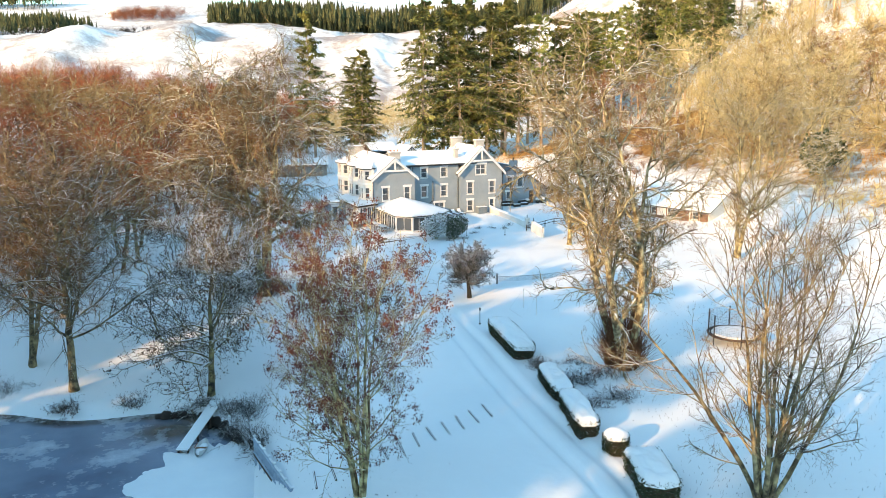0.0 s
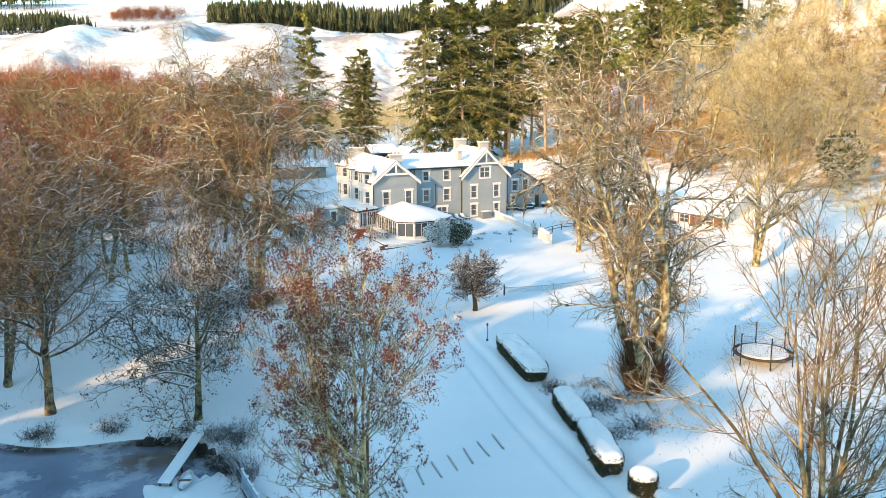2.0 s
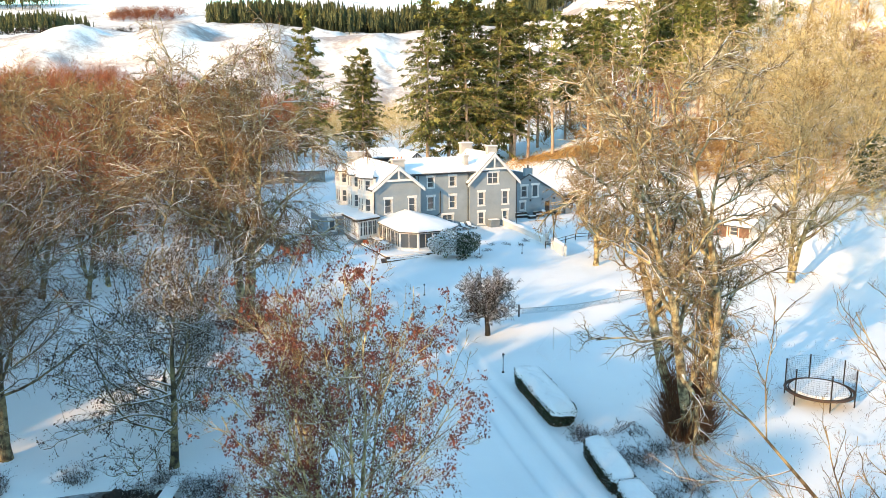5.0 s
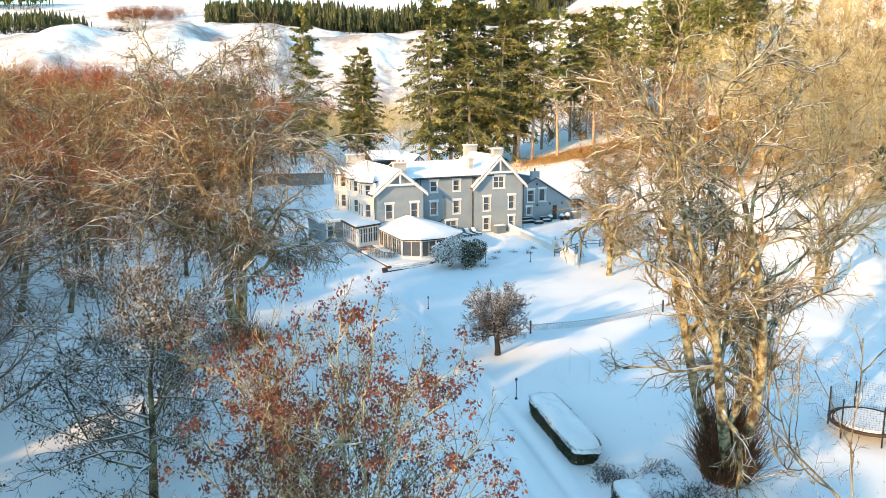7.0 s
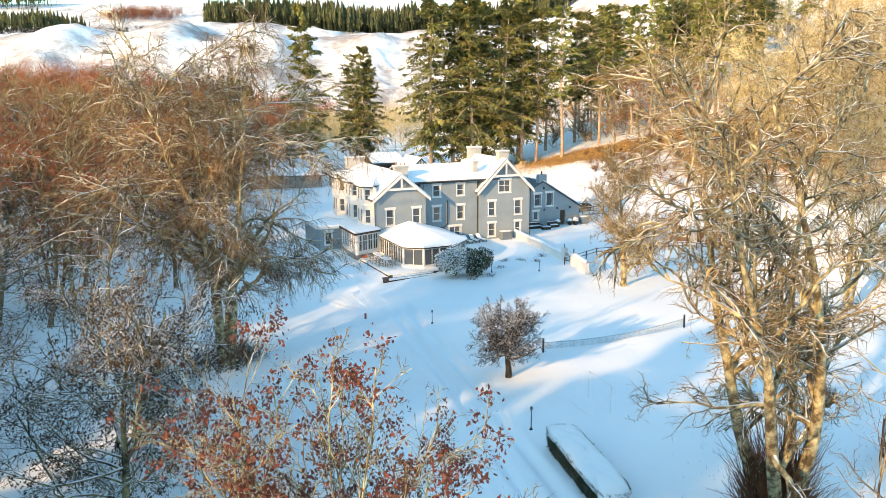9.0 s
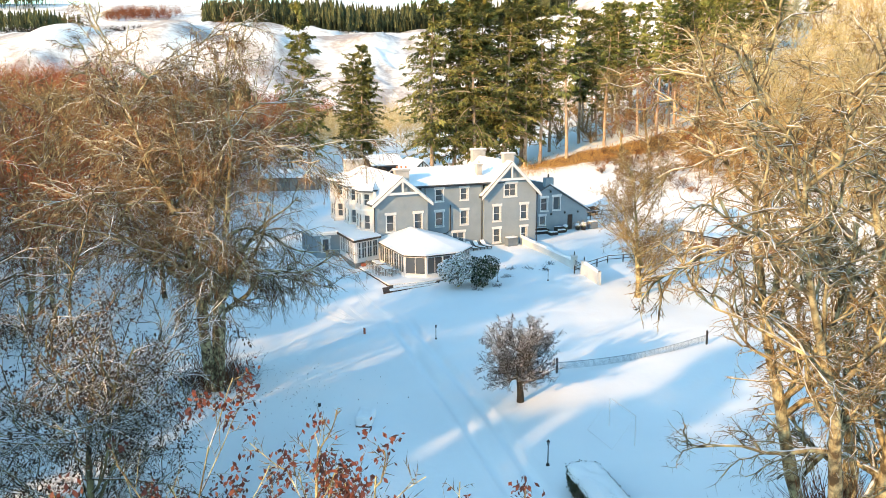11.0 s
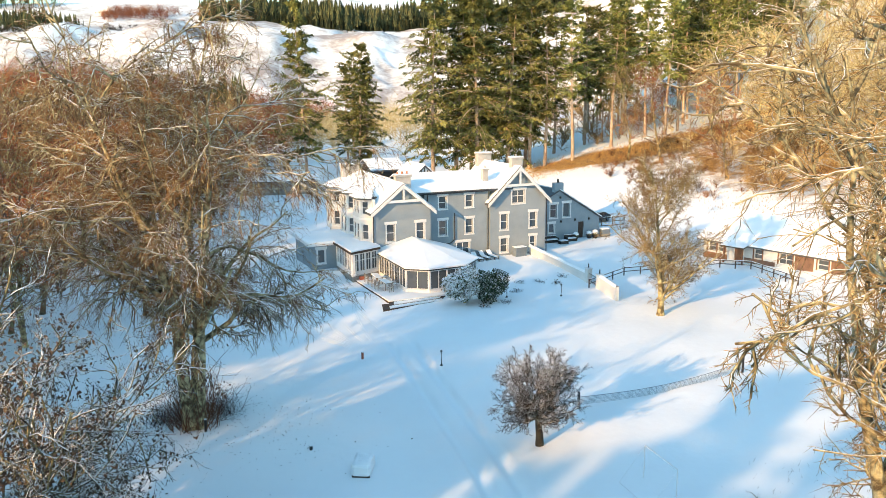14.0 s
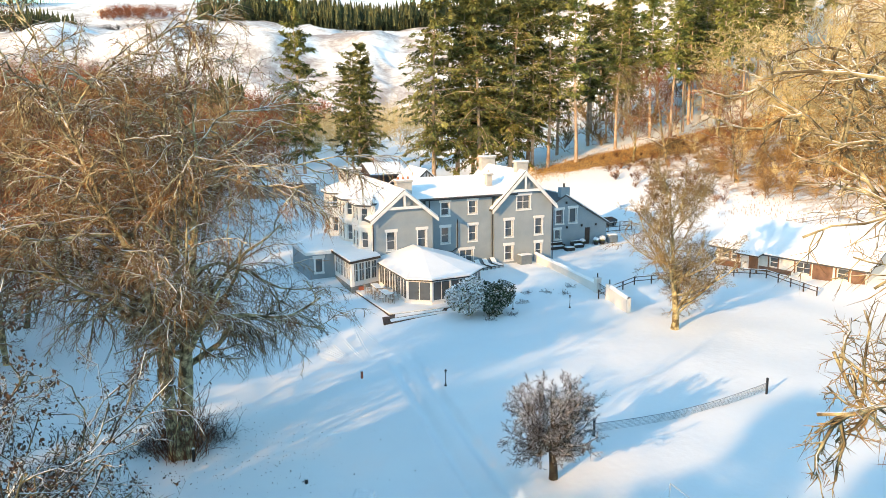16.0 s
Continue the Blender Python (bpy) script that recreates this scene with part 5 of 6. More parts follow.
def dome_bush(name, label, category, x, y, rx, ry, h, seed, leaf, size, n, lobes=9):
    """An evergreen shrub: leaves in whorls over several overlapping lobes, on forking stems."""
    r_ = np.random.default_rng(seed)
    t = thing(name, label, category)
    a = r_.uniform(0, 6.28, lobes)
    rr = np.sqrt(r_.uniform(0.05, 1, lobes)) * 0.62
    mid = np.stack([np.cos(a) * rr * rx, np.sin(a) * rr * ry, h * (0.28 + 0.42 * (1 - rr) * r_.uniform(0.5, 1.3, lobes))], -1)
    big = np.stack([r_.uniform(0.38, 0.6, lobes) * rx, r_.uniform(0.38, 0.6, lobes) * ry, r_.uniform(0.24, 0.38, lobes) * h], -1)
    pick = r_.integers(0, lobes, n // 6)
    d = unit(r_.normal(0, 1, (n // 6, 3)) + np.array([0, 0, 0.25]))
    tips = mid[pick] + d * big[pick] * r_.uniform(0.8, 1.08, (n // 6, 1))
    tips[:, 2] = np.maximum(tips[:, 2], 0.08)
    pts = np.repeat(tips, 6, 0) + r_.normal(0, size * 0.3, (len(tips) * 6, 3))
    attach("foliage", rows_to_mesh("foliage", *leaves_at(r_, pts, size, 0.15, 0.3), leaf), t)
    st = np.repeat(np.array([[0, 0, -0.15]]), lobes, 0) + r_.normal(0, 0.15, (lobes, 3)) * np.array([1, 1, 0])
    f = np.linspace(0, 1, 6)[None, :, None]
    ps = st[:, None] * (1 - f) + mid[:, None] * f + r_.normal(0, 0.05, (lobes, 6, 3)) * f
    attach("branching", rows_to_mesh("branching", *tubes(ps, np.repeat((0.06 * np.linspace(1, 0.3, 6))[None], lobes, 0), 5), BARK, True), t)
    t.matrix_basis = ground_pose(x, y)
    return t


def round_bush(x, y, r, h, seed, label):
    """A clipped round bush: a leafy drum with a domed cap of snow."""
    r_ = np.random.default_rng(seed)
    t = thing("topiary_bush", label, "bush")
    part("core", rod((0, 0, -0.2), (0, 0, h), r * 0.8, r * 0.85, 16), DARK_LEAF, t)
    n = 3200
    a = r_.uniform(0, 6.28, n)
    rr = r * r_.normal(0.97, 0.05, n)
    attach("foliage", rows_to_mesh("foliage", *leaves_at(r_, np.stack([np.cos(a) * rr, np.sin(a) * rr, r_.uniform(-0.05, h + 0.1, n)], -1), 0.08, 0.0), HEDGE_LEAF), t)
    bm = bmesh.new()
    bmesh.ops.create_icosphere(bm, subdivisions=4, radius=1)
    for v in bm.verts:
        lump = 1 + 0.08 * noise.noise(v.co * 2.0 + Vector((seed, 0, 0)))
        v.co = Vector((v.co.x * r * lump, v.co.y * r * lump, h + max(v.co.z, -0.15) * 0.62 * r))
    part("snow_cap", bm, SNOW, t, "domed cap of snow")
    t.matrix_basis = ground_pose(x, y)


round_bush(-27.6, -82.4, 0.72, 0.95, 5, "small round clipped bush with a snow cap")
dome_bush("rhododendron", "large evergreen shrub heaped with snow beside the terrace", "shrub", -11.2, -16.8, 1.9, 1.8, 3.7, 31, SHRUB_LEAF, 0.20, 15000)
dome_bush("rhododendron", "dark evergreen shrub with patches of snow", "shrub", -8.6, -16.8, 2.0, 1.8, 3.2, 32, SHRUB_DARK, 0.18, 12000)


dome_bush("rhododendron", "dark evergreen thicket on the sunlit slope", "shrub", 50.3, -25.7, 4.0, 3.6, 8.0, 33, SHRUB_DARK, 0.42, 9000)


def twiggy_bush(label, x, y, r, h, seed, material=None, n=150):
    """A low tangle of arching shoots with a few withered leaves."""
    r_ = np.random.default_rng(seed)
    t = thing("bush", label, "bush")
    a = r_.uniform(0, 6.28, n)
    rr = np.sqrt(r_.uniform(0, 1, n)) * r * (0.75 + 0.25 * np.sin(a * 3 + seed))
    st = np.stack([np.cos(a) * rr, np.sin(a) * rr, np.full(n, -0.15)], -1)
    wy = unit(r_.normal(0, 0.55, (n, 3)) * np.array([1, 1, 0.4]) + np.array([0, 0, 0.7]))
    ps = run(r_, st, wy, r_.uniform(0.4, 1.0, n) * h * 1.3, 5, 0.34, -0.10)
    rs = np.repeat((0.016 * np.linspace(1, 0.4, 5))[None], n, 0)
    p2, r2 = spawn(r_, ps, rs, 5, 0.2, 0.95, 55, 0.5, 2, 0.2, -0.05, 0.8, 0.3, floor_r=0.010)
    attach("branching", rows_to_mesh("branching", *joined(tubes(ps, rs, 3), spikes(p2, r2)), material or TWIG_DARK, True), t)
    ends = p2[r_.integers(0, len(p2), n * 2), -1] + r_.normal(0, 0.05, (n * 2, 3))
    attach("foliage", rows_to_mesh("foliage", *leaves_at(r_, ends, 0.10, 0.6, 0.3), DARK_LEAF), t, "few withered leaves")
    t.matrix_basis = ground_pose(x, y)
    return t


for i, (x, y, r, h) in enumerate(((-57.1, -52.4, 1.3, 0.8), (-52.4, -53.3, 1.5, 0.6), (-45.4, -58.6, 1.6, 0.9), (-45.2, -62.0, 1.9, 1.3), (-44.5, -65.0, 1.6, 1.5), (-48.4, -55.6, 1.7, 0.8), (-46.9, -56.0, 1.3, 0.7), (-57.6, -53.6, 1.3, 0.6), (-44.2, -60.4, 1.8, 1.4), (-62.0, -47.0, 2.4, 0.9), (-65.5, -45.5, 2.6, 1.0), (-24.2, -68.0, 1.1, 0.9), (-21.0, -71.6, 1.5, 0.7), (-24.6, -76.0, 1.2, 0.6),
                                 (-23.2, -72.0, 1.3, 1.0), (-22.6, -75.6, 1.5, 0.9), (-36.4, -32.2, 1.6, 2.2), (-39.6, -32.0, 1.4, 1.6), (-21.4, -68.5, 1.4, 0.5))):
    twiggy_bush("tangle of bare snow-dusted undergrowth", x, y, r, h, 300 + i)
for i, (x, y) in enumerate(((-2.6, -12.4), (-0.4, -12.8), (0.9, -14.0), (2.6, -12.2), (-4.6, -15.2), (-7.5, -18.4), (-9.9, -18.9))):
    twiggy_bush("withered border plant poking through the snow", x, y, 0.5, 0.6, 340 + i, n=30)


def lamp_post(label, x, y, h):
    t = thing("lamp_post", label, "lamp")
    part("pole", rod((0, 0, -0.1), (0, 0, h * 0.82), 0.035, 0.028, 8), BLACK, t)
    part("base", rod((0, 0, -0.05), (0, 0, 0.12), 0.13, 0.08, 8), BLACK, t)
    part("lantern", rod((0, 0, h * 0.82), (0, 0, h * 0.96), 0.05, 0.085, 6), GREY_BOX, t, "lantern with grey panes")
    part("cap", rod((0, 0, h * 0.965), (0, 0, h * 1.05), 0.11, 0.02, 6), BLACK, t)
    t.matrix_basis = ground_pose(x, y)


for x, y, h in ((-19.7, -31.25, 1.2), (-23.36, -55.9, 1.45), (-6.4, -16.6, 1.3), (-1.46, -18.7, 1.2)):
    lamp_post("small black garden lamp post standing in the snow", x, y, h)

# football goal of white tube
goal = thing("football_goal", "white tubular football goal standing in the snow", "goal")
G = [(-17.5, -53.2), (-17.75, -56.1)]
zg = land(*G[0])
for x, y in G:
    part("upright", rod((x, y, zg - 0.1), (x, y, zg + 1.85), 0.028), WHITE, goal)
part("crossbar", rod((*G[0], zg + 1.85), (*G[1], zg + 1.85), 0.035), WHITE, goal, "snowy crossbar")
for x, y in G:
    part("stay", rod((x, y, zg + 1.8), (x - 1.5, y + 0.1, zg), 0.007), WHITE, goal)
part("ground_bar", rod((G[0][0] - 1.5, G[0][1] + 0.1, zg + 0.05), (G[1][0] - 1.5, G[1][1] + 0.1, zg + 0.05), 0.012), WHITE, goal)

# sagging net between two posts
net = thing("tennis_net", "grey garden net sagging between dark posts", "net")
N0, N1 = Vector((-15.5, -43.8, land(-15.5, -43.8))), Vector((-1.1, -42.9, land(-1.1, -42.9)))
for p in (N0, N1):
    part("post", boxes((p.x - 0.06, p.x + 0.06, p.y - 0.06, p.y + 0.06, p.z - 0.2, p.z + 1.15), bevel=0.01), BLACK, net, "dark post")
tops = []
for i in range(49):
    f = i / 48
    p = N0.lerp(N1, f)
    tops.append((p.x, p.y - 0.25 * math.sin(math.pi * f), p.z + 0.78 - 0.30 * math.sin(math.pi * f)))
tops = np.array(tops)
lows = tops.copy()
lows[:, 2] -= 0.5
cords = []
for k in range(7):
    cords.append(tubes((tops * (1 - k / 6) + lows * k / 6)[None], np.full((1, 49), 0.008 if k else 0.025), 3))
ver = np.stack([np.repeat(tops, 4, 0) + np.tile(np.linspace(0, 1, 4, endpoint=False)[:, None], (49, 1)) * np.repeat(np.diff(tops, axis=0, append=tops[-1:]), 4, 0),
                np.repeat(lows, 4, 0) + np.tile(np.linspace(0, 1, 4, endpoint=False)[:, None], (49, 1)) * np.repeat(np.diff(lows, axis=0, append=lows[-1:]), 4, 0)], 1)
cords.append(tubes(ver, np.full(ver.shape[:2], 0.007), 3))
tagged(attach("mesh_net", rows_to_mesh("mesh_net", *joined(*cords), GREY_BOX), net, "grey netting"), kind="stuff")

# snow-heaped garden seat on the lawn
seat = thing("garden_bench", "low garden bench heaped with snow on the lawn", "bench")
part("frame_end", boxes((-0.75, -0.62, -0.5, 0.5, -0.1, 0.42), bevel=0.03), TIMBER_DARK, seat)
part("frame_end", boxes((0.62, 0.75, -0.5, 0.5, -0.1, 0.42), bevel=0.03), TIMBER_DARK, seat)
part("seat", boxes((-0.615, 0.615, -0.45, 0.45, 0.3, 0.42), bevel=0.02), TIMBER_DARK, seat)
part("backrest", boxes((-0.615, 0.615, 0.38, 0.46, 0.43, 0.7), bevel=0.02), TIMBER_DARK, seat)
bm = boxes((-0.82, 0.82, -0.56, 0.56, 0.16, 0.92), bevel=0.19)
bmesh.ops.subdivide_edges(bm, edges=[e for e in bm.edges if e.calc_length() > 0.4], cuts=5, use_grid_fill=True)
for v in bm.verts:
    v.co.z += 0.09 * noise.noise(v.co * 1.9) * (v.co.z > 0.6)
part("snow_cap", bm, SNOW, seat, "deep rounded heap of snow")
seat.matrix_basis = ground_pose(-30.4, -45.2, 62, -0.12)

# small markers in the snow
for x, y, h, mt, lab in ((-24.6, -26.9, 0.55, BRICK_RED, "short red marker post in the snow"), (-37.6, -34.9, 0.8, BLACK, "short black bollard by the big tree"), (-32.3, -41.0, 0.25, BLACK, "small dark box lying in the snow")):
    b = thing("marker_post", lab, "post")
    part("shaft", boxes((-0.075, 0.075, -0.075, 0.075, -0.1, h), bevel=0.02), mt, b)
    part("snow_cap", boxes((-0.085, 0.085, -0.085, 0.085, h + 0.003, h + 0.06), bevel=0.02), SNOW, b)
    b.matrix_basis = ground_pose(x, y, 20)

# tyre marks fanning out on the snow before the house
marks = []
for x0, y0, x1, y1 in ((-20.7, -8.2, -22.6, -23.8), (-21.4, -7.3, -20.7, -22.7), (-26.1, -15.7, -24.1, -23.3), (-26.4, -18.0, -24.3, -23.7), (-24.5, -15.9, -23.9, -23.0), (-25.5, -16.3, -24.0, -23.1), (-23.2, -15.9, -23.1, -23.3), (-26.2, -19.6, -24.5, -24.0)):
    for off in (-0.1, 0.1):
        f = np.linspace(0, 1, 22)
        wx, wy = x0 + (x1 - x0) * f + off, y0 + (y1 - y0) * f + 0.25 * np.sin(f * 3.0)
        marks.append(tubes(np.stack([wx, wy, height(wx, wy) - 0.01], -1)[None], np.full((1, 22), 0.055) * np.sin(np.pi * (0.06 + 0.88 * f))[None], 6))
tagged(new("tyre_marks", rows_to_mesh("tyre_marks", *joined(*marks), SNOW, True)), "fan of tyre marks ridged in the snow before the house", "tracks", kind="stuff")

# sleepers laid out as bay markers beside the drive
sleeper = thing("sleeper", "dark timber sleeper half sunk in the snow", "timber", "bay markers")
part("beam", boxes((-1.0, 1.0, -0.05, 0.05, -0.06, 0.06), bevel=0.01), TIMBER_DARK, sleeper)
part("snow_cap", boxes((-0.98, 0.97, 0.0, 0.049, 0.062, 0.095), bevel=0.012), SNOW, sleeper)
first = True
for i in range(12):
    x, y = -31.5 - i * 1.12, -73.8 - i * 0.33
    m = ground_pose(x, y, 82 + 2 * math.sin(i * 2.1))
    if first:
        sleeper.matrix_basis, first = m, False
    else:
        copy_thing(sleeper, m)

# the pond's edge: drifted snow, jetty, boat, blue railing
r_ = np.random.default_rng(77)
a = np.linspace(0, 2 * np.pi, 260, endpoint=False)
rad = 1 + 0.2 * waves(np.cos(a) * 3, np.sin(a) * 3, 5, 6, 2.6)
drift = prism([(-48.4 + 4.4 * math.cos(t) * k, -68.3 + 6.6 * math.sin(t) * k) for t, k in zip(a, rad)], POND_Z - 0.02, POND_Z + 0.03)
tagged(part("snow_drift", drift, SNOW), "snow lying on the pond's ice", "snow", kind="structure")

jetty = thing("jetty", "narrow snow-covered plank jetty over the ice", "jetty")
A, B = Vector((-46.4, -56.9, -3.9)), Vector((-49.65, -63.1, -4.7))
d = (B - A).normalized()
side = Vector((-d.y, d.x, 0)).normalized()
for i in range(5):
    off = side * ((i - 2) * 0.16)
    bm = slab([tuple(A + off - side * 0.074), tuple(A + off + side * 0.074), tuple(B + off + side * 0.074), tuple(B + off - side * 0.074)], 0.06)
    part("plank", bm, TIMBER_GREY, jetty)
part("snow_cover", slab([tuple(A - side * 0.43), tuple(A + side * 0.44), tuple(B + side * 0.41), tuple(B - side * 0.42)], 0.07, lift=0.073), SNOW, jetty, "snow lying along the planks")
for f in (0.35, 0.7, 0.97):
    for s in (-0.34, 0.34):
        p = A.lerp(B, f) + side * s
        part("pile", rod((p.x, p.y, -6.0), (p.x, p.y, p.z - 0.07), 0.07), TIMBER_DARK, jetty)

# undercut soil, near black: the shade under the bank is in its colour
SHADED_EARTH = surface("shaded_earth", (0.012, 0.009, 0.007), (0.045, 0.034, 0.026), 1.6, 0.85, 0.6, 0.04)
for pts, lab in ((((-47.6, -56.6), (-46.9, -58.2), (-46.2, -59.8), (-45.9, -61.6), (-45.6, -63.4)), "undercut earth bank beside the jetty, its shade put into the dark colour"), (((-50.9, -55.7), (-49.7, -56.0), (-48.6, -56.2)), "earth hollow at the pond's edge, its shade put into the dark colour")):
    q_ = np.array(pts)
    f_ = np.linspace(0, len(q_) - 1, 40)
    bx, by = np.interp(f_, np.arange(len(q_)), q_[:, 0]), np.interp(f_, np.arange(len(q_)), q_[:, 1])
    path = np.stack([bx, by, np.full(40, POND_Z + 0.05)], -1)
    fat = (0.42 + 0.2 * waves(bx * 2, by * 2, 8, 3, 2.2)) * np.sin(np.pi * np.linspace(0.08, 0.92, 40)) ** 0.5
    tagged(new("shaded_earth_bank", rows_to_mesh("shaded_earth_bank", *tubes(path[None], fat[None], 9), SHADED_EARTH, True)), lab, "bank", kind="structure")

boat = thing("rowing_boat", "small white rowing boat half full of snow on the ice", "boat")
hull, fill = [], []
for i in range(13):
    f = i / 12
    w = 0.44 * math.sin(math.pi * min(f * 0.94 + 0.06, 1)) ** 0.6
    hull.append([((f - 0.5) * 2.2, w * math.cos(t), 0.02 + 0.42 * (1 - math.sin(t)) + 0.12 * (2 * f - 1) ** 2) for t in np.linspace(0, math.pi, 9)])
hv = np.array(hull).reshape(-1, 3)
k = np.arange(13 * 9).reshape(13, 9)
attach("hull", rows_to_mesh("hull", hv, np.stack([k[:-1, :-1], k[1:, :-1], k[1:, 1:], k[:-1, 1:]], -1).reshape(-1, 4), BOAT_WHITE, True), boat)
part("gunwale", rod((-0.3, 0.43, 0.44), (0.4, 0.41, 0.46), 0.03), BRICK_RED, boat)
part("thwart", boxes((-0.12, 0.12, -0.4, 0.4, 0.30, 0.34), bevel=0.01), TIMBER, boat)
bm = bmesh.new()
bmesh.ops.create_icosphere(bm, subdivisions=3, radius=1, matrix=Matrix.Translation((0, 0, 0.24)) @ Matrix.Diagonal((0.95, 0.35, 0.09, 1)))
part("snow_fill", bm, SNOW, boat)
boat.matrix_basis = pose(-48.35, -63.3, POND_Z + 0.02, 0, 0, 68)

rail = thing("railing", "blue-grey painted timber railing along the bank", "fence")
RA = [Vector((-45.3, -67.0, -4.0)), Vector((-44.9, -76.3, -3.3)), Vector((-42.0, -77.2, -2.4))]
for a_, b_ in zip(RA, RA[1:]):
    n = max(2, round((b_ - a_).length / 1.3))
    for i in range(n + (b_ is RA[-1])):
        p = a_.lerp(b_, i / n)
        part("post", boxes((p.x - 0.08, p.x + 0.08, p.y - 0.08, p.y + 0.08, p.z - 1.6, p.z + 1.15), bevel=0.01), BLUE_TIMBER, rail)
        part("snow_cap", boxes((p.x - 0.1, p.x + 0.1, p.y - 0.1, p.y + 0.1, p.z + 1.153, p.z + 1.25), bevel=0.03), SNOW, rail)
    for i in range(n * 5):
        if i % 5:
            p = a_.lerp(b_, i / (n * 5))
            part("baluster", boxes((p.x - 0.03, p.x + 0.03, p.y - 0.03, p.y + 0.03, p.z + 0.12, p.z + 0.93)), BLUE_TIMBER, rail)
    part("deck_beam", rod(a_ - Vector((0, 0, 0.12)), b_ - Vector((0, 0, 0.12)), 0.16, sides=4), TIMBER_DARK, rail, "dark edge beam of the deck")
    part("snow_cap", rod(a_ + Vector((0, 0, 1.07)), b_ + Vector((0, 0, 1.07)), 0.06, sides=5), SNOW, rail)
    for h in (0.1, 0.98):
        u_ = (b_ - a_).normalized().cross(Vector((0, 0, 1))) * 0.09
        part("rail_board", rod(a_ + u_ + Vector((0, 0, h)), b_ + u_ + Vector((0, 0, h)), 0.07, sides=4), BLUE_TIMBER, rail)

# trampoline with a net enclosure under the trees
tramp = thing("trampoline", "round trampoline with a dark net enclosure and snow on its mat", "trampoline")
part("mat", rod((0, 0, 0.72), (0, 0, 0.78), 1.95, 1.95, 32), RUBBER, tramp)
part("snow_cover", rod((0, 0, 0.783), (0, 0, 0.9), 1.85, 1.75, 32), SNOW, tramp)
ring = np.stack([np.cos(np.linspace(0, 2 * np.pi, 33)) * 2.1, np.sin(np.linspace(0, 2 * np.pi, 33)) * 2.1, np.full(33, 0.76)], -1)
attach("rim", rows_to_mesh("rim", *tubes(ring[None], np.full((1, 33), 0.10), 6), TIMBER_DARK, True), tramp, "dark padded rim")
for i in range(6):
    a0 = i * math.pi / 3
    x, y = 2.15 * math.cos(a0), 2.15 * math.sin(a0)
    part("pole", rod((x, y, -0.1), (x, y, 2.5), 0.045), RUBBER, tramp, "dark padded pole")
hoops = [tubes((ring * np.array([1, 1, 0]) + np.array([0, 0, z]))[None], np.full((1, 33), 0.006), 3) for z in np.linspace(0.95, 2.45, 12)]
ups = np.stack([np.stack([np.cos(t) * 2.1, np.sin(t) * 2.1, np.full_like(t, z)], -1) for z in (0.8, 2.45) for t in (np.linspace(0, 2 * np.pi, 80, endpoint=False),)], 1)
hoops.append(tubes(ups, np.full(ups.shape[:2], 0.005), 3))
tagged(attach("enclosure_net", rows_to_mesh("enclosure_net", *joined(*hoops), RUBBER), tramp, "fine dark net"), kind="stuff")
tramp.matrix_basis = ground_pose(-7.0, -69.5)

# ---- by the house ----


def lounger(x, y, turn):
    t = thing("sun_lounger", "dark sun lounger with a snow-covered cushion", "lounger", "sun loungers")
    part("frame", boxes((-0.33, 0.33, -0.95, 0.45, 0.22, 0.30), bevel=0.02), WICKER, t)
    part("backrest", slab([(-0.33, 0.45, 0.32), (0.33, 0.45, 0.32), (0.33, 1.0, 0.78), (-0.33, 1.0, 0.78)], 0.07), WICKER, t)
    part("snow_cover", slab([(-0.3, -0.92, 0.36), (0.3, -0.92, 0.36), (0.3, 0.46, 0.38), (-0.3, 0.46, 0.38)], 0.055), SNOW, t)
    part("snow_cover", slab([(-0.3, 0.47, 0.42), (0.3, 0.47, 0.42), (0.3, 0.98, 0.86), (-0.3, 0.98, 0.86)], 0.06), SNOW, t)
    for sx in (-0.28, 0.28):
        for sy in (-0.85, 0.35):
            part("leg", boxes((sx - 0.03, sx + 0.03, sy - 0.03, sy + 0.03, -0.03, 0.218)), WICKER, t)
    t.matrix_basis = ground_pose(x, y, turn)


for i in range(4):
    lounger(-3.3 + i * 1.05, -1.3 + 0.1 * i, 8)

box = thing("storage_box", "grey garden storage box with snow on its lid", "box")
part("body", boxes((-0.75, 0.75, -0.45, 0.45, 0, 0.98), bevel=0.02), GREY_BOX, box)
part("lid", boxes((-0.8, 0.8, -0.5, 0.5, 0.983, 1.08), bevel=0.03), GREY_BOX, box)
part("snow_cap", boxes((-0.76, 0.76, -0.46, 0.46, 1.083, 1.17), bevel=0.04), SNOW, box)
box.matrix_basis = ground_pose(3.5, -1.0, 5)


def sofa(x, y, turn, w, label):
    t = thing("garden_sofa", label, "sofa", "garden sofas")
    part("base", boxes((-w / 2, w / 2, -0.4, 0.4, 0, 0.36), bevel=0.03), WICKER, t)
    part("backrest", boxes((-w / 2, w / 2, 0.28, 0.42, 0.363, 0.78), bevel=0.03), WICKER, t)
    for s in (-1, 1):
        part("armrest", boxes((s * w / 2 - 0.12 * (s > 0), s * w / 2 + 0.12 * (s < 0), -0.4, 0.27, 0.363, 0.6), bevel=0.02), WICKER, t)
    part("snow_cover", boxes((-w / 2 + 0.13, w / 2 - 0.13, -0.38, 0.26, 0.364, 0.47), bevel=0.04), SNOW, t)
    part("snow_cover", boxes((-w / 2 + 0.02, w / 2 - 0.02, 0.27, 0.43, 0.783, 0.85), bevel=0.03), SNOW, t)
    t.matrix_basis = ground_pose(x, y, turn)


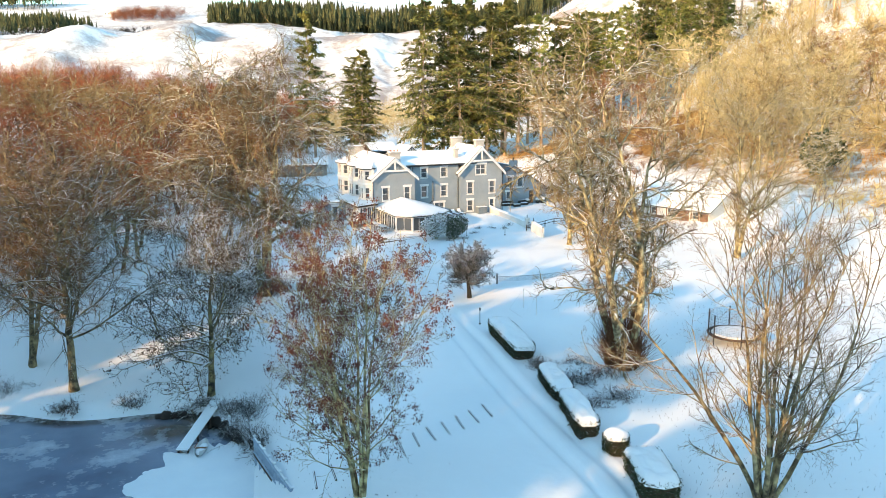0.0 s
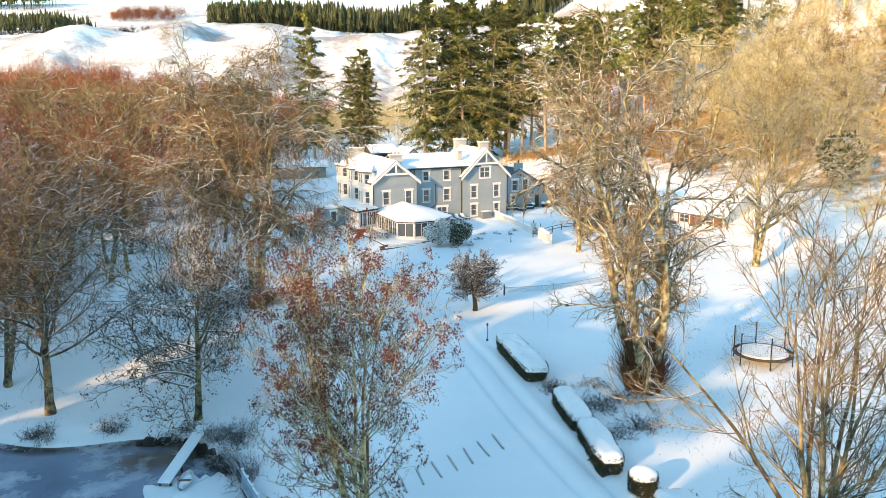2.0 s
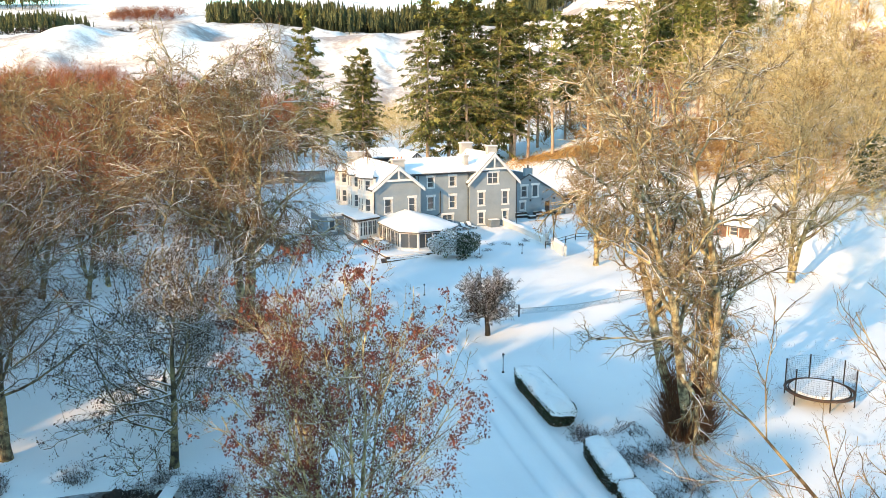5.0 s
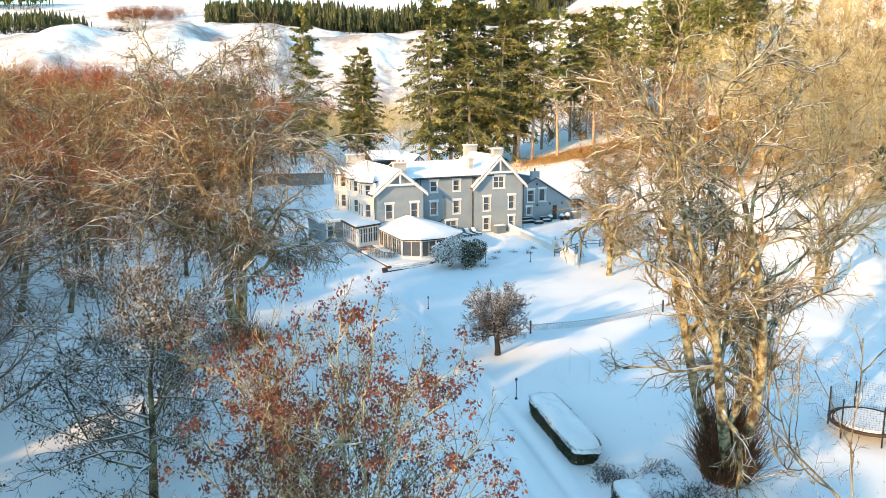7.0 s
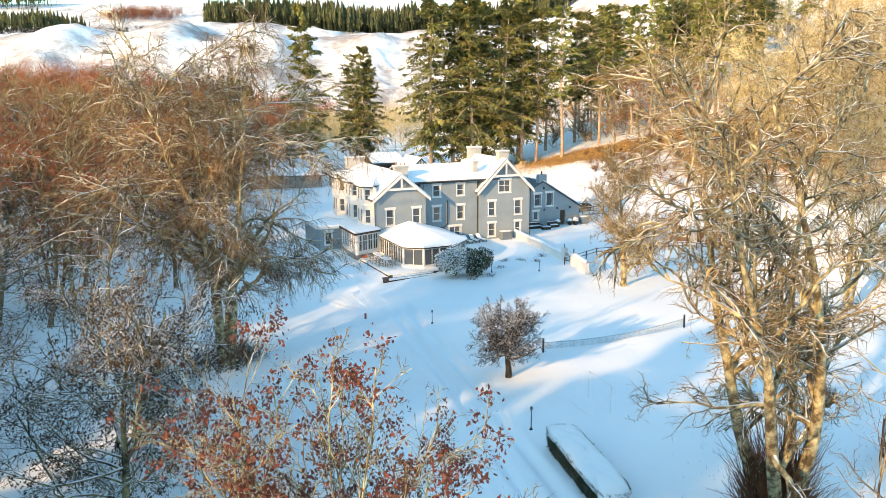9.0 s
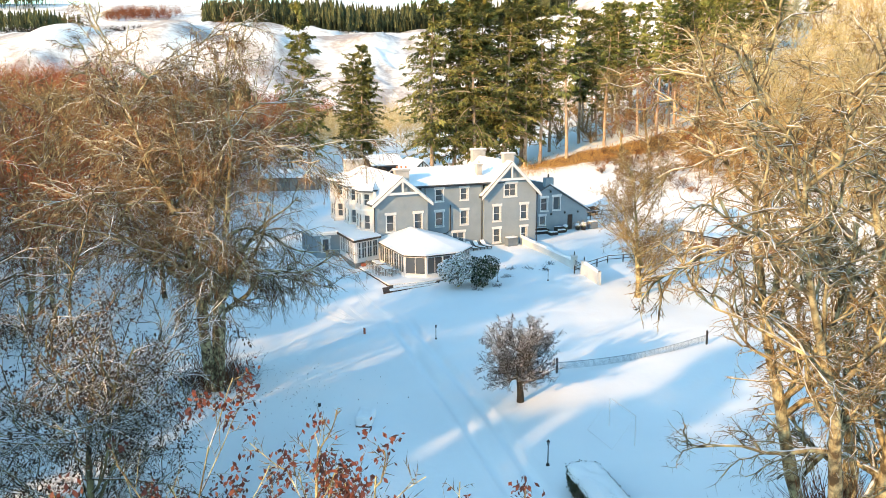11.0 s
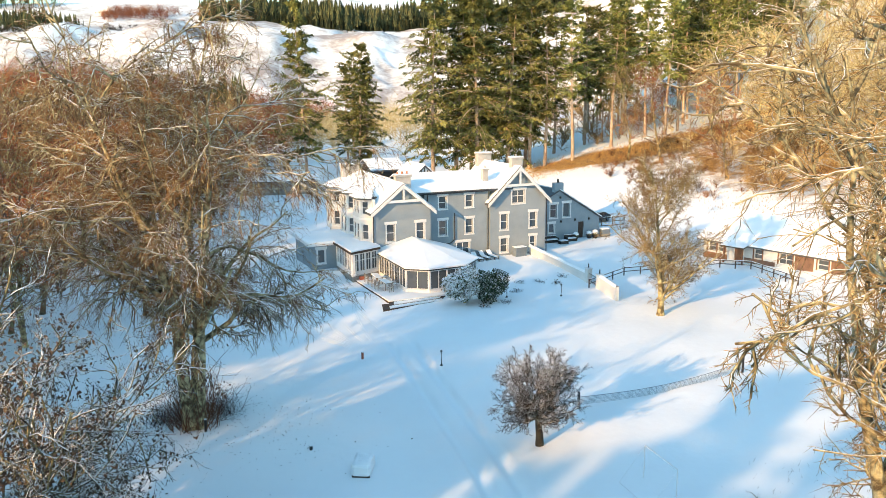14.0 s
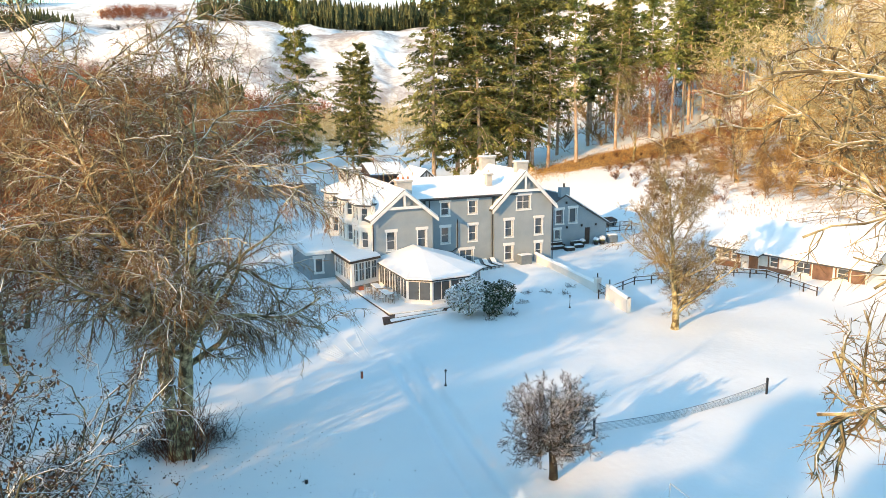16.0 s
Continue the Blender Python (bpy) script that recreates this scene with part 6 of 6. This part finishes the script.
sofa(11.2, 4.9, 0, 2.4, "black wicker garden sofa under snow by the annexe")
sofa(14.3, 4.7, 0, 1.6, "short black wicker garden sofa with snow on it")
ctable = thing("coffee_table", "low dark wicker table under snow", "table")
part("body", boxes((-0.6, 0.6, -0.4, 0.4, 0, 0.4), bevel=0.03), WICKER, ctable)
part("snow_cap", boxes((-0.58, 0.58, -0.38, 0.38, 0.403, 0.5), bevel=0.04), SNOW, ctable)
ctable.matrix_basis = ground_pose(12.4, 3.5)
for i, (x, y, s) in enumerate(((15.4, 5.2, 0.35), (17.4, 5.1, 0.35), (18.3, 5.0, 0.4))):
    pot = thing("plant_pot", "dark plant pot with a snow-capped plant", "plant pot")
    part("pot", rod((0, 0, 0), (0, 0, s * 1.2), s * 0.7, s, 14), BLACK, pot)
    bm = bmesh.new()
    bmesh.ops.create_icosphere(bm, subdivisions=3, radius=s * 1.1, matrix=Matrix.Translation((0, 0, s * 1.8)))
    for v in bm.verts:
        v.co += v.co.normalized() * 0.12 * noise.noise(v.co * 7)
    part("plant", bm, SHRUB_LEAF, pot)
    pot.matrix_basis = ground_pose(x, y)
barrow = thing("barbecue", "barbecue under a snowy dark cover", "barbecue")
part("cover", boxes((-0.75, 0.75, -0.45, 0.45, 0, 1.05), bevel=0.22), GREY_BOX, barrow)
part("snow_cap", boxes((-0.62, 0.62, -0.36, 0.36, 1.0, 1.18), bevel=0.08), SNOW, barrow)
barrow.matrix_basis = ground_pose(20.2, 5.6)

# terrace tables with chairs


def bistro_table(x, y, turn, w):
    t = thing("garden_table", "slatted garden table under snow on the terrace", "table", "terrace tables")
    n = 6
    for i in range(n):
        p = -0.4 + i * 0.8 / n
        part("slat", boxes((-w / 2, w / 2, p + 0.01, p + 0.8 / n - 0.01, 0.70, 0.735)), TIMBER_GREY, t)
    part("snow_cap", boxes((-w / 2 + 0.03, w / 2 - 0.03, -0.37, 0.37, 0.738, 0.83), bevel=0.035), SNOW, t)
    for sx in (-w / 2 + 0.1, w / 2 - 0.1):
        for sy in (-0.33, 0.33):
            part("leg", boxes((sx - 0.035, sx + 0.035, sy - 0.035, sy + 0.035, 0, 0.698)), TIMBER_GREY, t)
    t.matrix_basis = pose(x, y, TERRACE_Z, 0, 0, turn)


def garden_chair(m):
    t = thing("garden_chair", "folding garden chair with snow on its seat", "chair", "terrace chairs")
    part("seat", boxes((-0.23, 0.23, -0.22, 0.22, 0.42, 0.46), bevel=0.01), TIMBER_GREY, t)
    part("snow_cap", boxes((-0.2, 0.2, -0.19, 0.19, 0.463, 0.53), bevel=0.02), SNOW, t)
    for i in range(4):
        part("back_slat", boxes((-0.23, 0.23, 0.215, 0.24, 0.55 + i * 0.1, 0.61 + i * 0.1)), TIMBER_GREY, t)
    for sx in (-0.21, 0.21):
        part("back_post", boxes((sx - 0.02, sx + 0.02, 0.242, 0.275, 0, 0.96)), TIMBER_GREY, t)
        part("leg", boxes((sx - 0.02, sx + 0.02, -0.21, -0.175, 0, 0.418)), TIMBER_GREY, t)
    t.matrix_basis = m
    return t


bistro_table(-16.4, -6.2, 88, 2.0)
bistro_table(-16.4, -9.0, 90, 2.0)
chair = None
for x, y, turn in ((-17.2, -5.5, 90), (-17.2, -6.5, 84), (-17.25, -7.9, 95), (-17.2, -8.8, 90), (-17.15, -9.7, 86), (-15.6, -6.0, -90), (-15.6, -8.4, -88), (-15.6, -9.4, -94), (-16.4, -10.5, 180)):
    m = pose(x, y, TERRACE_Z, 0, 0, turn)
    if chair is None:
        chair = garden_chair(m)
    else:
        copy_thing(chair, m)
cooler = thing("crate", "red plastic crate on the terrace", "crate")
part("body", boxes((-0.25, 0.25, -0.18, 0.18, 0, 0.35), bevel=0.02), BRICK_RED, cooler)
cooler.matrix_basis = pose(-17.4, -4.2, TERRACE_Z)

# white garden wall with piers, gate and rail
gwall = thing("garden_wall", "white rendered garden wall with snow along its top", "wall")


def wall_run(a, b, h, t=0.3):
    a, b = Vector(a), Vector(b)
    d = (b - a).normalized()
    s = Vector((-d.y, d.x, 0)) * t / 2
    z0, z1 = land(a.x, a.y), land(b.x, b.y)
    c = [a + s, a - s, b - s, b + s]
    part("wall", slab([(c[0].x, c[0].y, z0 + h), (c[1].x, c[1].y, z0 + h), (c[2].x, c[2].y, z1 + h), (c[3].x, c[3].y, z1 + h)], h + 0.4), RENDER_PALE, gwall, "white rendered wall")
    s2 = s * 1.15
    c = [a + s2, a - s2, b - s2, b + s2]
    n = 40
    f, k = np.meshgrid(np.linspace(0, 1, n), np.linspace(-1, 1, 7), indexing="ij")
    px, py = a.x + (b.x - a.x) * f + s2.x * k, a.y + (b.y - a.y) * f + s2.y * k
    pz = z0 + (z1 - z0) * f + h + 0.004 + (0.16 + 0.09 * waves(f * (b - a).length, k, int(h * 100), 3, 2.3)) * (1 - np.abs(k) ** 3) - 0.1 * (np.abs(k) > 0.95)
    i_ = np.arange(n * 7).reshape(n, 7)
    attach("snow_cap", rows_to_mesh("snow_cap", np.stack([px, py, pz], -1).reshape(-1, 3), np.stack([i_[:-1, :-1], i_[1:, :-1], i_[1:, 1:], i_[:-1, 1:]], -1).reshape(-1, 4), SNOW, True), gwall, "lumpy snow along the wall top")


wall_run((5.3, -0.4, 0), (4.2, -14.6, 0), 1.0, 0.35)
wall_run((3.7, -17.9, 0), (2.4, -22.6, 0), 1.35, 0.35)
for x, y in ((4.2, -14.85), (3.75, -17.6)):
    z = land(x, y)
    p = part("pier", boxes((x - 0.28, x + 0.28, y - 0.28, y + 0.28, z - 0.3, z + 1.45), bevel=0.03), RENDER_PALE, gwall, "white gate pier")
    part("cap", boxes((x - 0.34, x + 0.34, y - 0.34, y + 0.34, z + 1.453, z + 1.56), bevel=0.03), WHITE, p)
    part("finial", rod((x, y, z + 1.56), (x, y, z + 2.0), 0.07, 0.05, 8), BLACK, p)
gate = thing("garden_gate", "dark metal garden gate between white piers", "gate")
for h in (0.25, 1.0):
    part("rail", rod((4.15, -15.15, land(4.2, -15) + h), (3.8, -17.3, land(3.8, -17) + h), 0.03), BLACK, gate)
for i in range(9):
    f = (i + 0.5) / 9
    x, y = 4.15 - 0.35 * f, -15.15 - 2.15 * f
    part("bar", rod((x, y, land(x, y) + 0.1), (x, y, land(x, y) + 1.05), 0.014, sides=5), BLACK, gate)


def post_and_rail(label, pts, h=1.0, rails=2, material=None):
    t = thing("fence", label, "fence")
    for a, b in zip(pts, pts[1:]):
        ln = math.hypot(b[0] - a[0], b[1] - a[1])
        n = max(1, round(ln / 2.0))
        for i in range(n + (b == pts[-1])):
            f = i / n
            x, y = a[0] + (b[0] - a[0]) * f, a[1] + (b[1] - a[1]) * f
            z = land(x, y)
            part("post", boxes((x - 0.05, x + 0.05, y - 0.05, y + 0.05, z - 0.3, z + h), bevel=0.01), material or TIMBER_DARK, t)
        for k in range(rails):
            hh = h * (0.9 - 0.42 * k)
            part("rail", rod((a[0], a[1], land(*a) + hh), (b[0], b[1], land(*b) + hh), 0.045, sides=4), material or TIMBER_DARK, t)
            if k == 0:
                part("snow_cap", rod((a[0], a[1], land(*a) + hh + 0.065), (b[0], b[1], land(*b) + hh + 0.065), 0.035, sides=5), SNOW, t)
    return t


post_and_rail("dark timber rail fence between wall and cottage", [(2.9, -17.0), (9.0, -14.5), (20.6, -16.3), (23.0, -18.5), (22.6, -25.5)], 0.95)
post_and_rail("dark timber fence behind the annexe", [(20.5, 12.6), (28.0, 12.0)], 1.4, 3)
post_and_rail("sunlit timber fence on the slope", [(31.0, -3.0), (38.0, -9.0), (48.0, -16.0)], 1.1, 2, TIMBER_GREY)

# ---- timber and stone cottage at the foot of the slope ----
cot = thing("cottage", "long single-storey cottage with a snow-covered roof and timber porch", "house")
mc = pose(23.2, -10.6, -0.3, 0, 0, -76)
C_OPEN = [(0.6, 1.7, 0.9, 1.95, {}), (1.9, 2.9, 0.9, 1.95, {}), (6.6, 7.6, 0.8, 1.9, {}), (9.6, 11.2, 0.7, 1.9, {"lights": 2}), (14.0, 15.2, 0.8, 1.9, {})]
part("wall", wall([o[:4] for o in C_OPEN], 0, 17.0, -0.6, level(2.35)), RENDER_PALE, cot, "pale roughcast wall", mc)
for o in C_OPEN:
    window(cot, mc, *o[:4], trim=False, **o[4])
part("wall", boxes((0, 0.3, 0.31, 8.5, -0.6, 2.35)), RENDER_PALE, cot, "", mc)
part("wall", boxes((16.7, 17.0, 0.31, 8.5, -0.6, 2.35)), RENDER_PALE, cot, "", mc)
part("wall", boxes((0, 17.0, 8.503, 8.8, -0.6, 2.35)), RENDER_PALE, cot, "", mc)
part("cladding", boxes((0.0, 3.2, -0.06, -0.003, -0.5, 0.7), bevel=0.01), STAINED, cot, "red-brown timber cladding", mc)
for i in range(7):
    part("board", boxes((0.0, 3.2, -0.085, -0.063, -0.45 + i * 0.165, -0.31 + i * 0.165)), TIMBER, cot, "", mc)
part("cladding", boxes((5.4, 9.2, -0.05, -0.003, -0.5, 0.75), bevel=0.01), STAINED, cot, "red-brown timber cladding", mc)
for a_, b_ in ((11.5, 13.6), (15.5, 16.9)):
    part("cladding", boxes((a_, b_, -0.05, -0.003, -0.5, 2.2), bevel=0.01), STAINED, cot, "", mc)
for o in C_OPEN:
    for p, q in ((o[0] - 0.14, o[0] - 0.003), (o[1] + 0.003, o[1] + 0.14)):
        part("shutter", boxes((p, q, -0.05, -0.003, o[2] - 0.08, o[3] + 0.1), bevel=0.01), TIMBER, cot, "brown timber window surround", mc)
for x in (3.55, 5.9):
    part("porch_post", boxes((x - 0.08, x + 0.08, -1.3, -1.14, -0.5, 2.0)), TIMBER, cot, "", mc)
part("porch_roof", slab([(3.2, -1.5, 2.05), (6.2, -1.5, 2.05), (6.2, -0.1, 2.4), (3.2, -0.1, 2.4)], 0.12), TIMBER_DARK, cot, "", mc)
part("snow_cover", slab([(3.22, -1.48, 2.05), (6.18, -1.48, 2.05), (6.18, -0.1, 2.4), (3.22, -0.1, 2.4)], 0.1, lift=0.103), SNOW, cot, "", mc)
dd = part("door", boxes((4.2, 5.1, -0.06, -0.003, -0.4, 1.75), bevel=0.01), TIMBER, cot, "reddish timber door", mc)
part("door_handle", boxes((4.95, 5.0, -0.12, -0.063, 0.6, 0.75)), BLACK, dd, "", mc)
bm, sn = bmesh.new(), bmesh.new()
ROOF_C = [[(-0.6, -0.6, 2.2), (17.6, -0.6, 2.2), (17.6, 4.4, 5.1), (-0.6, 4.4, 5.1)], [(-0.6, 9.4, 2.2), (-0.6, 4.4, 5.1), (17.6, 4.4, 5.1), (17.6, 9.4, 2.2)]]
for q in ROOF_C:
    slab(q, 0.16, bm)
    slab(q, 0.16, sn, lift=0.163)
part("roof", bm, SLATE, cot, "slate roof", mc)
part("snow_cover", sn, SNOW, cot, "uneven snow on the roof", mc)
for x, s in ((0.0, 1), (17.0, -1)):
    bm = bmesh.new()
    f = [bm.verts.new(p) for p in ((x, 0, 2.35), (x, 8.8, 2.35), (x, 4.4, 4.9))]
    k = [bm.verts.new(p) for p in ((x + 0.3 * s, 0, 2.35), (x + 0.3 * s, 8.8, 2.35), (x + 0.3 * s, 4.4, 4.9))]
    bm.faces.new(f)
    bm.faces.new(k[::-1])
    for i in range(3):
        j = (i + 1) % 3
        bm.faces.new((f[i], f[j], k[j], k[i]))
    part("gable", bm, RENDER_PALE, cot, "", mc)

# ---- cars behind the annexe ----


def car(x, y, turn):
    t = thing("parked_car", "dark car under snow parked behind the annexe", "car", "parked cars")
    prof = [(-2.1, 0.35), (-2.1, 0.8), (-1.7, 0.95), (-1.1, 1.0), (-0.5, 1.42), (0.9, 1.45), (1.6, 1.05), (2.1, 0.95), (2.15, 0.4)]
    bm = bmesh.new()
    a_ = [bm.verts.new((x_, -0.85 + 0.12 * (z_ > 1.1), z_)) for x_, z_ in prof]
    b_ = [bm.verts.new((x_, 0.85 - 0.12 * (z_ > 1.1), z_)) for x_, z_ in prof]
    bm.faces.new(a_)
    bm.faces.new(b_[::-1])
    for i in range(len(prof)):
        j = (i + 1) % len(prof)
        bm.faces.new((a_[i], a_[j], b_[j], b_[i]))
    bmesh.ops.bevel(bm, geom=bm.edges[:], offset=0.06, segments=2, affect="EDGES")
    part("body", bm, CAR_PAINT, t)
    for s in (-1, 1):
        part("side_window", slab([(-0.9, s * 0.80, 1.06), (1.3, s * 0.80, 1.06), (0.9, s * 0.745, 1.36), (-0.5, s * 0.745, 1.36)], 0.02), GLASS, t)
        for wx in (-1.35, 1.35):
            w = part("wheel", rod((wx, s * 0.70, 0.32), (wx, s * 0.88, 0.32), 0.32, 0.32, 18), RUBBER, t)
            part("rim", rod((wx, s * 0.881, 0.32), (wx, s * 0.9, 0.32), 0.19, 0.17, 12), GREY_BOX, w)
    part("snow_cover", boxes((-0.5, 0.9, -0.66, 0.66, 1.47, 1.6), bevel=0.05), SNOW, t)
    part("snow_cover", boxes((1.5, 2.05, -0.7, 0.7, 1.06, 1.14), bevel=0.03), SNOW, t)
    t.matrix_basis = ground_pose(x, y, turn)


car(26.5, 16.5, 20)
car(22.4, 15.0, 70)

# outbuilding and walls in the valley behind the house
shed = thing("outbuilding", "low grey stone outbuilding under snow behind the house", "shed")
ms = pose(-15.6, 83.0, land(-9.0, 82.0), 0, 0, -12) @ Matrix.Diagonal((1.3, 1.2, 1.1, 1))
part("wall", wall([(1.5, 2.3, 0.9, 1.9), (5.5, 6.4, 0.0, 2.0)], 0, 12, -0.4, level(2.6)), STONE, shed, "", ms)
part("wall", boxes((0, 12, 0.31, 5.0, -0.4, 2.55)), STONE, shed, "", ms)
part("roof", slab([(-0.4, -0.4, 2.6), (12.4, -0.4, 2.6), (12.4, 2.6, 3.9), (-0.4, 2.6, 3.9)], 0.15, slab([(-0.4, 5.5, 2.6), (-0.4, 2.6, 3.9), (12.4, 2.6, 3.9), (12.4, 5.5, 2.6)], 0.15)), SLATE, shed, "", ms)
part("snow_cover", slab([(-0.4, -0.4, 2.6), (12.4, -0.4, 2.6), (12.4, 2.6, 3.9), (-0.4, 2.6, 3.9)], 0.15, slab([(-0.4, 5.5, 2.6), (-0.4, 2.6, 3.9), (12.4, 2.6, 3.9), (12.4, 5.5, 2.6)], 0.15, lift=0.153), lift=0.153), SNOW, shed, "", ms)

# white farmhouse on the far hill
for u, v, s in ((905, -402, 1.0), (925, -360, 0.8)):
    x, y = to_xy(u, v)
    far = thing("farmhouse", "distant white farmhouse on the snowy hill", "house")
    part("wall", boxes((-9 * s, 9 * s, -4 * s, 4 * s, -3, 5 * s)), RENDER_PALE, far)
    part("roof", slab([(-9.5 * s, -4.4 * s, 5 * s), (9.5 * s, -4.4 * s, 5 * s), (9.5 * s, 0, 9 * s), (-9.5 * s, 0, 9 * s)], 0.3, slab([(-9.5 * s, 4.4 * s, 5 * s), (-9.5 * s, 0, 9 * s), (9.5 * s, 0, 9 * s), (9.5 * s, 4.4 * s, 5 * s)], 0.3)), SNOW, far)
    for i in range(4):
        part("window", boxes(((-6 + i * 4 - 0.7) * s, (-6 + i * 4 + 0.7) * s, -4 * s - 0.08, -4 * s - 0.003, 1.5 * s, 3.6 * s)), GLASS, far)
    far.matrix_basis = ground_pose(x, y, -25)
